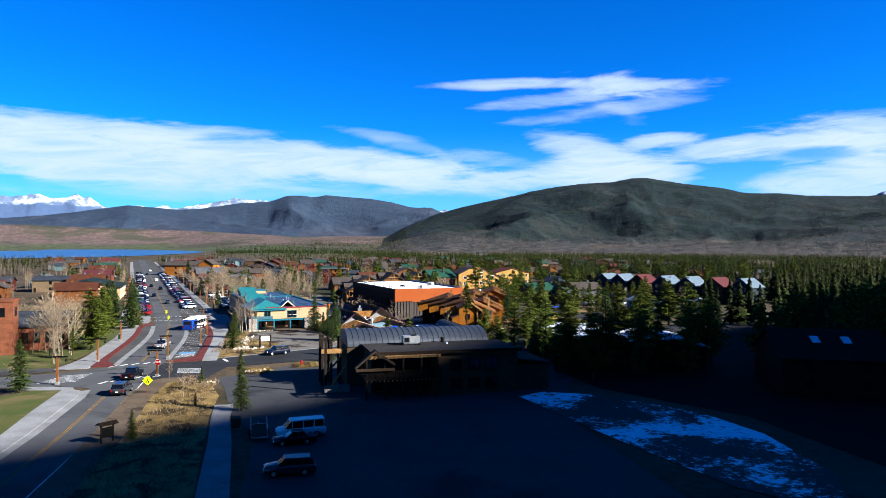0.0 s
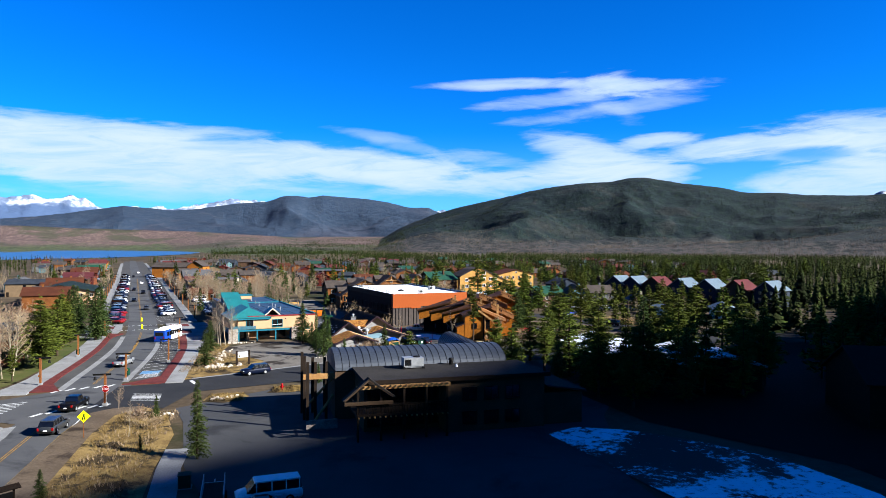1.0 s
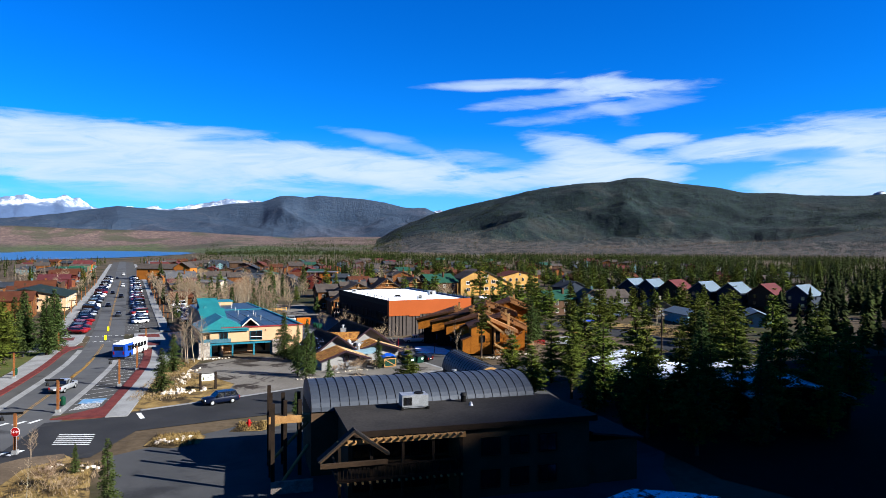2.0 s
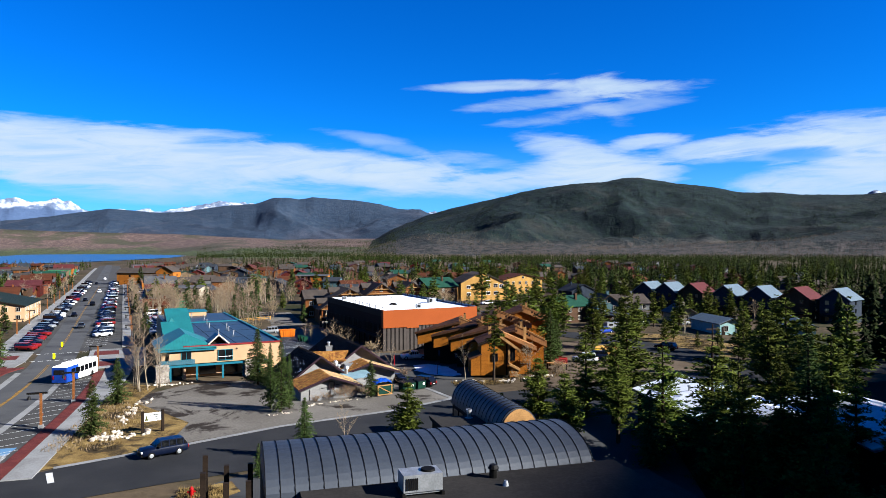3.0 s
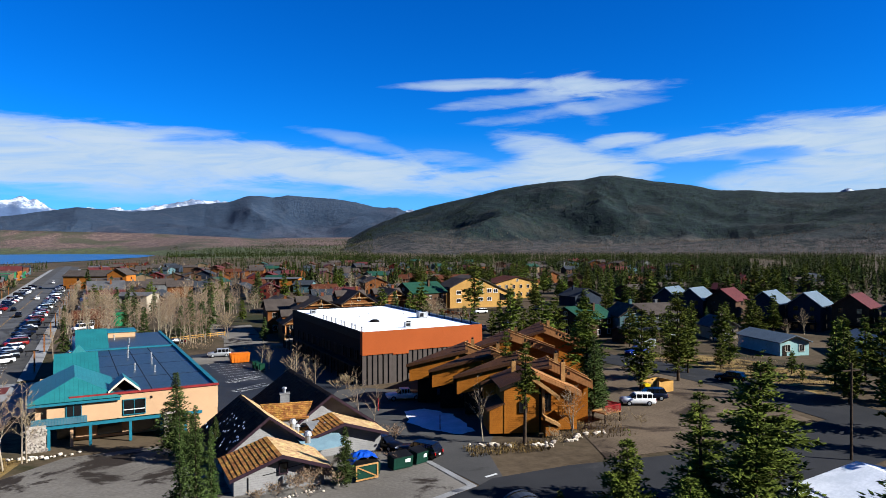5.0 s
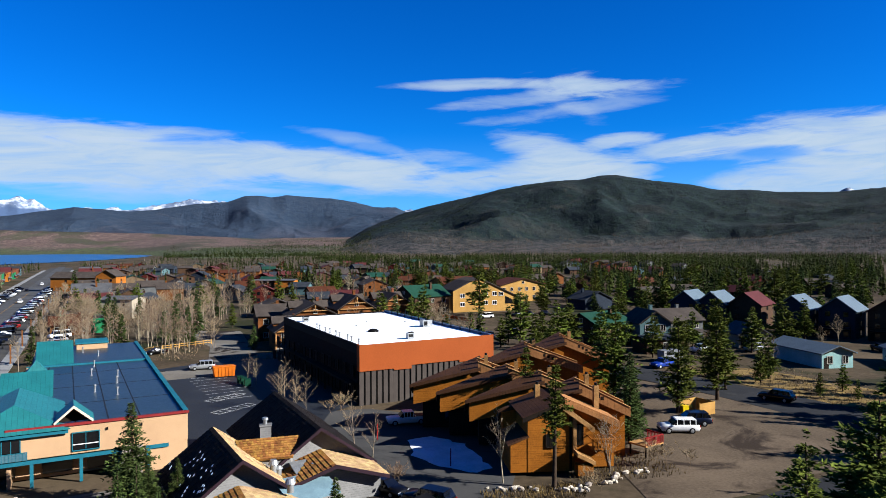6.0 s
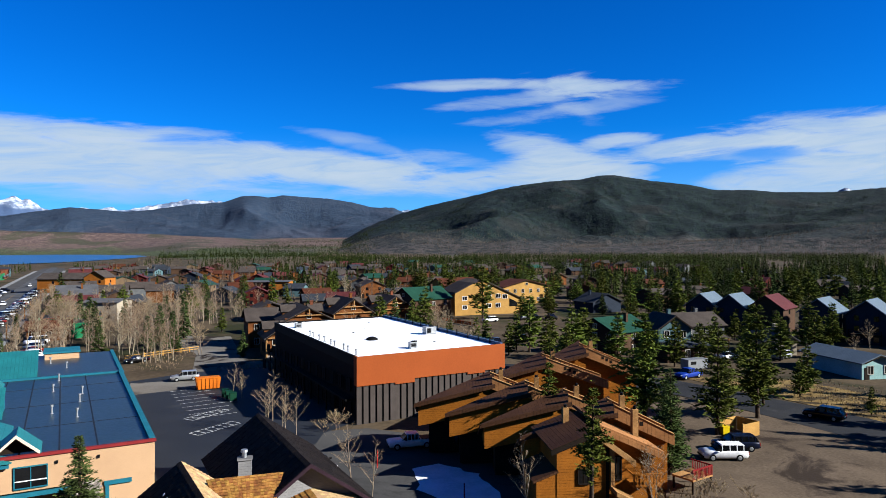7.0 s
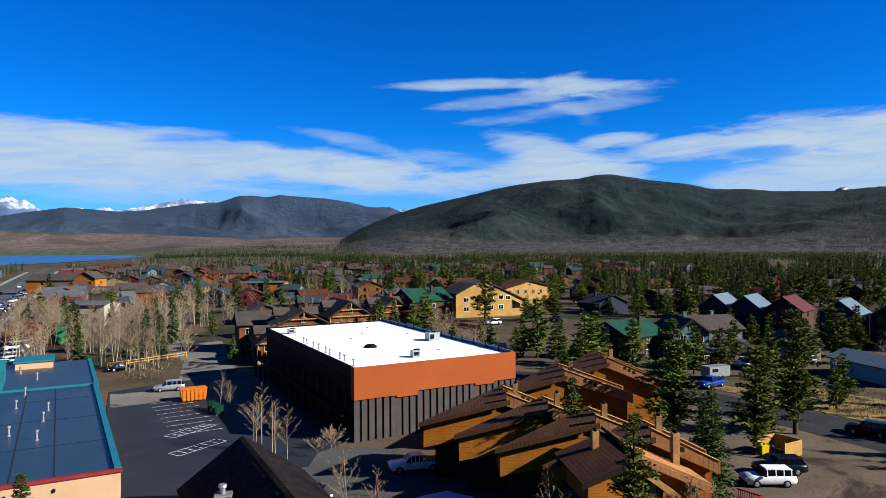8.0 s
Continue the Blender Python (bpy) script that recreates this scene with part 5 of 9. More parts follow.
    part("east_roof", Shape().slab([(5.1, -0.4, 7.2), (8.6, -0.4, 4.65), (8.6, 1.2, 4.65), (5.1, 1.2, 7.2)], 0.24), M["condo_sunlit"], f, "cedar shake slope in a sunlit tan")
    part("eave_fin", Shape().hexa([(5.0, -0.62, 6.75), (8.7, -0.62, 4.05), (8.7, -0.36, 4.05), (5.0, -0.36, 6.75)], [(5.0, -0.62, 7.3), (8.7, -0.62, 4.6), (8.7, -0.36, 4.6), (5.0, -0.36, 7.3)]), M["tan_wood"], f, "tan bargeboard")
    part("west_fascia", Shape().hexa([(1.2, -0.47, 5.25), (5.1, -0.47, 6.7), (5.1, -0.40, 6.7), (1.2, -0.40, 5.25)], [(1.2, -0.47, 5.72), (5.1, -0.47, 7.18), (5.1, -0.40, 7.18), (1.2, -0.40, 5.72)]), M["dark_wood"], f)
    part("pilaster", Shape().box(6.55, 6.9, -0.30, 0.02, 2.2, 5.5), M["tan_wood"], f, "tan corner pilaster")
    part("lean_to", Shape().hexa([(6.5, -1.9, 2.0), (8.4, -1.9, 1.05), (8.4, -0.3, 1.05), (6.5, -0.3, 2.0)], [(6.5, -1.9, 2.4), (8.4, -1.9, 1.45), (8.4, -0.3, 1.45), (6.5, -0.3, 2.4)]), M["tan_wood"], f, "tan lean-to porch roof")
    part("porch_wall", Shape().box(6.6, 8.2, -1.75, -0.3, 0, 1.05), M["condo_wall"], f)
    part("corner_post", Shape().box(6.2, 6.45, -0.09, 0.0, 0, 5.6), M["dark_wood"], f)
    window_unit(f, 0.8, 2.0, (7.5, 0.98, 2.5), 0, M["dark_wood"])
    window_unit(f, 0.9, 1.2, (4.2, -0.02, 2.6), 0, M["dark_wood"])
    wing = [(6.8, 0.0), (11.3, 0.0), (11.3, 4.75), (6.3, 6.95), (6.3, 5.0), (6.8, 5.0)]
    part("wing", Shape().hexa([(x, 1.0, z) for x, z in wing], [(x, 8.5, z) for x, z in wing]), M["condo_wall"], f)
    part("wing_roof", Shape().slab([(5.9, 0.6, 7.5), (11.8, 0.6, 4.9), (11.8, 4.2, 4.9), (5.9, 4.2, 7.5)], 0.25), M["condo_sunlit"], f, "cedar shake slope in a sunlit tan")
    part("wing_roof", Shape().slab([(5.9, 4.2, 7.45), (11.8, 4.2, 4.85), (11.8, 8.8, 4.85), (5.9, 8.8, 7.45)], 0.25), M["condo_roof"], f, "ribbed brown metal roof")
    part("wing_fascia", Shape().hexa([(5.9, 0.46, 6.8), (11.8, 0.46, 4.2), (11.8, 0.6, 4.2), (5.9, 0.6, 6.8)], [(5.9, 0.46, 7.3), (11.8, 0.46, 4.7), (11.8, 0.6, 4.7), (5.9, 0.6, 7.3)]), M["condo_sunlit"], f, "tan bargeboard")
    for x, y, z0, z1 in ((9.9, 3.2, 4.6, 8.1), (3.7, 4.6, 5.8, 8.1)):
        ch = part("chimney", Shape().box(x, x + 0.55, y, y + 0.55, z0, z1), M["tan_wood"], f, "tan boxed flue")
        part("flue_cap", Shape().tube((x + 0.28, y + 0.28, z1), (x + 0.28, y + 0.28, z1 + 0.3), 0.17, n=8), M["black"], ch)
    deck = part("balcony", Shape().box(8.4, 11.0, -0.7, 1.0, 2.3, 2.48), M["condo_wall"], f)
    for i in range(9):
        part("baluster", Shape().box(8.45 + i * 0.3, 8.56 + i * 0.3, -0.68, -0.58, 2.48, 3.3), M["condo_wall"], deck)
    part("hand_rail", Shape().box(8.4, 11.0, -0.72, -0.54, 3.3, 3.42).box(8.4, 8.52, -0.54, 1.0, 3.3, 3.42).box(10.9, 11.0, -0.54, 1.0, 3.3, 3.42), M["condo_wall"], deck)
    # red deck behind
    d = thing("timber_deck", "small raised timber deck with a red railing", "deck", 56.6, 160.8, 0, 20)
    part("platform", Shape().box(0, 3.0, 0, 2.4, 1.2, 1.36), M["tan_wood"], d)
    for x, y in ((0.05, 0.05), (2.8, 0.05), (0.05, 2.2), (2.8, 2.2)):
        part("leg", Shape().box(x, x + 0.15, y, y + 0.15, 0, 1.2), M["dark_wood"], d)
    red = material("red_rail_paint", (0.33, 0.03, 0.03), (0.26, 0.025, 0.025), 0.7)
    rail = Shape().box(0, 3, 0, 0.08, 2.2, 2.32).box(2.92, 3, 0, 2.4, 2.2, 2.32)
    for i in range(16):
        rail.box(i * 0.19, i * 0.19 + 0.06, 0.01, 0.06, 1.36, 2.2)
    for i in range(12):
        rail.box(2.93, 2.98, i * 0.2, i * 0.2 + 0.06, 1.36, 2.2)
    part("railing", rail, red, d, "red slatted railing")


def barrel(shape, x0, x1, y0, y1, z, rise, n=18, along="x"):
    """A vaulted roof over a rectangle with closed ends."""
    ring = []
    for i in range(n + 1):
        a = math.pi * i / n
        ring.append((-math.cos(a), math.sin(a)))
    m = n + 1
    if along == "x":
        ym, r = (y0 + y1) / 2, (y1 - y0) / 2
        a = [(x0, ym + c * r, z + s * rise) for c, s in ring]
        b = [(x1, ym + c * r, z + s * rise) for c, s in ring]
    else:
        xm, r = (x0 + x1) / 2, (x1 - x0) / 2
        a = [(xm - c * r, y0, z + s * rise) for c, s in ring]
        b = [(xm - c * r, y1, z + s * rise) for c, s in ring]
    shape.add(a + b, [(i, m + i, m + i + 1, i + 1) for i in range(n)] + [tuple(range(m)), tuple(reversed(range(m, 2 * m)))])
    return shape


def build_museum():
    h = thing("barrel_roofed_building", "two-storey brown building with grey barrel vault roofs", "building", 9.0, 78.0, 0, 5.0)
    top = 6.4
    part("wall", Shape().box(12.6, 25.5, 0.2, 10, 0, top).box(3.2, 12.6, 3.2, 10, 0, top).box(0.6, 25.5, 10, 19, 0, top - 0.3), M["museum_wall"], h)
    part("flat_roof", Shape().box(2.8, 26.0, -0.1, 10.2, top, top + 0.25), M["museum_roof"], h, "dark membrane roof")
    part("east_roof", Shape().slab([(26.0, 0.4, 5.0), (31.5, 0.4, 4.2), (31.5, 14, 4.2), (26.0, 14, 5.0)], 0.2), M["museum_roof"], h)
    part("east_wall", Shape().box(25.5, 31.0, 0.8, 13.6, 0, 4.0), M["museum_wall"], h)
    part("roof_edge", Shape().box(2.6, 26.1, -0.3, -0.1, top - 0.1, top + 0.4), M["dark_wood"], h)
    # long vault with standing seams
    vault = part("barrel_roof", barrel(Shape(), 0.6, 24.3, 10.0, 19.2, top - 0.15, 2.3), M["barrel_metal"], h, "grey-blue standing seam vault", True)
    vault.data.shade_flat()
    for i in range(26):
        x = 0.6 + i * 0.945
        rib, prev = Shape(), None
        ring = []
        for j in range(15):
            a = math.pi * j / 14
            ring.append((14.6 - math.cos(a) * 4.63, top - 0.15 + math.sin(a) * 2.34))
        for (ya, za), (yb, zb) in zip(ring, ring[1:]):
            rib.hexa([(x, ya, za - 0.06), (x + 0.05, ya, za - 0.06), (x + 0.05, yb, zb - 0.06), (x, yb, zb - 0.06)], [(x, ya, za + 0.018), (x + 0.04, ya, za + 0.018), (x + 0.04, yb, zb + 0.018), (x, yb, zb + 0.018)])
        part("seam", rib, M["dark_panel"], vault)
    # short vault across the back, with a tan end wall
    v2 = part("barrel_roof", barrel(Shape(), 23.6, 27.9, 27.5, 43.0, 4.0, 2.7, 18, "y"), M["barrel_metal"], h, "dark grey short vault")
    for i in range(16):
        y = 27.6 + i * 1.0
        rib = Shape()
        ring = [(25.75 + math.cos(math.pi * j / 12) * 2.18, 4.0 + math.sin(math.pi * j / 12) * 2.74) for j in range(13)]
        for (xa, za), (xb, zb) in zip(ring, ring[1:]):
            rib.hexa([(xa, y, za - 0.05), (xb, y, zb - 0.05), (xb, y + 0.05, zb - 0.05), (xa, y + 0.05, za - 0.05)], [(xa, y, za + 0.03), (xb, y, zb + 0.03), (xb, y + 0.05, zb + 0.03), (xa, y + 0.05, za + 0.03)])
        part("seam", rib, M["dark_panel"], v2)
    part("end_wall", barrel(Shape(), 23.75, 27.75, 27.35, 27.48, 4.0, 2.58, 18, "y"), M["tan_wood"], h, "tan boarded vault end")
    part("vault_base", Shape().box(23.7, 27.8, 27.5, 42.8, 0, 4.0), M["dark_panel"], h)
    for i in range(4):
        part("vault_window", Shape().box(23.62, 23.72, 34.5 + i * 2, 36.0 + i * 2, 1.2, 3.6), M["glass"], h)
    part("rear_block", Shape().box(18.8, 23.5, 22, 34.5, 0, 4.3), M["dark_panel"], h)
    part("rear_roof", Shape().box(18.6, 23.6, 21.8, 34.7, 4.3, 4.5).box(18.5, 18.8, 21.8, 34.7, 4.5, 4.75), M["museum_roof"], h)
    vent_pipe(h, 22.6, 33.6, 4.5, 0.9, 0.2)
    vent_pipe(h, 22.9, 26.5, 4.5, 0.5, 0.12)
    ac = ac_unit(h, 9.0, 6.9, top + 0.4, 2.6, 1.6, 1.25)
    for x in (8.9, 11.5):
        part("roof_stand", Shape().box(x, x + 0.2, 6.8, 8.6, top + 0.25, top + 0.5), M["black"], h)
    part("exhaust", Shape().tube((15.9, 9.0, top + 0.25), (15.9, 9.0, top + 1.0), 0.28, n=12).tube((15.9, 9.0, top + 0.9), (15.9, 9.0, top + 1.15), 0.4, 0.25, 12), M["black"], h)
    part("exhaust", Shape().tube((16.1, 7.2, top + 0.25), (16.1, 7.2, top + 0.6), 0.22, 0.12, 12), M["steel"], h)
    # covered balcony of dark timber
    part("deck", Shape().box(1.6, 12.6, -1.2, 3.2, 2.9, 3.15), M["dark_wood"], h)
    for x in (1.7, 4.4, 7.1, 9.8, 12.3):
        part("deck_post", Shape().box(x, x + 0.24, -1.1, -0.86, 0, top), M["dark_wood"], h)
    part("deck_rail", Shape().box(1.6, 12.6, -1.15, -1.0, 4.05, 4.2).box(1.6, 1.75, -1.1, 3.0, 4.05, 4.2), M["dark_wood"], h)
    for i in range(18):
        part("rafter_tail", Shape().box(1.8 + i * 0.62, 1.94 + i * 0.62, -1.6, -0.9, top - 0.15, top + 0.02), M["tan_wood"], h)
        part("joist_end", Shape().box(1.8 + i * 0.62, 1.94 + i * 0.62, -1.45, -1.2, 2.72, 2.88), M["tan_wood"], h)
    for i in range(34):
        part("baluster", Shape().box(1.8 + i * 0.32, 1.88 + i * 0.32, -1.1, -1.04, 3.15, 4.05), M["dark_wood"], h)
    part("upper_beam", Shape().box(1.6, 12.8, -1.25, -0.95, top - 0.4, top), M["tan_wood"], h)
    for i in range(5):
        window_unit(h, 1.5, 2.0, (4.4 + i * 1.8, 3.18, 3.5), 0, M["dark_wood"])
        window_unit(h, 1.5, 1.8, (4.4 + i * 1.8, 3.18, 0.6), 0, M["dark_wood"])
    for x in (15.6, 18.4, 21.2):
        for z in (3.8, 0.9):
            window_unit(h, 1.7, 1.5, (x, 0.18, z), 0, M["black"])
    # entrance gable of crossed timbers, and the tan beam that runs out to a screen of posts
    g = Shape()
    for a, b in (((0.2, 4.9), (3.0, 7.2)), ((5.8, 5.2), (3.0, 7.2)), ((0.2, 4.5), (5.8, 4.5))):
        g.hexa([(a[0], -1.6, a[1] - 0.18), (b[0], -1.6, b[1] - 0.18), (b[0], -1.3, b[1] - 0.18), (a[0], -1.3, a[1] - 0.18)], [(a[0], -1.6, a[1] + 0.18), (b[0], -1.6, b[1] + 0.18), (b[0], -1.3, b[1] + 0.18), (a[0], -1.3, a[1] + 0.18)])
    part("gable_frame", g, M["museum_wall"], h, "timber gable frame")
    part("gable_roof", Shape().slab([(0.0, -1.65, 4.95), (3.0, -1.65, 7.4), (3.0, -0.7, 7.4), (0.0, -0.7, 4.95)], 0.15).slab([(3.0, -1.65, 7.4), (6.0, -1.65, 5.2), (6.0, -0.7, 5.2), (3.0, -0.7, 7.4)], 0.15), M["museum_roof"], h)
    part("beam", Shape().box(-3.4, 3.4, 10.6, 11.2, 5.2, 5.9).hexa([(1.8, 10.6, 4.0), (3.4, 10.6, 5.2), (3.4, 11.2, 5.2), (1.8, 11.2, 4.0)], [(1.8, 10.6, 5.2), (3.4, 10.6, 5.4), (3.4, 11.2, 5.4), (1.8, 11.2, 5.2)]), M["tan_wood"], h, "tan timber beam")
    for x, y in ((-3.4, 10.7), (-2.0, 10.7), (-0.6, 10.7), (-3.4, 14.5), (-2.0, 14.5), (-0.4, 14.5), (-3.4, 6.0)):
        part("screen_post", Shape().box(x, x + 0.35, y, y + 0.35, 0, 7.4 if x > -3 else 8.2), M["dark_wood"], h)
    part("brace", Shape().tube((-2.9, 10.9, 1.8), (0.4, 10.9, 5.2), 0.16, n=6).tube((-2.9, 6.2, 0.2), (0.2, 9.0, 3.4), 0.16, n=6), M["tan_wood"], h)
    part("low_wall", Shape().box(-3.4, 0.4, 5.8, 6.2, 0, 1.1), M["stone"], h)


build_hall()
build_teal()
build_grey_house()
build_condos()
build_museum()

# ---- trees ----
def conifer_mesh(seed, h, width, bare, dense, sparse_top=0.0, coarse=1.0):
    """Trunk and crown of a conifer, built of tapering boughs with needle sprays."""
    rng = random.Random(seed)
    trunk = Shape()
    lean = (rng.uniform(-0.02, 0.02) * h, rng.uniform(-0.02, 0.02) * h)
    for i in range(4):
        t0, t1 = i / 4, (i + 1) / 4
        trunk.tube((lean[0] * t0, lean[1] * t0, h * t0 - 0.05), (lean[0] * t1, lean[1] * t1, h * t1), 0.018 * h * (1 - t0) + 0.03, 0.018 * h * (1 - t1) + 0.02, 7, False)
    crown = Shape()
    n = int(dense * h * 12)
    levels = max(6, int(h * 1.25))
    lobes = [[rng.uniform(0.45, 1.15) if rng.random() > sparse_top else rng.uniform(0.1, 0.4) for q in range(7)] for l in range(levels + 1)]
    for i in range(n):
        t = bare + (1 - bare) * ((i + rng.random()) / n) ** 0.92
        level = min(levels, int(t * levels + rng.uniform(-0.3, 0.3)))
        z = h * ((level + rng.uniform(0.1, 0.75)) / levels if sparse_top else t)
        t = min(0.995, max(bare, z / h))
        a = rng.uniform(0, math.tau)
        lobe = lobes[level][int(a / math.tau * 7) % 7]
        reach = width * (1 - t) ** (0.62 if sparse_top else 0.8) * lobe * rng.uniform(0.7, 1.08) * (0.5 + 0.5 * min(1, (t - bare) / 0.15 + 0.2)) + 0.10
        droop = rng.uniform(-0.25, 0.12) - 0.12 * (1 - t) if not sparse_top else rng.uniform(-0.08, 0.30)
        ca, sa = math.cos(a), math.sin(a)
        bx, by = lean[0] * t, lean[1] * t
        steps = 2 + int(reach * 2.2 / coarse)
        for k in range(steps):
            u = (k + 0.7) / steps
            r = reach * u
            px, py, pz = bx + ca * r, by + sa * r, z + droop * r + 0.10 * math.sin(u * 3.0) * reach
            size = (0.17 + 0.115 * reach) * (1.15 - 0.4 * u) * coarse
            for q in range(4):
                b = a + rng.uniform(-1.3, 1.3)
                lift = rng.uniform(-0.45, 0.75)
                cb, sb = math.cos(b), math.sin(b)
                tip = (px + cb * size * 1.25, py + sb * size * 1.25, pz + lift * size)
                wx, wy, wz = -sb * size * 0.21, cb * size * 0.21, rng.uniform(-0.22, 0.22) * size
                mid = (px + cb * size * 0.45, py + sb * size * 0.45, pz + lift * size * 0.35)
                m = len(crown.v)
                crown.v += [(px, py, pz), (mid[0] + wx, mid[1] + wy, mid[2] + wz), tip, (mid[0] - wx, mid[1] - wy, mid[2] - wz)]
                crown.f.append((m, m + 1, m + 2, m + 3))
    return trunk, crown


def bare_mesh(seed, h, spread, limbs=14, twigs=6, stems=1):
    """A leafless aspen: pale stems, rising limbs and a haze of twigs."""
    rng = random.Random(seed)
    trunk, crown = Shape(), Shape()

    def blade(a, b, r):
        d = (b - a)
        s = d.cross(Vector((rng.uniform(-1, 1), rng.uniform(-1, 1), rng.uniform(-1, 1)))).normalized() * r
        m = len(crown.v)
        crown.v += [tuple(a - s), tuple(a + s), tuple(b)]
        crown.f.append((m, m + 1, m + 2))

    for st in range(stems):
        foot = Vector((rng.uniform(-0.5, 0.5) * (stems - 1), rng.uniform(-0.5, 0.5) * (stems - 1), 0))
        hh = h * rng.uniform(0.8, 1.0) if stems > 1 else h
        top = foot + Vector((rng.uniform(-0.08, 0.08) * h, rng.uniform(-0.08, 0.08) * h, hh))
        prev, bend = foot, Vector((rng.uniform(-0.2, 0.2), rng.uniform(-0.2, 0.2), 0))
        pts = [foot.lerp(top, i / 5) + bend * math.sin(i / 5 * math.pi) for i in range(6)]
        for i in range(5):
            trunk.tube(pts[i], pts[i + 1], 0.011 * hh * (1 - i / 5.2), 0.011 * hh * (1 - (i + 1) / 5.2), 6, False)
        for l in range(limbs):
            t = 0.22 + 0.76 * (l + rng.random()) / limbs
            i = min(4, int(t * 5))
            p = pts[i].lerp(pts[i + 1], t * 5 - i)
            a = rng.uniform(0, math.tau)
            ln = spread * (1.15 - t) * rng.uniform(0.7, 1.2)
            q = p + Vector((math.cos(a) * ln, math.sin(a) * ln, ln * rng.uniform(0.7, 1.5)))
            trunk.tube(p, q, 0.0042 * hh * (1.2 - t), 0.006, 4, False)
            for w in range(twigs):
                u = rng.uniform(0.25, 1.0)
                p2 = p.lerp(q, u)
                d = Vector((math.cos(a + rng.uniform(-1.2, 1.2)), math.sin(a + rng.uniform(-1.2, 1.2)), rng.uniform(0.3, 1.3))).normalized() * ln * rng.uniform(0.25, 0.6)
                blade(p2, p2 + d, 0.020)
                for z in range(4):
                    p3 = p2 + d * rng.uniform(0.2, 0.95)
                    blade(p3, p3 + Vector((rng.uniform(-1, 1), rng.uniform(-1, 1), rng.uniform(0.1, 1.2))).normalized() * ln * rng.uniform(0.12, 0.34), 0.014)
    return trunk, crown


TREES = {}
FAR_FROM = 212  # beyond this the trees are of coarser sprays


def tree_kind(key, name, label, meshes, mats, group):
    e = thing(name, label, "tree", 0, 0, -500, 0, group)
    part("trunk", meshes[0], mats[0], e, "", True)
    part("crown", meshes[1], mats[1], e)
    TREES.setdefault(key, []).append(e)


for i in range(4):
    tree_kind("spruce", "spruce_tree", "dark green spruce with drooping dense boughs", conifer_mesh(10 + i, 10, 2.5 + 0.3 * (i % 2), 0.04, 3.0), (M["trunk"], M["needles_blue"]), "spruces in the town")
for i in range(4):
    tree_kind("pine", "pine_tree", "olive green lodgepole pine with clumped boughs", conifer_mesh(30 + i, 10, 2.7 + 0.35 * (i % 3), 0.08 + 0.05 * i, 3.2, 0.2), (M["trunk"], M["needles"]), "pines in the town")
tree_kind("bushy", "pine_tree", "broad bushy green pine", conifer_mesh(50, 8, 3.3, 0.04, 4.4, 0.1), (M["trunk"], M["needles"]), "pines in the town")
tree_kind("tall", "pine_tree", "tall lodgepole pine with a bare lower trunk", conifer_mesh(52, 12, 2.5, 0.40, 2.4, 0.3), (M["trunk"], M["needles"]), "pines in the town")
for i in range(4):
    tree_kind("aspen", "aspen_tree", "leafless pale aspen with fine upright twigs", bare_mesh(70 + i, 9, 2.4, 16, 7, 1 + i % 2), (M["birch"], M["twig"]), "bare aspens")
tree_kind("clump", "aspen_tree", "clump of leafless aspen stems", bare_mesh(80, 7.5, 2.3, 14, 8, 4), (M["birch"], M["twig"]), "bare aspens")
for i in range(3):
    tree_kind("spruce_far", "spruce_tree", "dark green spruce with drooping dense boughs", conifer_mesh(110 + i, 10, 2.5, 0.04, 1.1, 0.0, 2.1), (M["trunk"], M["needles_blue"]), "spruces in the town")
    tree_kind("pine_far", "pine_tree", "olive green lodgepole pine with clumped boughs", conifer_mesh(130 + i, 10, 2.7 + 0.3 * i, 0.10, 1.15, 0.2, 2.1), (M["trunk"], M["needles"]), "pines in the town")
SIZE = {"spruce_far": 10, "pine_far": 10, "spruce": 10, "pine": 10, "bushy": 8, "tall": 12, "aspen": 9, "clump": 7.5}
tree_rng = random.Random(5)
USED = set()


def plant(key, x, y, h, wide=1.0):
    if y > FAR_FROM or x > 84:
        key = {"spruce": "spruce_far", "pine": "pine_far", "tall": "pine_far"}.get(key, key)
    protos = TREES[key]
    p = protos[tree_rng.randrange(len(protos))]
    k = h / SIZE[key]
    m = pose(x, y, gz(x, y) - 0.03, 0, 0, tree_rng.uniform(0, 360))
    if p not in USED:
        USED.add(p)
        t = p
        t.matrix_basis = m
    else:
        t = copy_thing(p, m)
    t.scale = (k * wide * tree_rng.uniform(0.9, 1.1), k * wide * tree_rng.uniform(0.9, 1.1), k)
    return t


def trees(key, spots):
    """Single trees: place, height and, where given, breadth."""
    for x, y, h, *wide in spots:
        plant(key, x, y, h, *wide)


trees("spruce", [(8.5, 139.4, 10.0, 0.62), (7.0, 141.6, 9.2, 0.6), (9.6, 141.0, 7.8, 0.6), (-13.3, 131.5, 6.7, 1.2), (-14.8, 149.6, 6.7, 1.2), (4.2, 162.0, 9.4, 1.2), (6.3, 157.6, 5.4, 1.15), (8.6, 157.9, 5.0, 1.1), (21.6, 146.6, 5.6), (11.5, 117.3, 6.6), (7.0, 112.2, 3.4), (-39.6, 91.2, 8.0), (-43, 88, 5), (-46.5, 187, 13.5, 1.15), (-50.5, 182, 13, 1.1), (-48, 194, 12), (-45.0, 178, 12.5, 1.1), (-49.5, 174, 12.5), (-53, 188, 13), (57.8, 166.5, 10.8), (59.4, 169.5, 9.0), (-6.1, 74.0, 8.3, 0.75), (-14.0, 93.0, 3.0)])
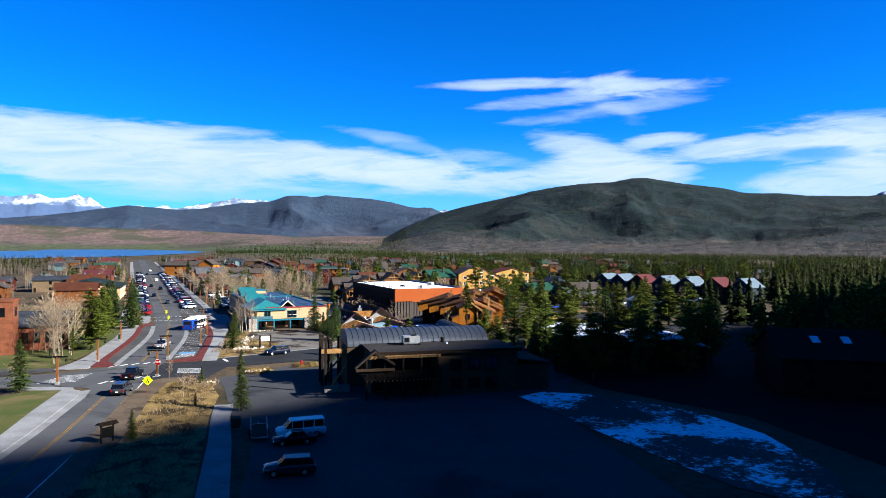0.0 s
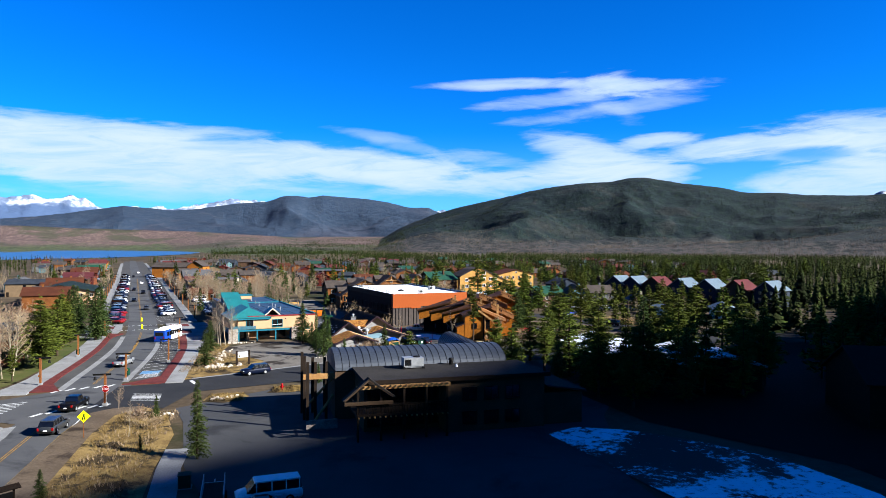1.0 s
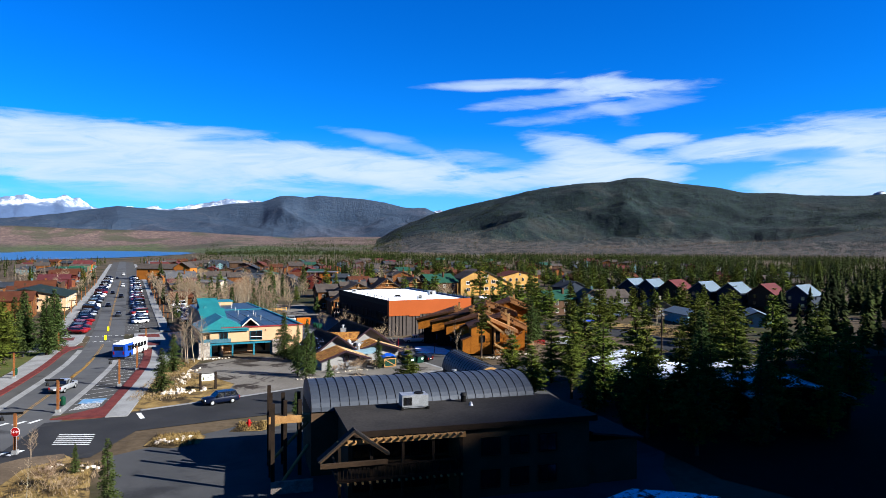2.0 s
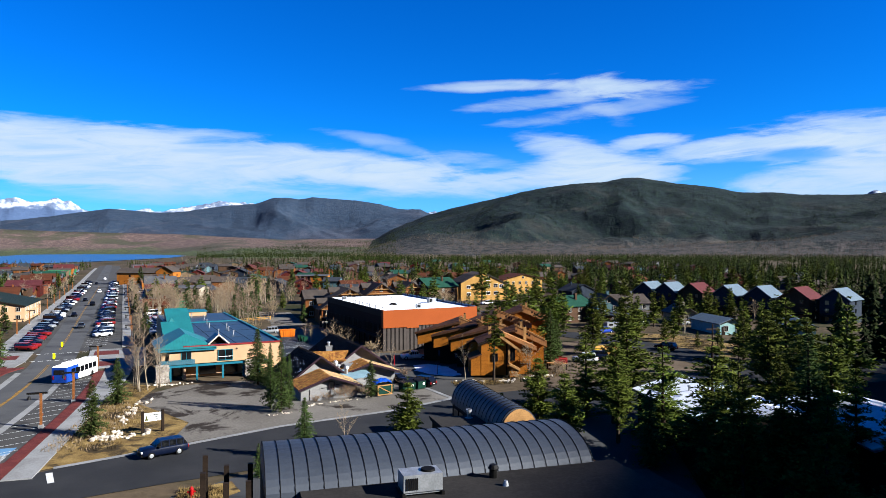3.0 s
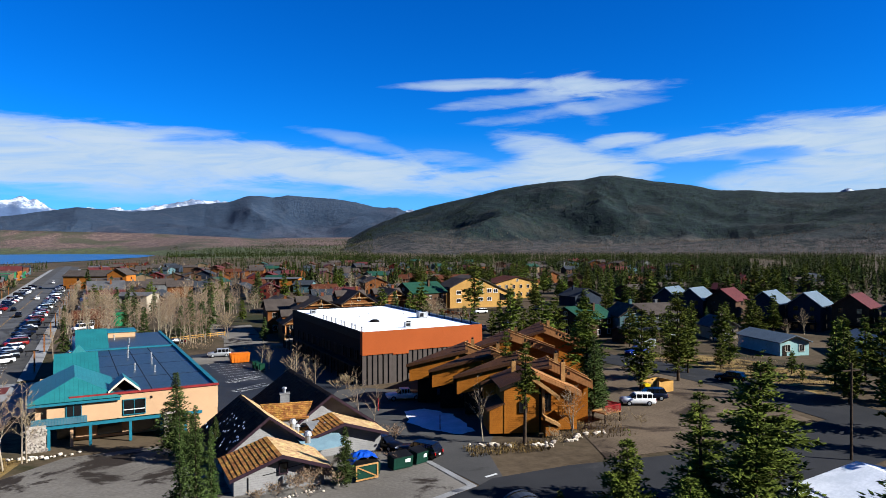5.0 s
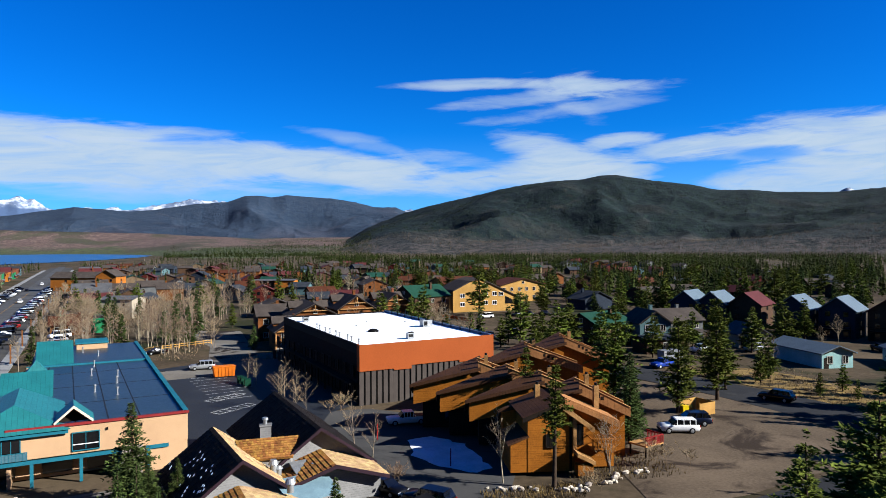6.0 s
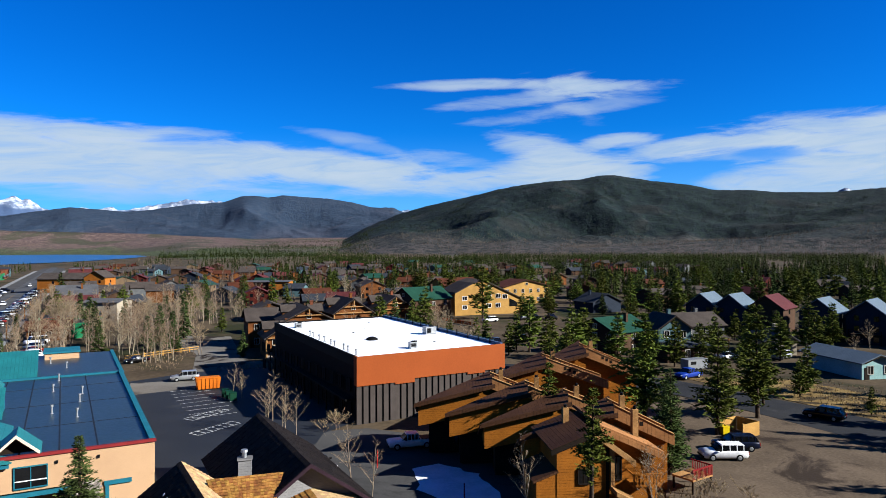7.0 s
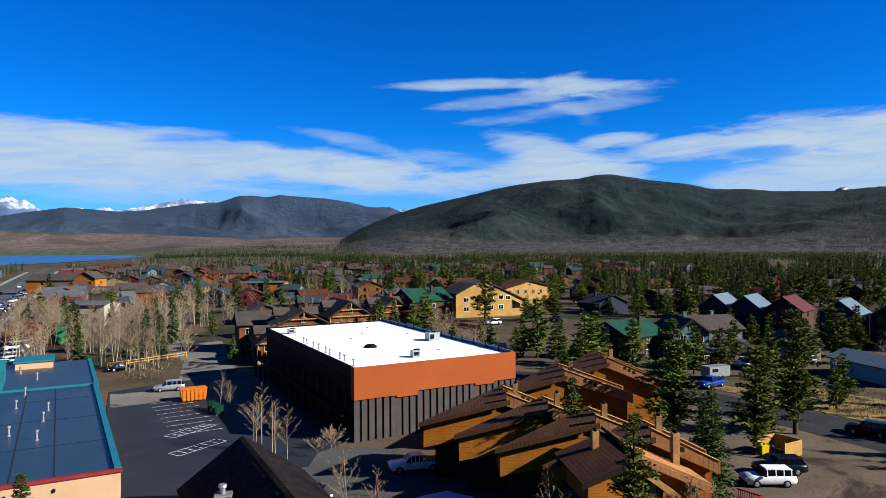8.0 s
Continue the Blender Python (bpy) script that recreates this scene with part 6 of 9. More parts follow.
trees("spruce", [(-12.6, 78.0, 1.9), (-17, 62, 3.4), (-8, 286, 10), (-4.5, 281, 9), (-9.8, 279, 8), (-3.0, 274, 6.5), (61.5, 173, 8.5), (25.2, 251.5, 6.0), (12.5, 262, 6), (46, 107, 8), (48.5, 101, 6)])
trees("pine", [(64.4, 182.7, 15.0), (71.7, 178.1, 13.2), (82.1, 183.9, 15.5), (48.3, 128.0, 11.5, 1.2), (54.8, 129.2, 13.5, 1.25), (49.6, 110.5, 12.0, 1.3), (51.2, 103.5, 13.0, 1.3), (69.5, 119.5, 13.5, 1.35), (73.0, 117.0, 13.0, 1.35), (76.0, 121.0, 13.5, 1.3), (50.5, 124.5, 10.5, 1.2), (69.0, 108.5, 13, 1.25), (47, 116, 9, 1.25), (-42.0, 134, 11.5, 1.35), (-44.5, 141, 12, 1.3), (-44.5, 150, 11.5, 1.2), (-47, 160, 12, 1.2), (-48.5, 166, 12), (-42, 122, 6), (99, 166, 12), (103, 172, 11), (96, 162, 10)])
trees("pine", [(108, 168, 12), (113, 176, 11), (104, 160, 13), (90, 148, 12), (118, 186, 10), (88, 190, 9), (97, 193, 6), (94, 222, 9), (101, 224, 8), (110, 222, 10), (118, 222, 9), (128, 224, 10), (134, 232, 11), (144, 236, 10), (75, 240, 8), (68, 244, 7), (62, 248, 8), (72, 250, 9), (57, 252, 7), (66, 254, 8)])
trees("pine", [(101, 196, 7.5), (66.5, 211, 10), (72.5, 222, 12), (61, 205, 9), (98, 181, 4.0), (102, 178, 3.2), (105, 184, 4.4), (84, 226, 10), (80, 233, 11), (84.5, 315, 17), (97, 312, 8), (101, 314, 7), (108, 316, 9)])
trees("pine", [(61, 91, 12.5), (65, 94, 13.5), (69.5, 91, 12), (75, 94, 13), (63.5, 99, 11), (79, 99, 13), (81.5, 106, 12), (57, 96, 11)])
trees("bushy", [(22.9, 119.5, 7.4), (41.3, 127.2, 8.4), (42.2, 120.2, 7.6), (37.8, 132, 3.0)])
trees("tall", [(43.4, 155.2, 12.2), (46.8, 172.5, 11.5), (94.5, 134.5, 14)])
trees("aspen", [(15.9, 117.8, 6.0), (-12.8, 160.2, 10.8, 1.15), (-14.6, 161.8, 11.2, 1.1), (-11.8, 163.0, 9.4), (-13.8, 159.2, 9.8), (17.6, 198.2, 7.2), (19.9, 196.0, 6.6), (18.6, 200.8, 7.4), (21.5, 193.5, 6.2), (26.0, 171.5, 7.5), (39.2, 158.2, 8.0), (50.4, 157.4, 7.6), (51.6, 159.4, 7.0), (12.4, 222.0, 5.5), (14.0, 219.5, 5.0), (56.2, 131.2, 8.2), (54.0, 127, 7.2), (-20.0, 98.6, 4.0), (-15.2, 84, 4.2), (90.5, 203, 6)])
trees("aspen", [(-43.5, 127, 13), (-45.2, 129.5, 14), (-46.5, 126.5, 13), (-44.5, 124.5, 11.5), (-48, 131, 13.5), (-50, 136, 13), (110, 206, 6.5), (-16.2, 166, 7), (27.5, 168.5, 6)])
trees("clump", [(-4, 262, 9), (2, 268, 8), (-54, 150, 11), (-51, 156, 11.5), (-57, 145, 10.5), (-49.5, 146, 10), (-60, 158, 11), (-47.2, 126, 9.5), (-50.5, 131, 9), (-55, 162, 10), (-62, 150, 9), (-44, 117, 6), (-46.5, 95, 5.5), (-42, 97, 4.5)])

# the grove in the shade of the ridge, and trees between the houses
rng = random.Random(21)
for i in range(170):
    x, y = rng.uniform(46, 150), rng.uniform(28, 142)
    if 46 < x < 70 and 98 < y < 130 or y > 100 + (x - 46) * 0.35 and x < 118 or 56 < x < 112 and 106 < y < 142 or (x < 56 and y < 84) or (38 < x < 62 and 30 < y < 78) or (60 < x < 92 and 62 < y < 96) or (x < 92 and y < 62):
        continue
    plant(rng.choice(("pine", "pine", "spruce", "tall")), x, y, rng.uniform(9, 15))
BLOCKED = [(-20, 160, 20, 250), (20, 190, 60, 255), (34, 140, 66, 210), (0, 240, 22, 305), (70, 150, 98, 235), (104, 190, 122, 215), (50, 215, 80, 245), (60, 255, 126, 318), (98, 196, 150, 226), (-6, 240, 4, 300)]


def blocked(x, y, extra=()):
    mx, _ = main_off(min(max(y, -50), 1000), 0)
    if -19 < x - mx < 22 and y > 60:
        return True
    return any(a < x < c and b < y < d for a, b, c, d in (*BLOCKED, *extra))

# ---- the town behind: houses, streets, shops ----
WALLS = {
    "slate": material("slate_blue_siding", (0.052, 0.068, 0.095), (0.042, 0.055, 0.078), 0.85, 0.4, 6.0, 0.3, lines=("Z", 0.25, 0.6)),
    "tan": material("tan_siding", (0.22, 0.155, 0.095), (0.18, 0.127, 0.078), 0.85, 0.4, 6.0, 0.3, lines=("Z", 0.25, 0.5)),
    "brown": material("brown_siding", (0.13, 0.075, 0.045), (0.10, 0.058, 0.036), 0.85, 0.4, 6.0, 0.3, lines=("Z", 0.25, 0.6)),
    "grey": material("pale_grey_siding", (0.17, 0.175, 0.175), (0.14, 0.145, 0.145), 0.85, 0.4, 6.0, 0.3, lines=("Z", 0.25, 0.5)),
    "orange": material("orange_stucco", (0.42, 0.16, 0.03), (0.34, 0.125, 0.025), 0.85, 0.4, 6.0, 0.2),
    "red": material("barn_red_siding", (0.14, 0.028, 0.020), (0.11, 0.022, 0.016), 0.85, 0.4, 6.0, 0.3, lines=("Z", 0.25, 0.5)),
    "cream": material("cream_siding", (0.36, 0.31, 0.235), (0.30, 0.26, 0.20), 0.85, 0.4, 6.0, 0.2, lines=("Z", 0.25, 0.4)),
    "mint": material("mint_siding", (0.27, 0.41, 0.40), (0.22, 0.35, 0.34), 0.85, 0.4, 6.0, 0.2, lines=("Z", 0.2, 0.4)),
    "teal": material("teal_grey_siding", (0.12, 0.20, 0.21), (0.10, 0.165, 0.175), 0.85, 0.4, 6.0, 0.3, lines=("Z", 0.22, 0.5)),
    "log": M["log"], "yellow": M["yellow_wall"], "brick": M["brick"],
}
M["cream_frame"] = material("cream_window_frame", (0.46, 0.43, 0.38), (0.36, 0.34, 0.30), 0.7)
ROOFS = {
    "slate": material("slate_grey_roof", (0.070, 0.080, 0.095), (0.050, 0.058, 0.070), 0.8, 0.4, 5.0, 0.3),
    "blue": material("pale_blue_metal_roof", (0.15, 0.195, 0.235), (0.125, 0.165, 0.20), 0.6, 0.4, 5.0, 0.3, lines=("Y", 0.5, 0.4)),
    "maroon": material("maroon_roof", (0.17, 0.05, 0.05), (0.13, 0.04, 0.04), 0.7, 0.4, 5.0, 0.3, lines=("Y", 0.5, 0.4)),
    "green": material("green_metal_roof", (0.030, 0.105, 0.070), (0.024, 0.085, 0.056), 0.6, 0.4, 5.0, 0.3, lines=("Y", 0.5, 0.4)),
    "brown": M["brown_roof"],
    "rust": material("rust_roof", (0.15, 0.055, 0.028), (0.115, 0.042, 0.022), 0.7, 0.4, 5.0, 0.3),
    "grey": material("light_grey_roof", (0.14, 0.14, 0.145), (0.105, 0.105, 0.11), 0.8, 0.4, 5.0, 0.3),
}


def house(name, label, x, y, w, d, h, rise, turn, wall, roof, ridge="y", storeys=2, group="", porch=False, chimney=True, base=None, over=0.6, category="house", far=False):
    pane = far_window if far else lambda p, a, b, c, t=0: window_unit(p, a, b, c, t, M["cream_frame"])
    e = thing(name, label, category, x, y, base, turn, group)
    part("wall", gable_walls(Shape(), -w / 2, w / 2, -d / 2, d / 2, -0.4, h, rise, ridge), wall, e)
    part("roof", gable_roof(Shape(), -w / 2, w / 2, -d / 2, d / 2, h, rise, over, 0.2, ridge), roof, e)
    per = h / storeys
    n = 2 if far else max(2, int(w / 3.2))
    m = 1 if far else max(2, int(d / 4))
    for s in range(storeys):
        for i in range(n):
            pane(e, 1.1, min(1.35, per * 0.5), (-w / 2 + (i + 0.5) * w / n, -d / 2 - 0.01, s * per + per * 0.32))
        for i in range(m):
            pane(e, 1.1, min(1.3, per * 0.5), (w / 2 + 0.01, -d / 2 + (i + 0.5) * d / m, s * per + per * 0.32), 90)
    if ridge == "y" and rise > 2 and not far:
        pane(e, 0.9, 0.9, (0, -d / 2 - 0.01, h + rise * 0.22))
    part("door", Shape().box(-w / 2 + 0.5, -w / 2 + 1.5, -d / 2 - 0.06, -d / 2, -0.1, 2.05), M["dark_wood"], e)
    part("bargeboard", gable_roof(Shape(), -w / 2, w / 2, -d / 2 - over - 0.06, -d / 2 - over, h - 0.16, rise, 0.02 if ridge == "y" else 0.0, 0.2, ridge), M["dark_wood"], e) if ridge == "y" and not far else None
    if chimney:
        part("chimney", Shape().box(w * 0.18, w * 0.18 + 0.7, d * 0.1, d * 0.1 + 0.7, h, h + rise + 0.8).box(w * 0.18 - 0.06, w * 0.18 + 0.76, d * 0.1 - 0.06, d * 0.1 + 0.76, h + rise + 0.8, h + rise + 0.95), M["brick"] if chimney == "brick" else wall, e)
    if porch:
        part("porch_roof", Shape().slab([(-w / 2, -d / 2 - 2, 2.5), (w / 2, -d / 2 - 2, 2.5), (w / 2, -d / 2, 2.95), (-w / 2, -d / 2, 2.95)], 0.15), roof, e)
        for i in range(4):
            xx = -w / 2 + 0.1 + i * (w - 0.35) / 3
            part("porch_post", Shape().box(xx, xx + 0.16, -d / 2 - 1.9, -d / 2 - 1.74, -0.2, 2.45), M["tan_wood"], e)
    return e


# row of slate-blue houses on the rise, gables to the street
ROW = [(136.0, 271.5, "slate", "blue", 8.0), (141.0, 266.0, "slate", "blue", 8.0), (147.2, 259.6, "brown", "maroon", 8.6), (151.6, 246.8, "slate", "blue", 8.2), (158.4, 239.2, "slate", "blue", 8.2), (165.0, 230.5, "brown", "maroon", 8.6), (172.0, 222.0, "slate", "blue", 8.2)]
for i, (x, y, wl, rf, w) in enumerate(ROW):
    e = house("row_house", f"narrow {'slate-blue' if wl == 'slate' else 'dark brown'} gabled house with a {'pale blue' if rf == 'blue' else 'maroon'} metal roof", x, y, w, 10.5, 7.3, 3.1, -54 - i, WALLS[wl], ROOFS[rf], "y", 3, "row of gabled houses", chimney=False, base=-0.2, far=True)
    deck = part("balcony", Shape().box(-w * 0.42, w * 0.42, -6.9, -5.25, 2.5, 2.66), M["dark_wood"], e, "dark timber balcony")
    part("railing", Shape().box(-w * 0.42, w * 0.42, -6.9, -6.84, 3.5, 3.6).box(-w * 0.42, w * 0.42, -6.88, -6.85, 3.05, 3.12), M["dark_wood"], deck)
    for xx in (-w * 0.42, w * 0.42 - 0.16):
        part("balcony_post", Shape().box(xx, xx + 0.16, -6.88, -6.72, -0.3, 3.5), M["dark_wood"], deck)
house("bungalow", "long mint-green bungalow with a pale blue metal roof", 121.4, 209.0, 6.8, 14.5, 2.9, 1.25, -3, WALLS["mint"], ROOFS["blue"], "y", 1, chimney=False)
house("bungalow", "low bungalow with a pale blue metal roof", 137.5, 199.5, 7.5, 14, 2.8, 1.6, -28, WALLS["mint"], ROOFS["blue"], "y", 1, chimney=False)
house("cottage", "teal-grey cottage with white window trim", 103.0, 240, 7.5, 10, 5.6, 2.6, -6, WALLS["teal"], ROOFS["brown"], "y", 2)
house("cottage", "grey cottage with a brown roof", 113.5, 246, 11, 10, 5.2, 2.4, 0, WALLS["grey"], ROOFS["brown"], "x", 2, porch=True)
house("shed_house", "low dark brown outbuilding with white windows", 99.5, 229, 10, 5, 3.0, 0.7, 8, WALLS["brown"], ROOFS["slate"], "x", 1, chimney=False)
house("green_roofed_house", "dark brown house with a green metal roof", 92.0, 243, 11, 12, 5.0, 2.6, -66, WALLS["brown"], ROOFS["green"], "y", 2)
house("green_roofed_house", "dark log house with a green metal roof", 66.5, 324, 12, 15, 6.6, 3.4, -64, WALLS["brown"], ROOFS["green"], "y", 2)
house("white_cottage", "small white cottage among pines", 124, 232, 7, 8, 3.2, 2.0, -10, WALLS["cream"], ROOFS["grey"], "y", 1)
house("log_cabin", "small brown log cabin with a rust roof", -38.5, 307, 10, 7, 3.0, 2.0, 14, WALLS["log"], ROOFS["rust"], "x", 1, chimney="brick")
# ochre apartment house of three storeys
e = thing("apartment_house", "ochre three-storey apartment house with a long asymmetric gable", "house", 78.5, 327, -0.5, 8)
front = [(0, 0), (26, 0), (26, 5.2), (10.5, 12.2), (6.6, 11.2), (0, 8.0)]
part("wall", Shape().hexa([(x, 0, z) for x, z in front], [(x, 13, z) for x, z in front]), WALLS["yellow"], e)
for k in range(2, 5):
    (xa, za), (xb, zb) = front[k], front[k + 1]
    part("roof", Shape().slab([(xb, -0.5, zb + 0.3), (xa, -0.5, za + 0.3), (xa, 13.4, za + 0.3), (xb, 13.4, zb + 0.3)], 0.28), ROOFS["brown"], e)
part("wing_wall", Shape().box(-3.2, 0, 0.8, 13, 0, 6.2), WALLS["yellow"], e)
part("wing_roof", Shape().slab([(-4.2, 0.4, 6.0), (0, 0.4, 8.1), (0, 13.4, 8.1), (-4.2, 13.4, 6.0)], 0.25), ROOFS["brown"], e)
for x, z in ((12.6, 9.0), (12.6, 6.1), (12.6, 2.9), (16.2, 6.1), (16.2, 2.9), (3.6, 5.6), (3.6, 2.6), (18.8, 5.9)):
    window_unit(e, 1.7, 1.3, (x, -0.02, z), 0, M["white"])
part("recess", Shape().add([(20.5, -0.05, 3.0), (23.5, -0.05, 3.0), (23.5, -0.05, 4.4), (20.5, -0.05, 5.8)], [(0, 1, 2, 3)]), M["glass"], e, "dark slanting balcony opening")
house("apartment_house", "ochre apartment house with sloping roofs", 118, 372, 22, 12, 7.0, 2.6, 12, WALLS["yellow"], ROOFS["rust"], "y", 2, chimney=False)
house("apartment_house", "ochre apartment house with sloping roofs", 96, 392, 18, 12, 7.0, 2.6, 18, WALLS["yellow"], ROOFS["rust"], "x", 2, chimney=False)
# log lodge of several gables
for i, (x, y, w, d, h, r, t, rg) in enumerate([(20.5, 264, 7.5, 11, 4.8, 2.4, 8, "y"), (26, 274, 12, 16, 7.4, 3.0, 8, "y"), (37.0, 282, 10, 14, 8.2, 3.3, 12, "y"), (48.5, 286, 10, 12, 8.4, 3.2, 14, "y"), (16.5, 282, 8, 10, 6.8, 2.4, 8, "x")]):
    e = house("log_lodge", "stained log lodge with weathered brown gables", x, y, w, d, h, r, t, WALLS["log"], ROOFS["brown"], rg, 2, "log lodges", chimney="brick" if i % 2 else True, base=-1.2)
    if rg == "y":
        f = -d / 2 - 0.62
        part("gable_truss", Shape().box(-w * 0.28, w * 0.28, f, f + 0.18, h + r * 0.42, h + r * 0.42 + 0.22).box(-0.12, 0.12, f, f + 0.18, h + r * 0.45, h + r - 0.1).box(-w * 0.46, w * 0.46, f + 0.02, f + 0.16, h - 0.1, h + 0.12), M["tan_wood"], e, "tan timber truss in the gable")
        deck = part("balcony", Shape().box(-w * 0.36, w * 0.36, -d / 2 - 1.5, -d / 2, h * 0.5, h * 0.5 + 0.16), M["dark_wood"], e)
        rail = Shape().box(-w * 0.36, w * 0.36, -d / 2 - 1.5, -d / 2 - 1.42, h * 0.5 + 1.0, h * 0.5 + 1.1)
        for k in range(int(w * 2)):
            rail.box(-w * 0.36 + k * 0.36, -w * 0.36 + k * 0.36 + 0.07, -d / 2 - 1.48, -d / 2 - 1.43, h * 0.5 + 0.16, h * 0.5 + 1.0)
        part("railing", rail, M["tan_wood"], deck)
        for k in (-1, 1):
            part("corner_log", Shape().tube((k * w * 0.5, -d / 2 - 0.05, -0.4), (k * w * 0.5, -d / 2 - 0.05, h), 0.22, n=8), M["tan_wood"], e)
            part("dormer", gable_walls(Shape(), -1.6, 1.6, -1.5, 1.5, 0, 0.9, 1.3, "y"), WALLS["log"], e).matrix_local = pose(k * w * 0.27, d * 0.12, h + r * 0.28, 0, 0, 90 * k)
            part("dormer_roof", gable_roof(Shape(), -1.6, 1.6, -1.5, 1.5, 0.9, 1.3, 0.4, 0.14, "y"), ROOFS["brown"], e).matrix_local = pose(k * w * 0.27, d * 0.12, h + r * 0.28, 0, 0, 90 * k)
        part("stone_base", Shape().box(-w / 2 - 0.12, w / 2 + 0.12, -d / 2 - 0.12, -d / 2 - 0.01, -0.4, 1.0), M["stone"], e, "grey stone base course")
# brick church with a square tower, and the tan hall beyond it
c = thing("brick_church", "red brick church with a square bell tower", "church", -60, 128, 0, 10)
part("tower", Shape().box(0, 5, 0, 5, 0, 10.6).box(-0.15, 5.15, -0.15, 5.15, 10.6, 11.0), WALLS["brick"], c, "square brick tower")
part("tower_opening", Shape().box(1.4, 3.6, -0.06, 0.02, 7.6, 9.4).box(4.98, 5.06, 1.4, 3.6, 7.6, 9.4), M["glass"], c)
part("nave", gable_walls(Shape(), -8, 14, 6, 16, 0, 5.0, 2.6, "x"), WALLS["brick"], c)
part("nave_roof", gable_roof(Shape(), -8, 14, 6, 16, 5.0, 2.6, 0.5, 0.2, "x"), ROOFS["slate"], c, "slate-blue roof")
for i in range(4):
    window_unit(c, 1.0, 2.0, (6 + i * 2.2, 5.98, 1.6), 0, M["dark_wood"])
b = house("tan_hall", "tan stucco hall with a wide dark green gable roof", -89.6, 297.8, 25, 30, 5.0, 2.8, 10, M["tan_stucco"], material("dark_green_roof", (0.035, 0.055, 0.045), (0.028, 0.043, 0.036), 0.7), "y", 2, chimney=False)

house("grey_roofed_hall", "long tan hall with a shallow slate-grey roof", -112, 344, 30, 18, 5.6, 1.6, 10, WALLS["tan"], ROOFS["slate"], "x", 2, chimney=False, far=True)
for x, y, w, d, t, wl, rf in ((-104, 226, 13, 10, 14, "brown", "slate"), (-121, 262, 14, 11, 8, "grey", "green"), (-128, 300, 12, 10, 100, "log", "brown"), (-136, 312, 13, 10, 12, "tan", "maroon"), (-146, 345, 15, 11, 10, "red", "slate"), (-134, 372, 14, 10, 95, "teal", "grey"), (-92, 196, 12, 9, 12, "tan", "brown")):
    house("town_house", f"gabled {wl} house with a {rf} roof west of the main street", x, y, w, d, 4.6, 2.2, t, WALLS[wl], ROOFS[rf], "x", 2, "houses of the town", far=True)
    for k in range(3):
        plant(("aspen", "spruce", "clump")[k], x + 11 - 7 * k, y - 10 - 2 * k, 7.5 + k)

# shops along the main street
rng = random.Random(33)
y, styles = 226.0, [("orange", "Flat"), ("red", "gable"), ("tan", "Flat"), ("log", "gable"), ("teal", "gable"), ("brick", "Flat"), ("brown", "Flat"), ("log", "gable"), ("brown", "gable"), ("green", "Flat")]
M["green_front"] = material("bright_green_siding", (0.03, 0.25, 0.11), (0.025, 0.2, 0.09), 0.8)
for side in (-1, 1):
    y = 262.0 if side < 0 else 300.0
    while y < 760:
        w = rng.uniform(12, 24)
        wl, kind = rng.choice(styles)
        if side > 0 and 476 < y < 545:
            y += w
            continue
        wm = M["green_front"] if wl == "green" else WALLS[wl]
        x, yy = main_off(y + w / 2, side * 30.0)
        hgt = rng.uniform(3.6, 6.2)
        turn = 13.4 + (90 if side < 0 else -90)
        if kind == "Flat":
            s = thing("shop", f"flat-roofed shop of {wl if wl != 'brick' else 'red brick'} walls on the main street", "shop", x, yy, None, turn, "shops along the main street")
            part("wall", Shape().box(-w / 2, w / 2, -8, 8, -0.3, hgt), wm, s)
            part("roof", Shape().box(-w / 2 + 0.2, w / 2 - 0.2, -7.8, 7.8, hgt, hgt + 0.08), ROOFS["slate"], s)
            part("parapet", Shape().box(-w / 2 - 0.1, w / 2 + 0.1, -8.15, -7.8, hgt - 0.4, hgt + 0.9).box(-w / 2 - 0.1, -w / 2 + 0.2, -7.8, 8, hgt - 0.1, hgt + 0.35).box(w / 2 - 0.2, w / 2 + 0.1, -7.8, 8, hgt - 0.1, hgt + 0.35), wm, s)
            for i in range(int(w / 3)):
                far_window(s, 2.0, 1.7, (-w / 2 + 1.7 + i * 3.0, -8.02, 0.7))
            part("awning", Shape().slab([(-w / 2 + 0.5, -9.4, 2.6), (w / 2 - 0.5, -9.4, 2.6), (w / 2 - 0.5, -8.1, 3.1), (-w / 2 + 0.5, -8.1, 3.1)], 0.08), ROOFS[rng.choice(("green", "maroon", "blue", "rust"))], s)
        else:
            s = house("shop", f"gabled shop with {wl} walls on the main street", x, yy, w * 0.8, 14, hgt, rng.uniform(2, 3.4), turn, wm, ROOFS[rng.choice(list(ROOFS))], "y", 1 if hgt < 5 else 2, "shops along the main street", category="shop", far=True)
        y += w + rng.uniform(1, 7)

# particular buildings of the town centre
house("orange_hall", "long orange-stained timber building with a dark roof", -84, 517, 34, 14, 7.5, 3.0, -14, WALLS["orange"], ROOFS["brown"], "x", 2, chimney=False, far=True)
house("orange_hall", "orange-stained timber gable block", -70, 508, 11, 12, 8.5, 3.4, -14, WALLS["orange"], ROOFS["brown"], "y", 2, chimney=False, far=True)
house("cream_house", "cream stucco building with arched windows", -34, 354, 11, 12, 6.4, 0.9, -12, WALLS["cream"], ROOFS["grey"], "x", 2, chimney=False, far=True)
house("orange_shop", "orange stucco block with a pale flat roof", 24, 468, 10, 12, 6.6, 0.5, -12, WALLS["orange"], ROOFS["grey"], "x", 2, chimney=False, far=True)
house("orange_shop", "long dark block with a pale flat roof", 13, 473, 12, 12, 6.4, 0.5, -12, WALLS["brown"], ROOFS["grey"], "x", 2, chimney=False, far=True)

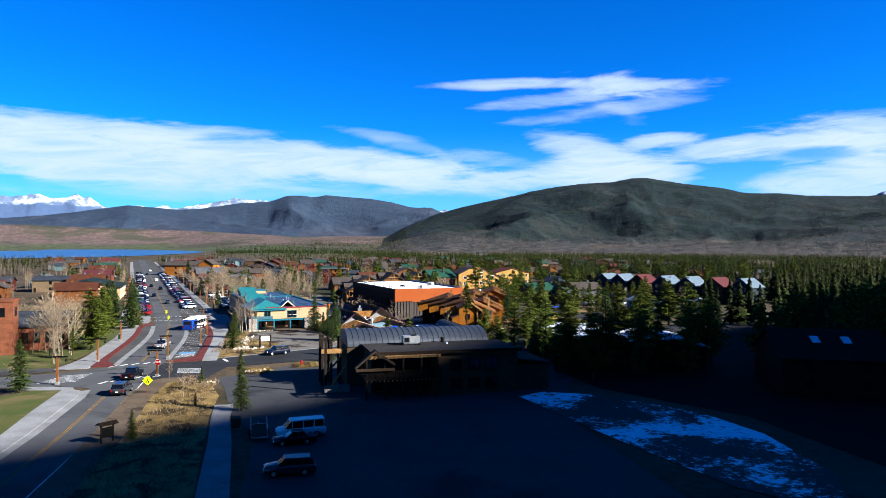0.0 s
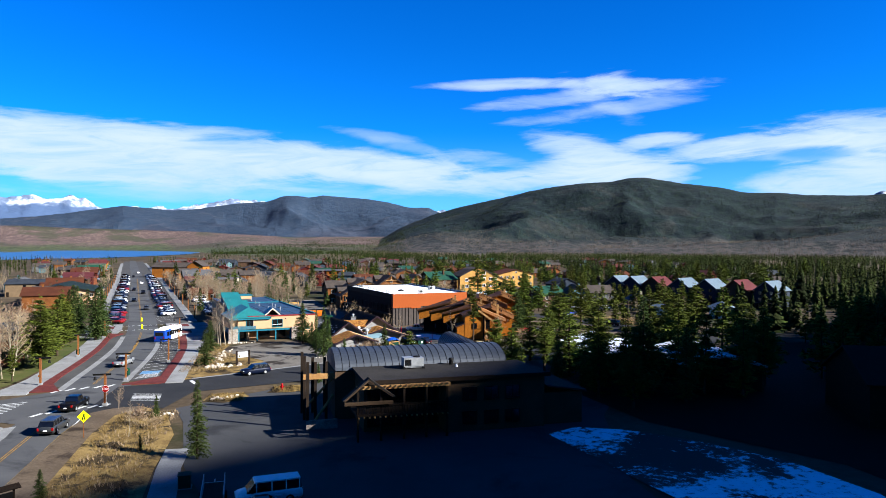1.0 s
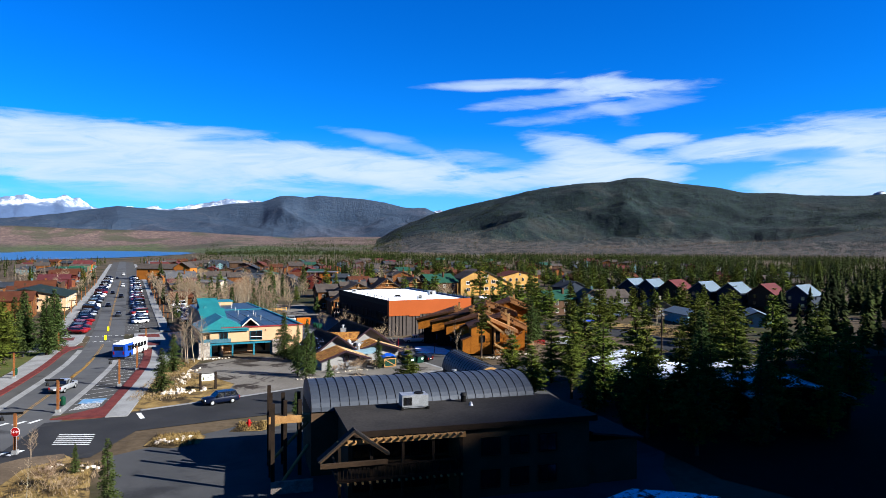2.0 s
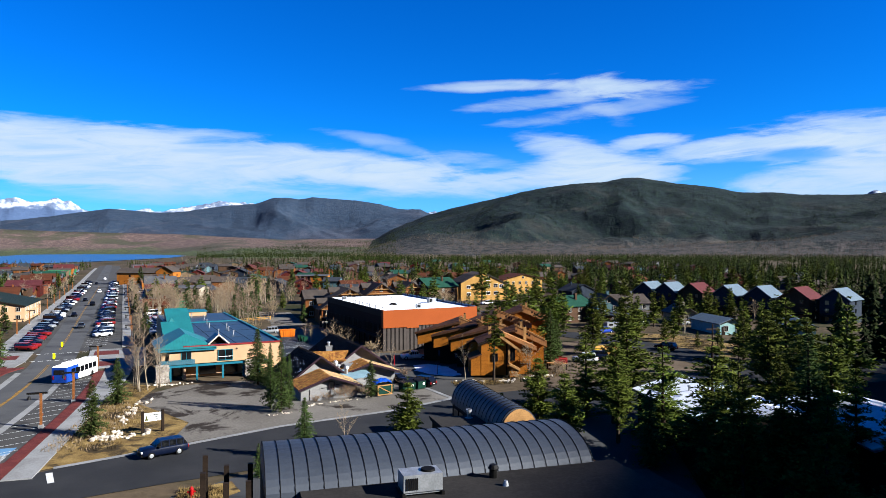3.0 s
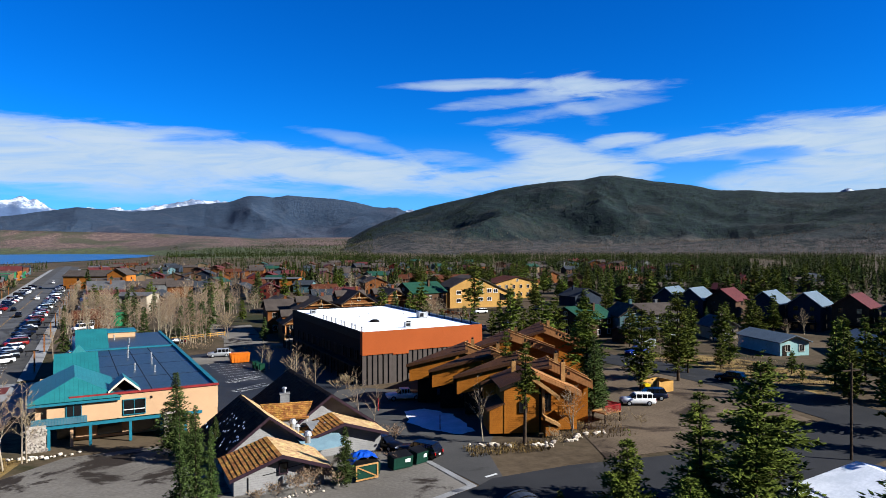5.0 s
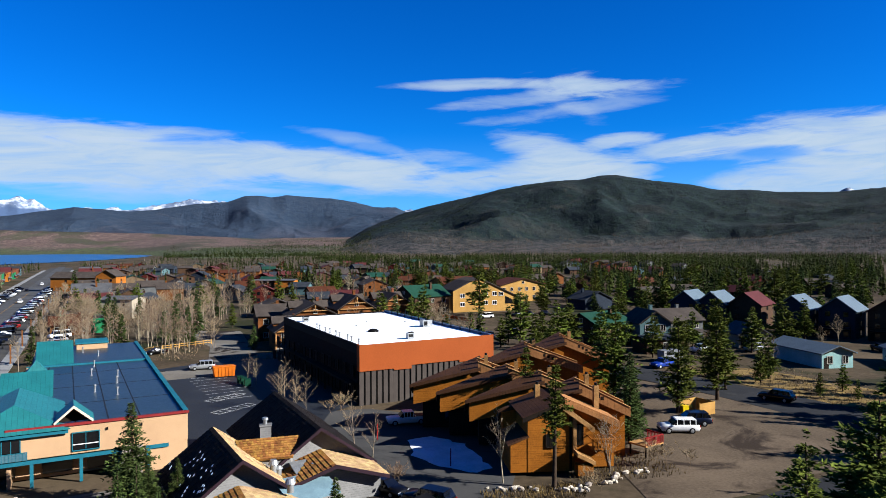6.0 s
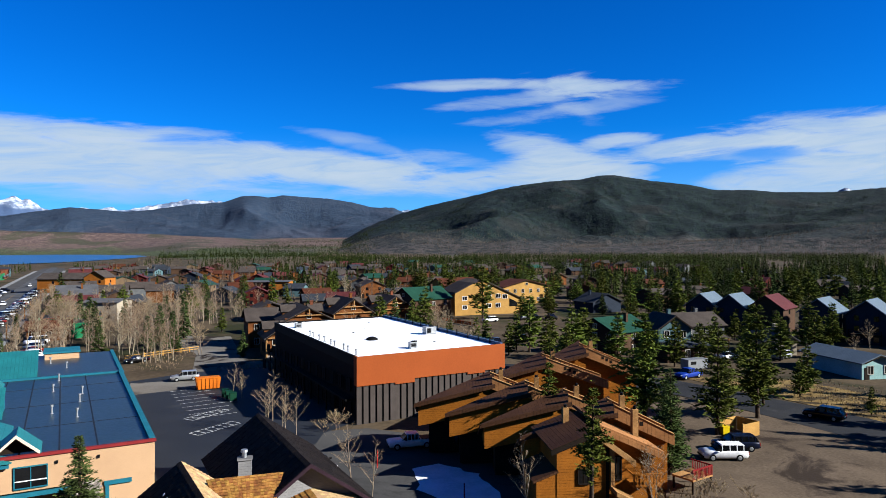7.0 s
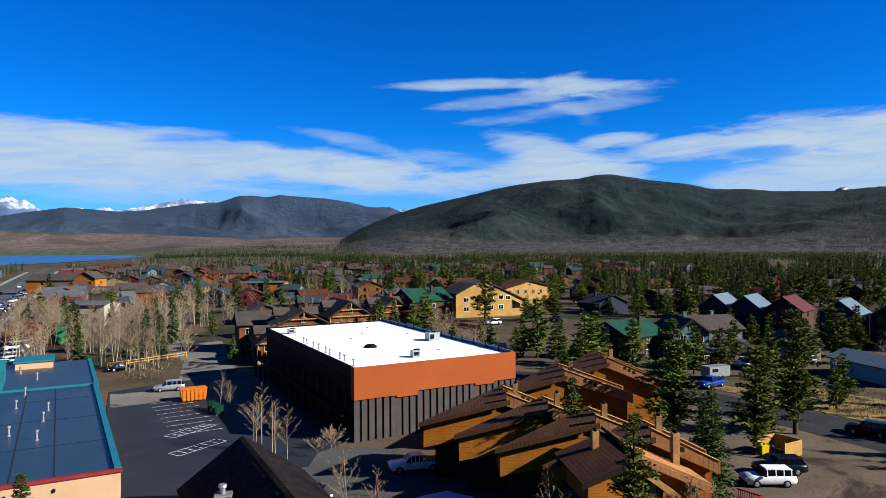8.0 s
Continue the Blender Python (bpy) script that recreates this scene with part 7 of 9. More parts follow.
# houses scattered over the plain: ten patterns, each set down many times
PATTERNS = []
for i in range(12):
    wl = ("brown", "tan", "grey", "log", "red", "slate", "log", "brown", "teal", "log", "brown", "brown")[i]
    rf = ("brown", "green", "brown", "rust", "maroon", "slate", "brown", "slate", "slate", "brown", "maroon", "brown")[i]
    e = house("town_house", f"gabled {wl} house with a {rf} roof among the trees", 0, 0, rng.uniform(9, 15), rng.uniform(9, 13), rng.uniform(3.4, 5.6), rng.uniform(1.6, 2.8), 0, WALLS[wl], ROOFS[rf], "yx"[i % 2], 2, "houses of the town", base=-500, far=True)
    PATTERNS.append([e, False])
PLACED = [(r[0], r[1]) for r in ROW] + [(90, 330), (118, 372), (96, 392), (66, 322), (92, 241), (103, 240), (113, 246), (17, 264), (24, 272), (34, 278), (43, 281), (12, 282), (53, 287), (-90, 298), (-88, 284), (-112, 344), (-104, 226), (-121, 262), (-128, 300), (-136, 312), (-146, 345), (-134, 372), (-92, 196), (-38, 307), (124, 232), (121, 209), (137, 200), (-84, 517), (-70, 508), (-34, 354), (20, 470), (78, 326), (104, 332), (110, 345)]


def free_spot(x, y, gap):
    return all((x - a) ** 2 + (y - b) ** 2 > gap * gap for a, b in PLACED)


count = 0
for k in range(3000):
    yy = rng.uniform(225, 900)
    az = rng.uniform(-24, 46)
    x = 18 + (yy - 105) * math.tan(radians(az))
    if x > 260 + yy * 0.2 or blocked(x, yy) or not free_spot(x, yy, 21 if yy < 450 else 17):
        continue
    mx, _ = main_off(yy, 0)
    if abs(x - mx) < 44 and yy > 215 or (x > 60 + (yy - 300) * 0.3 and rng.random() < 0.5 and yy > 330) or (x > 96 and yy < 320) or (-30 < x < 4 and yy < 345) or (56 < x < 126 and yy < 345):
        continue
    pick = PATTERNS[rng.randrange(12)]
    m = pose(x, yy, gz(x, yy) - 0.1, 0, 0, rng.choice((12, -14, 100, 8, 76)) + rng.uniform(-6, 6))
    if not pick[1]:
        pick[0].matrix_basis, pick[1] = m, True
    else:
        copy_thing(pick[0], m)
    PLACED.append((x, yy))
    count += 1
    if count >= 185:
        break

# trees among the houses
for k in range(760):
    yy = rng.uniform(215, 470)
    az = rng.uniform(-26, 47)
    x = 18 + (yy - 105) * math.tan(radians(az))
    if blocked(x, yy) or not free_spot(x, yy, 9):
        continue
    right = S((x - 20) / 90)
    front = x > 96 and yy < 300
    if front and rng.random() < 0.6:
        continue
    if rng.random() > 0.35 + 0.65 * right and rng.random() < 0.6:
        plant(rng.choice(("aspen", "clump", "aspen")), x, yy, rng.uniform(7, 11))
    elif rng.random() < 0.3 + 0.6 * right:
        plant(rng.choice(("pine", "spruce", "pine")), x, yy, rng.uniform(6, 9) if front else rng.uniform(7, 13 + 2 * right))
# the aspen grove behind the teal-roofed building
for k in range(64):
    x, yy = rng.uniform(-46, 0), rng.uniform(254, 345)
    if -1 < x - main_off(yy, 0)[0] < 22 or not free_spot(x, yy, 7) or (x > -8 and yy < 262):
        continue
    plant("spruce" if k % 9 == 0 else rng.choice(("aspen", "aspen", "clump")), x, yy, rng.uniform(8, 12))


def forest(name, label, mat, spots, lo, hi, wide, seed, bare=False):
    """Far woods: one mesh of many small ragged trees, the nearer ones of more sprays."""
    r = random.Random(seed)
    s = Shape()
    v, f = s.v, s.f
    for x, y, z in spots:
        h = r.uniform(lo, hi)
        w = h * wide * r.uniform(0.7, 1.2)
        far = (x - 11) ** 2 + (y - 50) ** 2
        n = 150 if far < 260 ** 2 else 46 if far < 600 ** 2 else 20 if far < 1000 ** 2 else 9 if far < 1900 ** 2 else 5
        grow = {150: 0.7, 46: 1.0, 20: 1.6, 9: 2.6, 5: 4.0}[n]
        for k in range(n):
            t = 0.08 + 0.9 * (k + r.random()) / n
            a = r.uniform(0, math.tau)
            ca, sa = math.cos(a), math.sin(a)
            m = len(v)
            if bare:
                rr = w * (0.25 + 0.8 * math.sin(min(1, t * 1.05) * math.pi)) * r.random()
                q = h * 0.30
                v += [(x + ca * rr * 0.5 - sa * 0.10 * grow, y + sa * rr * 0.5 + ca * 0.10 * grow, z + h * t * 0.8), (x + ca * rr * 0.5 + sa * 0.10 * grow, y + sa * rr * 0.5 - ca * 0.10 * grow, z + h * t * 0.8), (x + ca * rr, y + sa * rr, z + h * t * 0.8 + q * r.uniform(0.5, 1.0))]
                f.append((m, m + 1, m + 2))
                continue
            rr = w * (1 - t) ** 0.7 * r.uniform(0.5, 1.2) + 0.12
            b = rr * 0.42 * grow ** 0.6 + 0.12
            zz = z + h * t
            v += [(x, y, zz + h * 0.05), (x + ca * rr * 0.6 - sa * b, y + sa * rr * 0.6 + ca * b, zz - rr * 0.18), (x + ca * rr, y + sa * rr, zz + rr * r.uniform(-0.45, 0.15)), (x + ca * rr * 0.6 + sa * b, y + sa * rr * 0.6 - ca * b, zz - rr * 0.18)]
            f.append((m, m + 1, m + 2, m + 3))
        if not bare:
            m = len(v)
            v += [(x - 0.14, y, z), (x + 0.14, y, z), (x, y, z + h)]
            f.append((m, m + 1, m + 2))
    ob = new(name, s.mesh(name, mat))
    return tagged(ob, label, "trees", "", "stuff")


def ground_z(x, y):
    """Height of the far land: the rising plain or the foot of the hill."""
    hit, place, *_ = scene.ray_cast(bpy.context.evaluated_depsgraph_get(), Vector((x, y, 900)), Vector((0, 0, -1)))
    return place.z if hit else 0.0


def scatter(n, az0, az1, r0, r1, seed, power=1.0, keep=lambda az, r, v: True):
    rr, out = random.Random(seed), []
    for i in range(n):
        az, r = rr.uniform(az0, az1), r0 + (r1 - r0) * rr.random() ** power
        if not keep(az, r, noise.noise(Vector((az * 0.25, r * 0.004, seed)))):
            continue
        x, y = polar(az, r)
        if r < 1000 and (blocked(x, y) or not free_spot(x, y, 9)):
            continue
        out.append((x, y, gz(x, y) if r < 1400 else ground_z(x, y) - 0.5))
    return out


bpy.context.view_layer.update()
right_woods = scatter(13500, 1, 56, 330, 1500, 1, 0.75, lambda az, r, v: v > -0.2 + 0.2 * S((14 - az) / 10) and (r > 420 or az > 24))
left_woods = scatter(3200, -34, 10, 430, 1500, 2, 0.6, lambda az, r, v: v > 0.02 - 0.3 * S((r - 900) / 400) and not (az < -8.5 and r > 1000))
shore_woods = scatter(9000, -34, 8, 1700, 2700, 3, 1.6, lambda az, r, v: v > -0.2 and not (az < -7.8 and r < 2850))
foot_woods = scatter(12000, -2, 56, 1950, 3150, 4, 0.9, lambda az, r, v: v > -0.12 and (r > 2330 or v > 0.32))
bare_woods = scatter(14000, 4, 56, 1400, 2300, 6, 1.0, lambda az, r, v: v < 0.22)
town_bare = scatter(4000, -28, 50, 330, 1300, 7, 0.8, lambda az, r, v: (v < 0.1 if az < 14 else v < -0.18) and not (az < -9 and r > 1000))
for k in range(36):
    x, yy = main_off(232 + k * 9 + rng.uniform(-3, 3), rng.choice((-16.5, 17.5, 19.0)))
    plant(rng.choice(("aspen", "aspen", "clump", "spruce")), x, yy, rng.uniform(6, 9))
for k in range(14):
    x, yy = rng.uniform(160, 240), rng.uniform(226, 275)
    if x - 18 < 1.22 * (yy - 112) and free_spot(x, yy, 7):
        plant(rng.choice(("aspen", "clump", "pine", "spruce")), x, yy, rng.uniform(6, 9))
for k in range(22):
    x, yy = rng.uniform(100, 150), rng.uniform(216, 262)
    if free_spot(x, yy, 7.5) and not (112 < x < 146 and yy < 222):
        plant(rng.choice(("pine", "spruce", "pine", "aspen")), x, yy, rng.uniform(4.5, 7.5))
r = random.Random(41)
edge = [(r.uniform(112, 270), r.uniform(120, 262), 0) for i in range(520)]
edge = [p for p in edge if p[0] - 18 > 1.22 * (p[1] - 112) and free_spot(p[0], p[1], 8) and not blocked(p[0], p[1]) and (p[1] > 150 or p[0] > 128) and not (p[1] > 172 and p[0] < 186)]
forest("forest_edge", "dense dark pines beyond the back street", M["forest"], edge, 8, 14, 0.24, 17)
forest("forest_east", "dense pine forest between the houses", M["forest"], right_woods, 5, 13, 0.22, 11)
forest("forest_west", "scattered pines on the plain", M["forest"], left_woods, 6, 10, 0.21, 12)
forest("forest_shore", "dark pines along the far shore", M["forest"], shore_woods, 6, 11, 0.3, 13)
forest("forest_hill", "dark pines covering the foot of the hill", M["forest"], foot_woods, 6, 10, 0.26, 14)
forest("aspen_wood_hill", "grey-brown leafless aspen wood below the hill", M["forest_bare"], bare_woods, 6, 10, 0.34, 15, True)
forest("aspen_wood_town", "leafless aspens among the houses", M["forest_bare"], town_bare, 5, 9, 0.26, 16, True)

# ---- vehicles ----
def paint(name, c, rough=0.35, metal=0.0):
    return material(name, c, tuple(v * 0.85 for v in c), rough, 1.5, 12.0, 0.0, metal=metal, coat=0.4)


PAINTS = [paint("white_car_paint", (0.62, 0.62, 0.62)), paint("black_car_paint", (0.012, 0.012, 0.014)), paint("silver_car_paint", (0.33, 0.34, 0.35), 0.35, 0.4), paint("red_car_paint", (0.28, 0.02, 0.018)),
          paint("blue_car_paint", (0.012, 0.022, 0.06)), paint("grey_car_paint", (0.075, 0.08, 0.085), 0.35, 0.3), paint("green_car_paint", (0.02, 0.06, 0.04)), paint("bright_blue_car_paint", (0.02, 0.07, 0.40))]
PAINT = dict(zip(("white", "black", "silver", "red", "blue", "grey", "green", "bright"), PAINTS))


def loft(sections):
    """A hull through rings of equal length, closed at both ends."""
    s, n = Shape(), len(sections[0])
    for ring in sections:
        s.v += [tuple(p) for p in ring]
    for k in range(len(sections) - 1):
        for i in range(n):
            s.f.append((k * n + i, k * n + (i + 1) % n, (k + 1) * n + (i + 1) % n, (k + 1) * n + i))
    s.f += [tuple(reversed(range(n))), tuple(range((len(sections) - 1) * n, len(sections) * n))]
    return s


def ring_at(x, w, z0, z1, tuck=0.12, crown=0.05):
    """One cross-section of a car body, rounded at the sills and shoulders."""
    return [(x, -w + tuck, z0), (x, w - tuck, z0), (x, w, z0 + 0.18), (x, w, z1 - 0.16), (x, w - 0.10, z1 - 0.02), (x, w * 0.45, z1 + crown), (x, -w * 0.45, z1 + crown), (x, -w + 0.10, z1 - 0.02), (x, -w, z1 - 0.16), (x, -w, z0 + 0.18)]


CAR_SHAPES = {}
# length, half width, wheel radius, axle positions, hull stations (x, width factor, z0, z1), glass stations (x, half width, z0, z1), roof x range, roof z
CAR_SHAPES["sedan"] = (4.7, 0.90, 0.33, (-1.38, 1.35), [(-2.35, .80, .35, .62), (-2.2, .95, .24, .80), (-1.2, 1, .20, .92), (0, 1, .20, .95), (1.3, 1, .20, .95), (2.1, .96, .24, .93), (2.35, .84, .36, .82)], [(-1.05, .78, .93), (-0.25, .62, 1.42), (0.85, .62, 1.42), (1.6, .76, .95)])
CAR_SHAPES["suv"] = (4.9, 0.97, 0.38, (-1.48, 1.42), [(-2.45, .84, .42, .80), (-2.3, .96, .32, 1.02), (-1.2, 1, .28, 1.12), (0, 1, .28, 1.14), (1.5, 1, .28, 1.14), (2.3, .98, .32, 1.12), (2.45, .90, .44, 1.0)], [(-1.15, .86, 1.12), (-0.45, .74, 1.74), (1.95, .74, 1.72), (2.36, .84, 1.14)])
CAR_SHAPES["van"] = (5.6, 1.0, 0.38, (-1.75, 1.70), [(-2.8, .84, .44, .95), (-2.6, .97, .34, 1.12), (-1.8, 1, .30, 1.26), (0, 1, .30, 1.28), (2.4, 1, .30, 1.28), (2.75, .98, .34, 1.26), (2.82, .94, .46, 1.2)], [(-1.95, .92, 1.24), (-1.2, .86, 2.06), (2.62, .86, 2.06), (2.78, .92, 1.28)])
CAR_SHAPES["pickup"] = (5.7, 0.98, 0.40, (-1.85, 1.75), [(-2.85, .86, .46, .90), (-2.7, .97, .36, 1.08), (-1.3, 1, .32, 1.16), (0.5, 1, .32, 1.16), (0.75, 1, .32, 1.14), (2.75, 1, .36, 1.12), (2.85, .96, .46, 1.08)], [(-1.25, .86, 1.14), (-0.6, .74, 1.78), (0.75, .74, 1.78), (0.95, .84, 1.15)])


def build_car(kind, name, label, colour, x, y, turn, group="", far=False, z=None):
    ln, hw, wr, axles, hull, glass = CAR_SHAPES[kind]
    c = thing(name, label, "truck" if kind == "pickup" else "van" if kind == "van" else "car", x, y, z, turn, group)
    part("body", loft([ring_at(a, hw * f, z0, z1) for a, f, z0, z1 in hull]), PAINT[colour], c, "", True)
    (a, wa, za), (b, wb, zb), (d, wd, zd), (e, we, ze) = glass
    g = loft([[(a, -wa, za - 0.03), (a, wa, za - 0.03), (a + 0.02, wa, za), (a + 0.02, -wa, za)], [(b, -wa * 1.01, za - 0.03), (b, wa * 1.01, za - 0.03), (b, wb, zb), (b, -wb, zb)],
              [(d, -we * 1.01, ze - 0.03), (d, we * 1.01, ze - 0.03), (d, wd, zd), (d, -wd, zd)], [(e, -we, ze - 0.03), (e, we, ze - 0.03), (e - 0.02, we, ze), (e - 0.02, -we, ze)]])
    part("glasshouse", g, M["glass"], c)
    roof = part("roof", loft([[(b - 0.10, -wb - 0.02, zb - 0.05), (b - 0.10, wb + 0.02, zb - 0.05), (b, wb - 0.05, zb + 0.045), (b, -wb + 0.05, zb + 0.045)], [(d + 0.08, -wd - 0.02, zd - 0.05), (d + 0.08, wd + 0.02, zd - 0.05), (d, wd - 0.05, zd + 0.045), (d, -wd + 0.05, zd + 0.045)]]), PAINT[colour], c)
    if not far:
        for t in (0.02, 0.36, 0.68, 0.98):
            xx = b + (d - b) * t
            lo = za + (ze - za) * t
            for sgn in (-1, 1):
                w_lo, w_hi = (wa + (we - wa) * t) * 1.015, (wb + (wd - wb) * t) * 1.02
                part("pillar", Shape().hexa([(xx - 0.05, sgn * w_lo - 0.01, lo - 0.03), (xx + 0.05, sgn * w_lo - 0.01, lo - 0.03), (xx + 0.05, sgn * w_lo + 0.01, lo - 0.03), (xx - 0.05, sgn * w_lo + 0.01, lo - 0.03)],
                                            [(xx - 0.05, sgn * w_hi - 0.01, zb), (xx + 0.05, sgn * w_hi - 0.01, zb), (xx + 0.05, sgn * w_hi + 0.01, zb), (xx - 0.05, sgn * w_hi + 0.01, zb)]), PAINT[colour], c)
        for sgn in (-1, 1):
            part("mirror", Shape().box(a + 0.35, a + 0.55, sgn * (hw + 0.12) - 0.10, sgn * (hw + 0.12) + 0.10, za + 0.02, za + 0.20), M["black"], c)
            part("headlight", Shape().box(-ln / 2 - 0.02, -ln / 2 + 0.22, sgn * hw * 0.70 - 0.16, sgn * hw * 0.70 + 0.16, hull[1][3] - 0.30, hull[1][3] - 0.12), M["lamp_white"], c)
            part("tail_light", Shape().box(ln / 2 - 0.16, ln / 2 + 0.02, sgn * hw * 0.82 - 0.10, sgn * hw * 0.82 + 0.10, hull[-1][3] - 0.32, hull[-1][3] + 0.0), M["lamp_red"], c)
        part("bumper", Shape().box(-ln / 2 - 0.08, -ln / 2 + 0.1, -hw * 0.86, hw * 0.86, hull[0][2] - 0.02, hull[0][2] + 0.16), M["black"], c)
        part("bumper", Shape().box(ln / 2 - 0.1, ln / 2 + 0.08, -hw * 0.86, hw * 0.86, hull[-1][2] - 0.02, hull[-1][2] + 0.16), M["black"], c)
        part("number_plate", Shape().box(ln / 2 + 0.02, ln / 2 + 0.10, -0.18, 0.18, 0.62, 0.76), M["white"], c)
    if kind == "pickup":
        part("bed", Shape().box(1.1, 2.7, -hw + 0.12, hw - 0.12, 1.17, 1.20), M["black"], c)
    for ax in axles:
        for sgn in (-1, 1):
            t = part("wheel", Shape().tube((ax, sgn * (hw - 0.22), wr), (ax, sgn * (hw + 0.015), wr), wr, n=14), M["tyre"], c)
            if not far:
                part("rim", Shape().tube((ax, sgn * (hw + 0.012), wr), (ax, sgn * (hw + 0.03), wr), wr * 0.62, wr * 0.5, 10), M["steel"], t)
    return c


build_car("van", "passenger_van", "white passenger van in the shaded car park", "white", 1.9, 60.3, 10)
build_car("suv", "estate_car", "dark estate car in the shaded car park", "grey", 1.0, 46.9, 2)
build_car("suv", "sport_utility", "dark grey sport utility vehicle on the main street", "grey", -24.6, 88.2, -93)
build_car("pickup", "pickup_truck", "black pickup truck on the main street", "black", -26.0, 100.2, -95)
build_car("pickup", "pickup_truck", "silver pickup truck on the main street", "silver", -28.2, 135.0, -97)
build_car("suv", "sport_utility", "dark blue sport utility vehicle on the cross street", "blue", -3.6, 122.0, 27)
build_car("pickup", "pickup_truck", "white pickup truck beside the hall", "white", 34.8, 185.9, 0)
build_car("suv", "sport_utility", "black sport utility vehicle in the service drive", "black", 30.6, 153.9, -44)
build_car("sedan", "sedan", "dark sedan beside the rubbish bins", "black", 27.4, 158.5, 128)
build_car("sedan", "sedan", "dark sedan behind the shingled house", "grey", 23.5, 180.5, 118)
build_car("suv", "sport_utility", "blue-grey estate car in the car park", "silver", 3.2, 237.6, 10)
build_car("sedan", "sedan", "black sedan by the wooden fence", "black", -9.0, 261.0, 30)
build_car("suv", "sport_utility", "white sport utility vehicle on the gravel", "white", 66.3, 169.6, -15)
build_car("suv", "sport_utility", "dark blue sport utility vehicle on the gravel", "blue", 69.8, 172.2, -15)
build_car("suv", "sport_utility", "black sport utility vehicle on the back street", "black", 90.4, 181.2, -60)
build_car("pickup", "pickup_truck", "bright blue pickup truck in a drive", "bright", 89.6, 211.0, 20)
trailer = thing("camper_trailer", "white camper trailer parked in a drive", "trailer", 95.0, 217.0, None, 8)
part("body", Shape().prism([(-2.4, -1.05), (2.0, -1.05), (2.4, -0.8), (2.4, 0.8), (2.0, 1.05), (-2.4, 1.05)], 0.55, 2.3), PAINT["silver"], trailer)
part("window", Shape().box(-1.8, -0.6, -1.09, -1.04, 1.4, 1.95), M["glass"], trailer)
for ax in (-0.5, 0.4):
    for sg in (-1, 1):
        part("wheel", Shape().tube((ax, sg * 0.9, 0.35), (ax, sg * 1.12, 0.35), 0.35, n=12), M["tyre"], trailer)

build_car("sedan", "sedan", "dark sedan beside the white van", "black", 1.2, 57.4, 8)
flat = thing("utility_trailer", "pale steel frame trailer with open rails", "trailer", -2.9, 61.5, None, 95)
part("bed", Shape().box(-3.0, 3.0, -0.9, 0.9, 0.5, 0.58), M["dark_wood"], flat)
part("frame", Shape().box(-3.0, 3.0, -0.95, -0.88, 0.45, 0.62).box(-3.0, 3.0, 0.88, 0.95, 0.45, 0.62).box(-3.05, -2.97, -0.95, 0.95, 0.45, 0.62).box(2.97, 3.05, -0.95, 0.95, 0.45, 0.62), M["steel"], flat)
for i in range(7):
    for sg in (-1, 1):
        part("stake", Shape().box(-2.95 + i * 0.97, -2.88 + i * 0.97, sg * 0.92 - 0.03, sg * 0.92 + 0.03, 0.6, 1.35), M["steel"], flat)
for sg in (-1, 1):
    part("top_rail", Shape().box(-3.0, 3.0, sg * 0.92 - 0.035, sg * 0.92 + 0.035, 1.35, 1.42), M["steel"], flat)
    part("wheel", Shape().tube((0.3, sg * 0.98, 0.34), (0.3, sg * 1.18, 0.34), 0.34, n=12), M["tyre"], flat)
part("drawbar", Shape().tube((3.0, 0, 0.5), (4.3, 0, 0.45), 0.06, n=6), M["steel"], flat)
greenbox = thing("utility_cabinet", "green steel utility cabinet beside the footpath", "cabinet", -5.9, 65.2, None, 6)
GREEN = M.setdefault("bin_green", material("bin_green", (0.015, 0.09, 0.05), (0.012, 0.07, 0.04), 0.6))
part("body", Shape().box(-0.55, 0.55, -0.45, 0.45, 0.08, 1.25), GREEN, greenbox)
part("lid", Shape().slab([(-0.6, -0.5, 1.27), (0.6, -0.5, 1.27), (0.6, 0.5, 1.36), (-0.6, 0.5, 1.36)], 0.05), GREEN, greenbox)
part("plinth", Shape().box(-0.65, 0.65, -0.55, 0.55, 0, 0.08), M["concrete"], greenbox)
net = thing("safety_fence", "orange plastic safety fence round a building plot", "fence", 70.5, 313.0, None, -72)
ORANGE = material("orange_mesh", (0.62, 0.12, 0.015), (0.5, 0.09, 0.012), 0.7)
for i in range(8):
    part("stake", Shape().tube((i * 2.8, 0, 0), (i * 2.8, 0, 1.3), 0.04, n=6), M["steel"], net)
for i in range(7):
    part("mesh_panel", Shape().box(i * 2.8 + 0.05, i * 2.8 + 2.75, -0.02, 0.02, 0.15, 1.15), ORANGE, net)

# city bus, white above and blue at the back
bus = thing("city_bus", "white city bus with a blue rear on the main street", "bus", -28.0, 176.0, None, -101)
BL = material("bus_blue", (0.02, 0.09, 0.42), (0.018, 0.075, 0.36), 0.4)
part("body", Shape().prism([(-5.4, -1.25), (1.5, -1.25), (1.5, 1.25), (-5.4, 1.25)], 0.35, 2.95), M["white"], bus)
part("rear_body", Shape().prism([(1.5, -1.25), (5.5, -1.25), (5.5, 1.25), (1.5, 1.25)], 0.35, 2.95), BL, bus, "blue rear body")
part("roof", Shape().hexa([(-5.4, -1.22, 2.95), (5.5, -1.22, 2.95), (5.5, 1.22, 2.95), (-5.4, 1.22, 2.95)], [(-5.2, -1.0, 3.15), (5.3, -1.0, 3.15), (5.3, 1.0, 3.15), (-5.2, 1.0, 3.15)]), M["white"], bus)
part("roof_unit", Shape().box(1.0, 3.4, -0.8, 0.8, 3.15, 3.4), M["white"], bus)
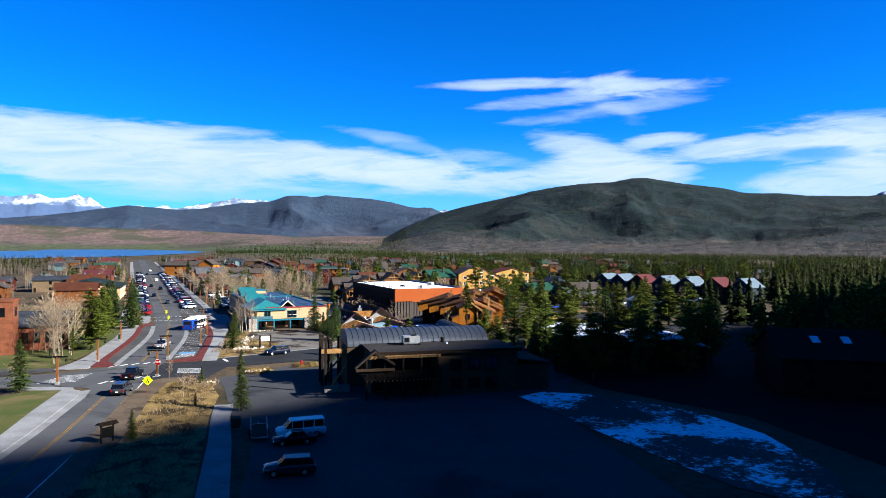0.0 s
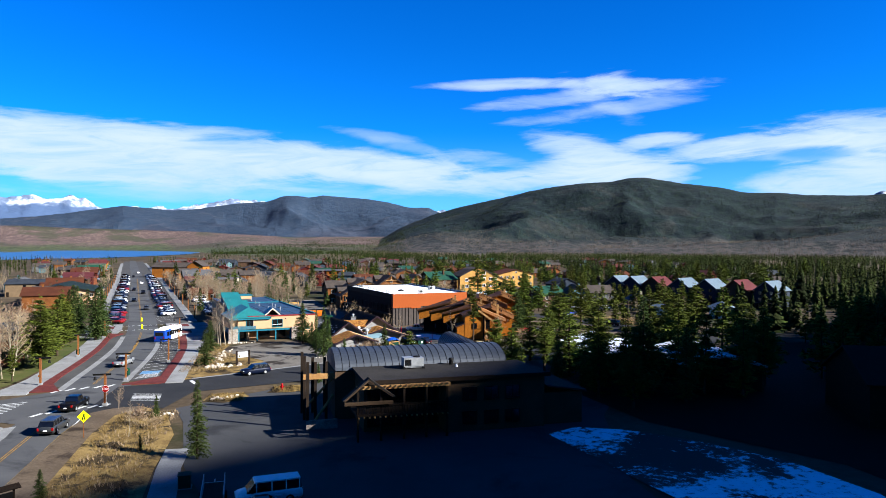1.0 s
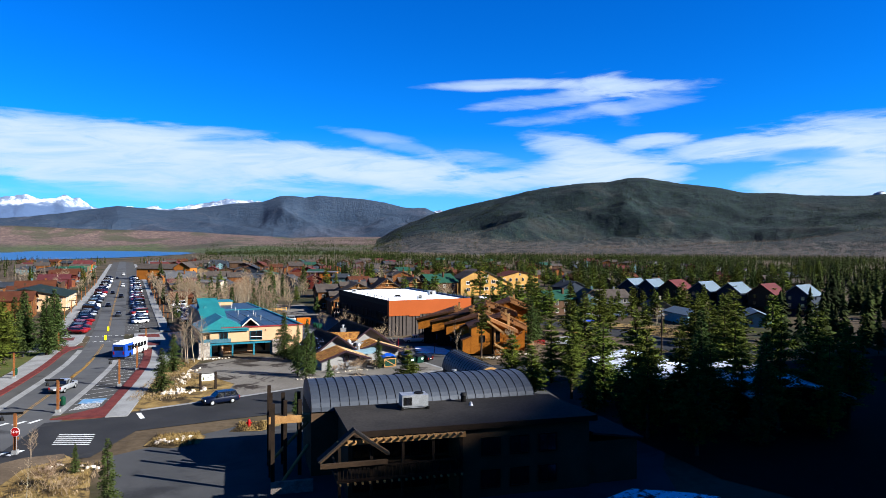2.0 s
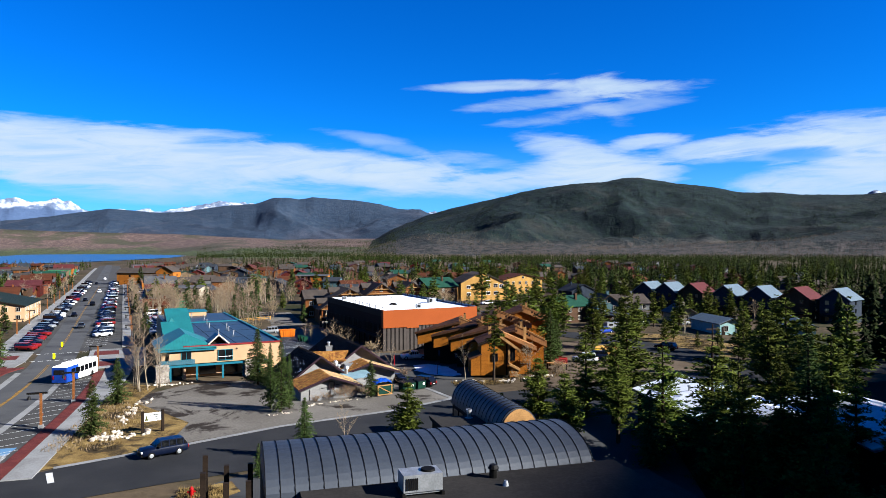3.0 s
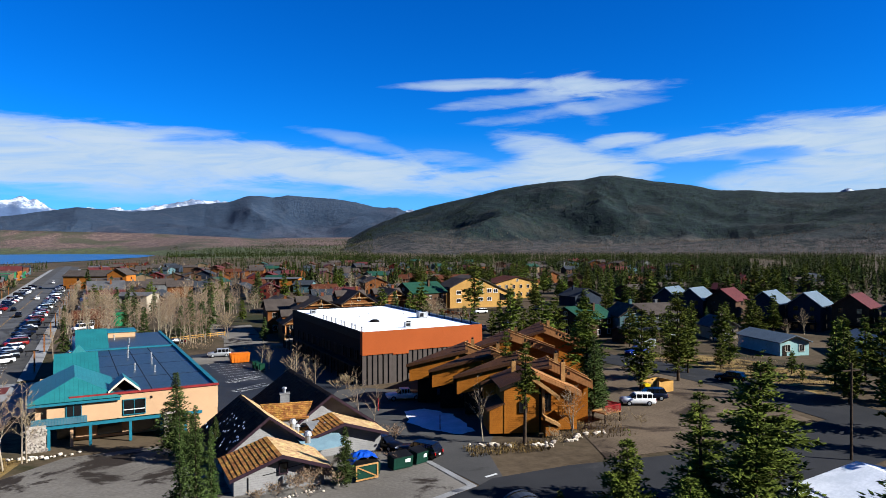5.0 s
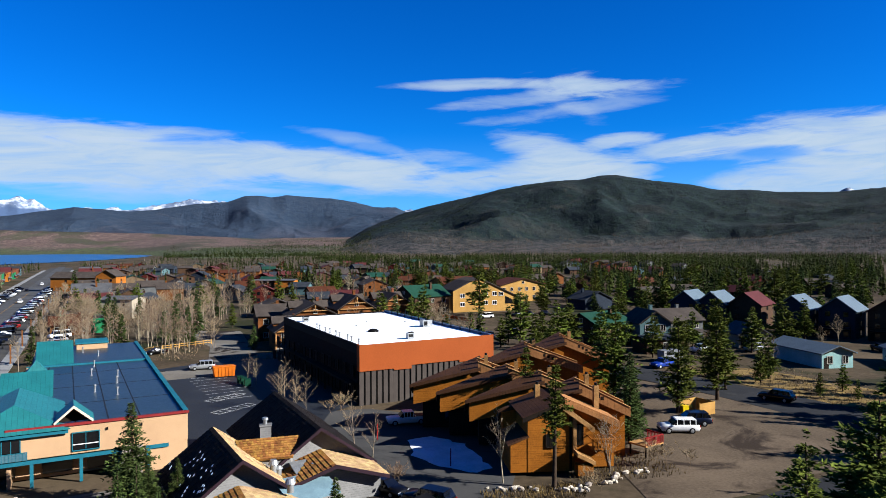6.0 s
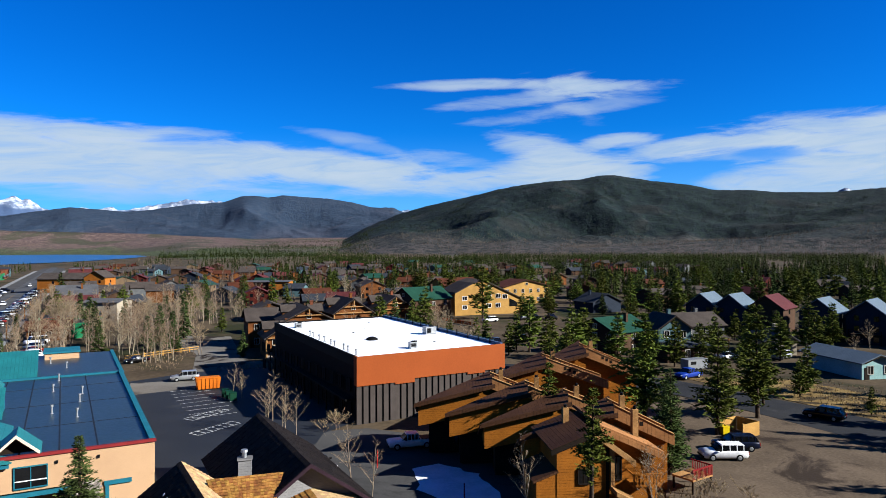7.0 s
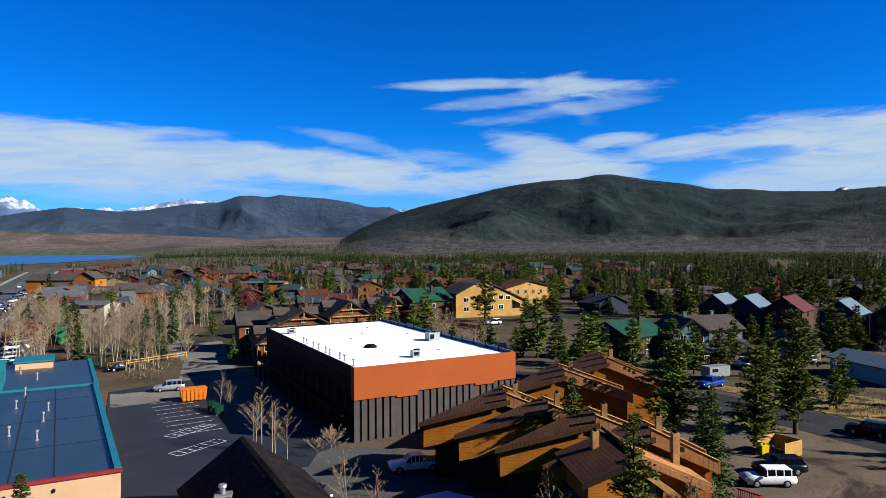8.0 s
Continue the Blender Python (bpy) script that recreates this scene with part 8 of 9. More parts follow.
for i in range(6):
    for sg in (-1, 1):
        part("window", Shape().box(-4.9 + i * 1.5, -3.6 + i * 1.5, sg * 1.26 - 0.02, sg * 1.26 + 0.02, 1.45, 2.45), M["glass"], bus)
part("rear_window", Shape().box(5.49, 5.53, -0.9, 0.9, 1.7, 2.5), M["glass"], bus)
part("windscreen", Shape().box(-5.44, -5.39, -1.1, 1.1, 1.3, 2.6), M["glass"], bus)
for sg in (-1, 1):
    part("tail_light", Shape().box(5.49, 5.54, sg * 1.0 - 0.1, sg * 1.0 + 0.1, 0.9, 1.5), M["lamp_red"], bus)
    for ax in (-3.4, 3.0):
        part("wheel", Shape().tube((ax, sg * 0.95, 0.48), (ax, sg * 1.27, 0.48), 0.48, n=16), M["tyre"], bus)

# parked cars along the main street
CARS = []
for i, kind in enumerate(("suv", "sedan", "pickup", "suv", "van")):
    CARS.append([build_car(kind, "parked_car", "car parked at an angle along the main street", "white", 0, 0, 0, "cars parked along the main street", True, -500), False])
rng = random.Random(77)


def park(x, y, turn):
    c = CARS[rng.choice((0, 0, 1, 1, 2, 3, 4))]
    m = pose(x, y, gz(x, y) + 0.02, 0, 0, turn)
    if not c[1]:
        c[0].matrix_basis, c[1] = m, True
        t = c[0]
    else:
        t = copy_thing(c[0], m)
    colour = PAINT[rng.choice(("white", "black", "silver", "red", "blue", "grey", "grey", "black", "silver", "white"))]
    for o in t.children:
        if o.name.startswith(("body", "roof")):
            o.material_slots[0].link = "OBJECT"
            o.material_slots[0].material = colour


y = 218.0
while y < 540:
    if rng.random() < 0.82:
        x, yy = main_off(y, -7.0)
        park(x, yy, 13 + 90 + 58 + rng.uniform(-4, 4))
    if rng.random() < 0.85 and y > 236:
        x, yy = main_off(y, 8.2)
        park(x, yy, 13 + 90 - 58 + rng.uniform(-4, 4))
    if rng.random() < 0.8 and 232 < y < 460:
        x, yy = main_off(y, 22.5)
        park(x, yy, 13 + 90 - 60 + rng.uniform(-4, 4))
    y += 3.9 if y < 420 else 5.6
for y, off in ((262, 2.0), (300, -1.9), (345, 2.0), (372, -1.9), (430, 2.0), (520, -2.0), (585, 2.0)):
    x, yy = main_off(y, off)
    park(x, yy, 103)
for x, y, t in ((96, 309, 20), (101, 312, 100), (105, 308, 95), (84, 306, 10), (78, 262, 80), (70, 258, 85), (58, 262, 100), (88, 252, 20), (108, 226, 15), (120, 224, 20), (133, 250, 30), (128, 216, 80), (146, 216, 70)):
    park(x, y, t)


# ---- road markings ----
def mark(name, points, mat, label, dz=0.05):
    sheet(name, points, dz, mat, label, "marking", 30)


def dash(x0, y0, x1, y1, w, mat, label="white road dash", name="marking"):
    d = Vector((x1 - x0, y1 - y0)).normalized() * (w / 2)
    mark(name, [(x0 + d.y, y0 - d.x), (x1 + d.y, y1 - d.x), (x1 - d.y, y1 + d.x), (x0 - d.y, y0 + d.x)], mat, label)


for y0, y1 in ((-40, 93), (117, 194), (216, 500)):
    for off in (-0.22, 0.08):
        mark("marking_yellow", band(y0, y1, off, off + 0.14), M["paint_yellow"], "yellow centre line")
mark("marking_edge", band(-40, 96, 3.5, 3.66), M["paint_white"], "white edge line")
mark("marking_edge", band(-40, 90, -3.35, -3.2), M["paint_white"], "white edge line")
for i, (x, y) in enumerate([(-31.9, 112.1), (-30.3, 113.3), (-28.5, 114.2), (-26.7, 114.8), (-25.1, 115.4)]):
    dash(x - 0.7, y - 0.9, x + 0.1, y + 0.9, 0.55, M["paint_white"], "white crossing bar", "marking_crossing")
for x, y in ((-29.4, 96.8), (-28.0, 98.2), (-26.4, 99.6), (-25.0, 100.4), (-23.6, 100.9), (-22.2, 101.3)):
    dash(x - 0.6, y - 0.9, x + 0.2, y + 0.9, 0.55, M["paint_white"], "white crossing bar", "marking_crossing")
for i in range(6):
    dash(-20.3 + i * 0.12, 108.4 - i * 0.85, -16.2 + i * 0.12, 107.6 - i * 0.85, 0.30, M["paint_white"], "white crossing bar", "marking_crossing")
for i in range(7):
    dash(-39.6 + i * 0.3, 97.6 + i * 1.0, -34.2 + i * 0.1, 98.6 + i * 1.1, 0.26, M["paint_white"], "white crossing bar", "marking_crossing")
dash(-12.4, 114.6, -13.6, 117.8, 0.6, M["paint_white"], "white stop bar", "marking_stop_bar")
for yy in (199.5, 210):
    for i in range(9):
        x, y = main_off(yy, -5.5 + i * 1.5)
        dash(x - 0.1, y, x + 0.75, y + 0.2, 0.5, M["paint_white"], "white crossing bar", "marking_crossing")
for i in range(16):
    a, b = main_off(124 + i * 3.4, 5.2), main_off(126.6 + i * 3.4, 9.2)
    dash(*a, *b, 0.12, M["paint_white"], "thin white bay line", "marking_bay")
for i in range(9):
    a, b = main_off(120.6 + i * 0.42, 5.4 + i * 0.1), main_off(121.9 + i * 0.42, 8.8)
    dash(*a, *b, 0.16, M["paint_white"], "white hatching", "marking_hatch")
mark("marking_blue", [main_off(124.5, 5.6), main_off(124.5, 8.6), main_off(127.6, 8.8), main_off(127.6, 5.6)], M["paint_blue"], "faded blue bay marking", 0.045)
for i in range(9):
    dash(1.6 + i * 0.75, 227.5 - i * 2.5, 7.8 + i * 0.72, 229.6 - i * 2.5, 0.11, M["paint_white"], "thin white bay line", "marking_bay")
for (x0, y0), (x1, y1) in (((6.4, 207.6), (11.0, 212.6)), ((8.0, 199.4), (13.0, 204.4))):
    d = Vector((x1 - x0, y1 - y0))
    n = Vector((d.y, -d.x)).normalized() * 1.9
    dash(x0, y0, x1, y1, 0.12, M["paint_white"], "white ladder marking", "marking_bay")
    dash(x0 + n.x, y0 + n.y, x1 + n.x, y1 + n.y, 0.12, M["paint_white"], "white ladder marking", "marking_bay")
    for i in range(7):
        p = Vector((x0, y0)) + d * (i / 6)
        dash(p.x, p.y, p.x + n.x, p.y + n.y, 0.12, M["paint_white"], "white ladder marking", "marking_bay")
for i in range(7):
    y = 218 + i * 3.9
    for off in (-10.0, 4.6):
        a, b = main_off(y, off), main_off(y + 3.2, off + 5.2)
        dash(*a, *b, 0.12, M["paint_white"], "thin white bay line", "marking_bay")
mark("marking_edge", [(35.5, 144.9), (36.9, 145.6), (36.8, 145.95), (35.4, 145.25)], M["paint_white"], "white stop bar", 0.05)


# ---- street furniture ----
def lamp_post(x, y, turn, h=4.4):
    p = thing("street_lamp", "wooden street lamp with a crossbar and hanging black lantern", "street lamp", x, y, None, turn, "wooden street lamps")
    part("footing", Shape().box(-0.28, 0.28, -0.28, 0.28, 0, 0.45), M["concrete"], p)
    part("post", Shape().box(-0.14, 0.14, -0.14, 0.14, 0.4, h), M["post"], p, "brown timber post")
    arm = part("crossbar", Shape().box(-1.55, 0.75, -0.08, 0.08, h - 0.12, h + 0.08).box(-1.6, 0.8, -0.10, 0.10, h + 0.08, h + 0.13), M["black"], p)
    part("lantern", Shape().tube((-1.3, 0, h - 0.75), (-1.3, 0, h - 0.3), 0.26, 0.12, 8).tube((-1.3, 0, h - 0.3), (-1.3, 0, h - 0.12), 0.03, n=6), M["black"], arm)
    part("planter_box", Shape().box(-0.2, 0.2, 0.16, 0.46, 1.5, 1.75), M["post"], p)
    return p


for x, y, t in ((-24.2, 120.0, 0), (-22.3, 101.0, 0), (-36.2, 117.4, 180), (-39.5, 146.7, 190), (-44.3, 183.0, 190), (-21.5, 152.5, 10), (-27.3, 187.2, 10), (-36.2, 96.4, 180), (-20.7, 137.0, 10)):
    lamp_post(x, y, t)
for i in range(10):
    for off, t in ((-12.6, 193), (15.2, 13)):
        x, y = main_off(222 + i * 27, off)
        lamp_post(x, y, t)

stop = thing("stop_sign", "red octagonal stop sign on a post", "sign", -22.1, 100.7, None, -8)
RED = material("sign_red", (0.46, 0.012, 0.015), (0.40, 0.012, 0.014), 0.5)
octo = [(0.48 * math.cos(radians(22.5 + 45 * i)), 0.48 * math.sin(radians(22.5 + 45 * i))) for i in range(8)]
part("pole", Shape().tube((0, 0.05, 0), (0, 0.05, 2.9), 0.04, n=8), M["steel"], stop)
rim = part("border", Shape().hexa([(x * 1.06, -0.20, 2.5 + z * 1.06) for x, z in octo], [(x * 1.06, -0.18, 2.5 + z * 1.06) for x, z in octo]), M["white"], stop)
face = part("face", Shape().hexa([(x, -0.225, 2.5 + z) for x, z in octo], [(x, -0.203, 2.5 + z) for x, z in octo]), RED, stop)


def lettering(text, size, mat, parent, m, extrude=0.004):
    cu = bpy.data.curves.new("lettering", "FONT")
    cu.body, cu.size, cu.extrude, cu.align_x, cu.align_y = text, size, extrude, "CENTER", "CENTER"
    tmp = bpy.data.objects.new("lettering", cu)
    me = bpy.data.meshes.new_from_object(tmp)
    bpy.data.objects.remove(tmp)
    me.materials.append(mat)
    ob = new("lettering", me)
    ob.parent = parent
    ob.matrix_local = m
    return ob


lettering("STOP", 0.36, M["white"], face, pose(0, -0.232, 2.5, 90, 0, 0))

YEL = material("fluorescent_yellow", (0.55, 0.62, 0.01), (0.50, 0.56, 0.01), 0.5)


def diamond_sign(x, y, turn, h=2.5, r=0.72, label="fluorescent yellow diamond crossing sign on a pole"):
    s = thing("crossing_sign", label, "sign", x, y, None, turn)
    part("pole", Shape().tube((0, 0.05, 0), (0, 0.05, h + 0.4), 0.045, n=8), M["post"], s)
    f = part("face", Shape().hexa([(-r, -0.02, h), (0, -0.02, h - r), (r, -0.02, h), (0, -0.02, h + r)], [(-r, 0.01, h), (0, 0.01, h - r), (r, 0.01, h), (0, 0.01, h + r)]), YEL, s)
    part("symbol", Shape().box(-0.05, 0.10, -0.03, -0.022, h - 0.05, h + 0.28).box(-0.16, -0.02, -0.03, -0.022, h - 0.36, h - 0.08).box(0.05, 0.18, -0.03, -0.022, h - 0.36, h - 0.08), M["black"], f)


diamond_sign(-20.2, 84.5, 4)
for yy, off in ((201.6, 0.1), (220.7, 0.1)):
    x, y = main_off(yy, off)
    s = thing("roadway_sign", "fluorescent yellow-green crossing sign standing in the roadway", "sign", x, y, None, 10)
    part("base", Shape().box(-0.4, 0.4, -0.3, 0.3, 0.02, 0.14), M["black"], s)
    part("face", Shape().box(-0.24, 0.24, -0.04, 0.04, 0.14, 1.25), YEL, s)
for x, y in ((-24.9, 124.2), (-40.6, 150.2), (-30.5, 190)):
    b = thing("litter_bin", "green slatted litter bin on the pavement", "bin", x, y, gz(x, y) + 0.15)
    GR = M.setdefault("bin_green", material("bin_green", (0.015, 0.09, 0.05), (0.012, 0.07, 0.04), 0.6))
    part("body", Shape().tube((0, 0, 0), (0, 0, 0.95), 0.32, 0.38, 12), GR, b)
    part("lid", Shape().tube((0, 0, 0.95), (0, 0, 1.2), 0.40, 0.14, 12), GR, b)

board = thing("entrance_sign", "white notice board between two dark timber posts", "sign", -7.8, 131.4, None, 21)
for x in (0.0, 2.3):
    part("post", Shape().box(x, x + 0.32, -0.16, 0.16, 0, 2.7), M["dark_wood"], board)
pan = part("panel", Shape().box(0.32, 2.3, -0.05, 0.05, 1.45, 2.45), M["white"], board)
bar = M["dark_panel"]
part("text_bar", Shape().box(0.95, 2.15, -0.062, -0.05, 2.14, 2.24), bar, pan)
part("text_bar", Shape().box(1.05, 2.0, -0.062, -0.05, 1.90, 1.97), bar, pan)
part("text_bar", Shape().box(0.8, 2.1, -0.062, -0.05, 1.66, 1.72), bar, pan)
part("tree_emblem", Shape().add([(0.40, -0.06, 1.55), (0.78, -0.06, 1.55), (0.59, -0.06, 2.2)], [(0, 1, 2)]), M["lawn"], pan)

info = thing("notice_board", "dark timber notice board under a small roof", "sign", -19.4, 61.2, None, 45)
for x in (-0.75, 0.65):
    part("post", Shape().box(x, x + 0.14, -0.07, 0.07, 0, 2.2), M["dark_wood"], info)
part("panel", Shape().box(-0.65, 0.65, -0.03, 0.03, 0.6, 1.75), M["dark_panel"], info)
part("roof", Shape().slab([(-1.1, -0.5, 2.1), (1.1, -0.5, 2.1), (1.1, 0, 2.4), (-1.1, 0, 2.4)], 0.08).slab([(-1.1, 0, 2.4), (1.1, 0, 2.4), (1.1, 0.5, 2.1), (-1.1, 0.5, 2.1)], 0.08), M["dark_wood"], info)

hyd = thing("fire_hydrant", "red fire hydrant on a grass island", "hydrant", 1.4, 107.6)
part("barrel", Shape().tube((0, 0, 0), (0, 0, 0.85), 0.20, 0.18, 12).tube((0, 0, 0.85), (0, 0, 1.1), 0.22, 0.06, 12), RED, hyd)
part("outlet", Shape().tube((-0.34, 0, 0.62), (0.34, 0, 0.62), 0.09, n=8), RED, hyd)
part("flange", Shape().tube((0, 0, 0.05), (0, 0, 0.13), 0.30, n=12), RED, hyd)

# bins, tarpaulin and gate beside the shingled house
DG = material("dumpster_green", (0.014, 0.075, 0.05), (0.011, 0.058, 0.038), 0.7)
for x, y, t, w in ((22.9, 147.6, 20, 2.6), (26.9, 149.3, 20, 2.3), (29.6, 150.6, 30, 1.6)):
    d = thing("dumpster", "green steel dumpster beside the shingled house", "dumpster", x, y, None, t)
    part("body", Shape().hexa([(0, 0.15, 0.1), (w, 0.15, 0.1), (w, 1.4, 0.1), (0, 1.4, 0.1)], [(0, 0, 1.3), (w, 0, 1.3), (w, 1.5, 1.3), (0, 1.5, 1.3)]), DG, d)
    part("lid", Shape().slab([(0, 0, 1.32), (w, 0, 1.32), (w, 1.5, 1.6), (0, 1.5, 1.6)], 0.05), M["black"], d)
    part("label_plate", Shape().box(w * 0.6, w * 0.85, 0.03, 0.06, 0.7, 1.05), M["white"], d)
gate = thing("timber_gate", "green board gate with a pale diagonal timber frame", "gate", 22.6, 146.6, None, 20)
part("panel", Shape().box(0, 2.5, 0, 0.06, 0.15, 1.7), DG, gate)
part("frame", Shape().box(0, 2.5, -0.06, 0, 0.15, 0.3).box(0, 2.5, -0.06, 0, 1.55, 1.7).box(0, 0.15, -0.06, 0, 0.3, 1.55).box(2.35, 2.5, -0.06, 0, 0.3, 1.55), M["tan_wood"], gate)
part("brace", Shape().hexa([(0.15, -0.05, 1.45), (2.25, -0.05, 0.3), (2.35, -0.05, 0.4), (0.25, -0.05, 1.55)], [(0.15, 0, 1.45), (2.25, 0, 0.3), (2.35, 0, 0.4), (0.25, 0, 1.55)]), M["tan_wood"], gate)
tarp, r2 = Shape(), random.Random(3)
grid = [[(i * 0.32, j * 0.32, 1.35 + 0.95 * math.sin(math.pi * min(1, i / 10)) ** 0.6 * (0.6 + 0.4 * math.sin(math.pi * j / 6)) * (0 if i in (0, 10) else 1) + r2.uniform(-0.09, 0.09)) for i in range(11)] for j in range(7)]
tarp.v = [p for row in grid for p in row]
tarp.f = [(j * 11 + i, j * 11 + i + 1, (j + 1) * 11 + i + 1, (j + 1) * 11 + i) for j in range(6) for i in range(10)]
solid("blue_tarpaulin", tarp, material("blue_tarpaulin", (0.008, 0.10, 0.55), (0.008, 0.075, 0.42), 0.5, 1.5, 6.0, 0.5), "crumpled bright blue tarpaulin over the bins", "tarpaulin", 22.4, 148.2, None, 18)
solid("barrel_drum", Shape().tube((0, 0, 0), (0, 0, 1.0), 0.35, 0.33, 14).tube((0, 0, 1.0), (0, 0, 1.25), 0.33, 0.12, 14), M["white"], "white plastic drum beside the bins", "drum", 28.3, 152.5)

# timber bin enclosure on the gravel lot
enc = thing("bin_enclosure", "pale timber bin enclosure with a yellow bin inside", "enclosure", 73.4, 175.6, None, 17)
PALE = material("new_timber", (0.46, 0.27, 0.085), (0.38, 0.22, 0.07), 0.8)
for i in range(16):
    part("plank", Shape().box(i * 0.2, i * 0.2 + 0.185, 0, 0.05, 0.05, 1.75), PALE, enc)
    part("plank", Shape().box(3.2, 3.25, i * 0.2, i * 0.2 + 0.185, 0.05, 1.75), PALE, enc)
    part("plank", Shape().box(i * 0.2, i * 0.2 + 0.185, 3.2, 3.25, 0.05, 1.75), PALE, enc)
part("post", Shape().box(-0.1, 0.05, -0.1, 0.05, 0, 1.9), PALE, enc)
solid("yellow_bin", Shape().hexa([(0, 0, 0), (0.8, 0, 0), (0.8, 0.8, 0), (0, 0.8, 0)], [(-0.08, -0.08, 1.1), (0.88, -0.08, 1.1), (0.88, 0.88, 1.1), (-0.08, 0.88, 1.1)]), material("bin_yellow", (0.55, 0.42, 0.01), (0.5, 0.36, 0.01), 0.5), "yellow plastic bin beside the enclosure", "bin", 72.2, 177.6)
skip = thing("rubbish_skip", "orange steel rubbish skip in the car park", "skip", 7.9, 228.9, None, 12)
OR = material("skip_orange", (0.60, 0.17, 0.015), (0.50, 0.14, 0.015), 0.6)
part("body", Shape().hexa([(-1.8, -1.0, 0.15), (1.8, -1.0, 0.15), (1.8, 1.0, 0.15), (-1.8, 1.0, 0.15)], [(-2.0, -1.05, 2.0), (2.0, -1.05, 2.0), (2.0, 1.05, 2.0), (-2.0, 1.05, 2.0)]), OR, skip)
for i in range(6):
    part("rib", Shape().box(-1.7 + i * 0.62, -1.6 + i * 0.62, -1.12, -1.0, 0.2, 1.95), OR, skip)
part("top_rail", Shape().box(-2.05, 2.05, -1.12, -1.0, 1.92, 2.06), OR, skip)
for x, y, t in ((11.2, 221.0, 10), (12.6, 217.8, 12), (11.9, 219.4, 12)):
    b = thing("utility_cabinet", "green utility cabinet at the edge of the car park", "cabinet", x, y, None, t)
    part("body", Shape().box(-0.5, 0.5, -0.4, 0.4, 0.1, 1.3), M["bin_green"], b)
    part("plinth", Shape().box(-0.6, 0.6, -0.5, 0.5, 0, 0.1), M["concrete"], b)
    part("lid", Shape().slab([(-0.55, -0.45, 1.34), (0.55, -0.45, 1.34), (0.55, 0.45, 1.42), (-0.55, 0.45, 1.42)], 0.05), M["bin_green"], b)

# fence behind the teal-roofed building
fence = thing("timber_fence", "pale post and rail timber fence", "fence", -12.0, 264.0, None, 38)
for i in range(9):
    part("post", Shape().box(i * 2.2, i * 2.2 + 0.16, -0.08, 0.08, 0, 1.25), PALE, fence)
for z in (0.45, 0.95):
    part("rail", Shape().box(0, 17.8, -0.12, -0.06, z, z + 0.16), PALE, fence)
pole = thing("utility_pole", "brown wooden utility pole with a crossarm", "utility pole", 75.2, 140.5)
part("shaft", Shape().tube((0, 0, 0), (0, 0, 10.5), 0.17, 0.11, 10), M["trunk"], pole)
part("crossarm", Shape().box(-1.1, 1.1, -0.06, 0.06, 9.6, 9.75), M["trunk"], pole)
for x, y in ((29.6, 178.8), (35.6, 165.2)):
    solid("marker_post", Shape().tube((0, 0, 0), (0, 0, 2.0), 0.07, 0.05, 8), RED, "thin red marker post in the snow", "post", x, y)

# dark chalet in the shade of the ridge
ch = house("dark_chalet", "dark timber chalet with two roof lights in deep shade", 84, 76, 16, 14, 5.6, 3.6, -20, M["dark_wood"], M["dark_wood"], "x", 2, far=True)
for x in (-3.0, 1.5):
    part("roof_light", Shape().slab([(x, -5.2, 7.8), (x + 1.2, -5.2, 7.8), (x + 1.2, -3.6, 8.6), (x, -3.6, 8.6)], 0.12), M["frost"], ch)

# lake marina sheds and snow
def snow_sheet(name, pts, dz, label, ragged=0.6, seed=1):
    r = random.Random(seed)
    out = []
    for (x0, y0), (x1, y1) in zip(pts, pts[1:] + pts[:1]):
        n = max(2, int(math.hypot(x1 - x0, y1 - y0) / 1.2))
        for i in range(n):
            out.append((x0 + (x1 - x0) * i / n + r.uniform(-ragged, ragged), y0 + (y1 - y0) * i / n + r.uniform(-ragged, ragged)))
    sheet(name, out, dz, M["snow"], label, "snow", 3)


lodge = thing("snow_roofed_house", "low dark house with a shallow snow-covered roof among pines", "house", 59.2, 114.0, 0, -2)
part("wall", gable_walls(Shape(), -6.0, 6.0, -9.6, 9.6, -0.3, 4.3, 1.5, "y"), M["dark_wood"], lodge)
part("roof", gable_roof(Shape(), -6.0, 6.0, -9.6, 9.6, 4.3, 1.5, 0.6, 0.22, "y"), M["steel"], lodge, "metal roof under snow")
for sg in (-1, 1):
    x0, x1 = sorted((sg * 5.3, 0.02 * sg))
    z0, z1 = (4.78, 6.10) if sg < 0 else (6.10, 4.78)
    part("snow_cover", Shape().slab([(x0, -10.0, z0), (x1, -10.0, z1), (x1, 10.1, z1), (x0, 10.1, z0)], 0.16), M["snow"], lodge, "smooth white snow")
    x0, x1 = sorted((sg * 6.6, sg * 5.6))
    z0, z1 = (4.46, 4.71) if sg < 0 else (4.71, 4.46)
    part("snow_cover", Shape().slab([(x0, -9.9, z0), (x1, -10.0, z1), (x1, 10.1, z1), (x0, 10.0, z0)], 0.12), M["snow"], lodge, "smooth white snow")
part("rake_board", gable_roof(Shape(), -6.0, 6.0, 10.2, 10.3, 4.15, 1.5, 0.05, 0.2, "y"), M["white"], lodge, "white rake board")
vent_pipe(lodge, -2.6, 3.0, 5.3, 0.8, 0.1)
for yy in (-6, -1, 4):
    window_unit(lodge, 1.2, 1.2, (-6.02, yy, 1.2), -90, M["dark_wood"])
copy_thing(lodge, pose(71.0, 104.5, -0.4, 0, 0, -12))
snow_sheet("snow_patch_drive", [(32.4, 170.5), (35.0, 164.5), (37.6, 161.8), (39.6, 163.5), (39.4, 174), (36.4, 178.5), (33.0, 177)], 0.07, "shaded snow patch on the service drive", 0.4, 3)
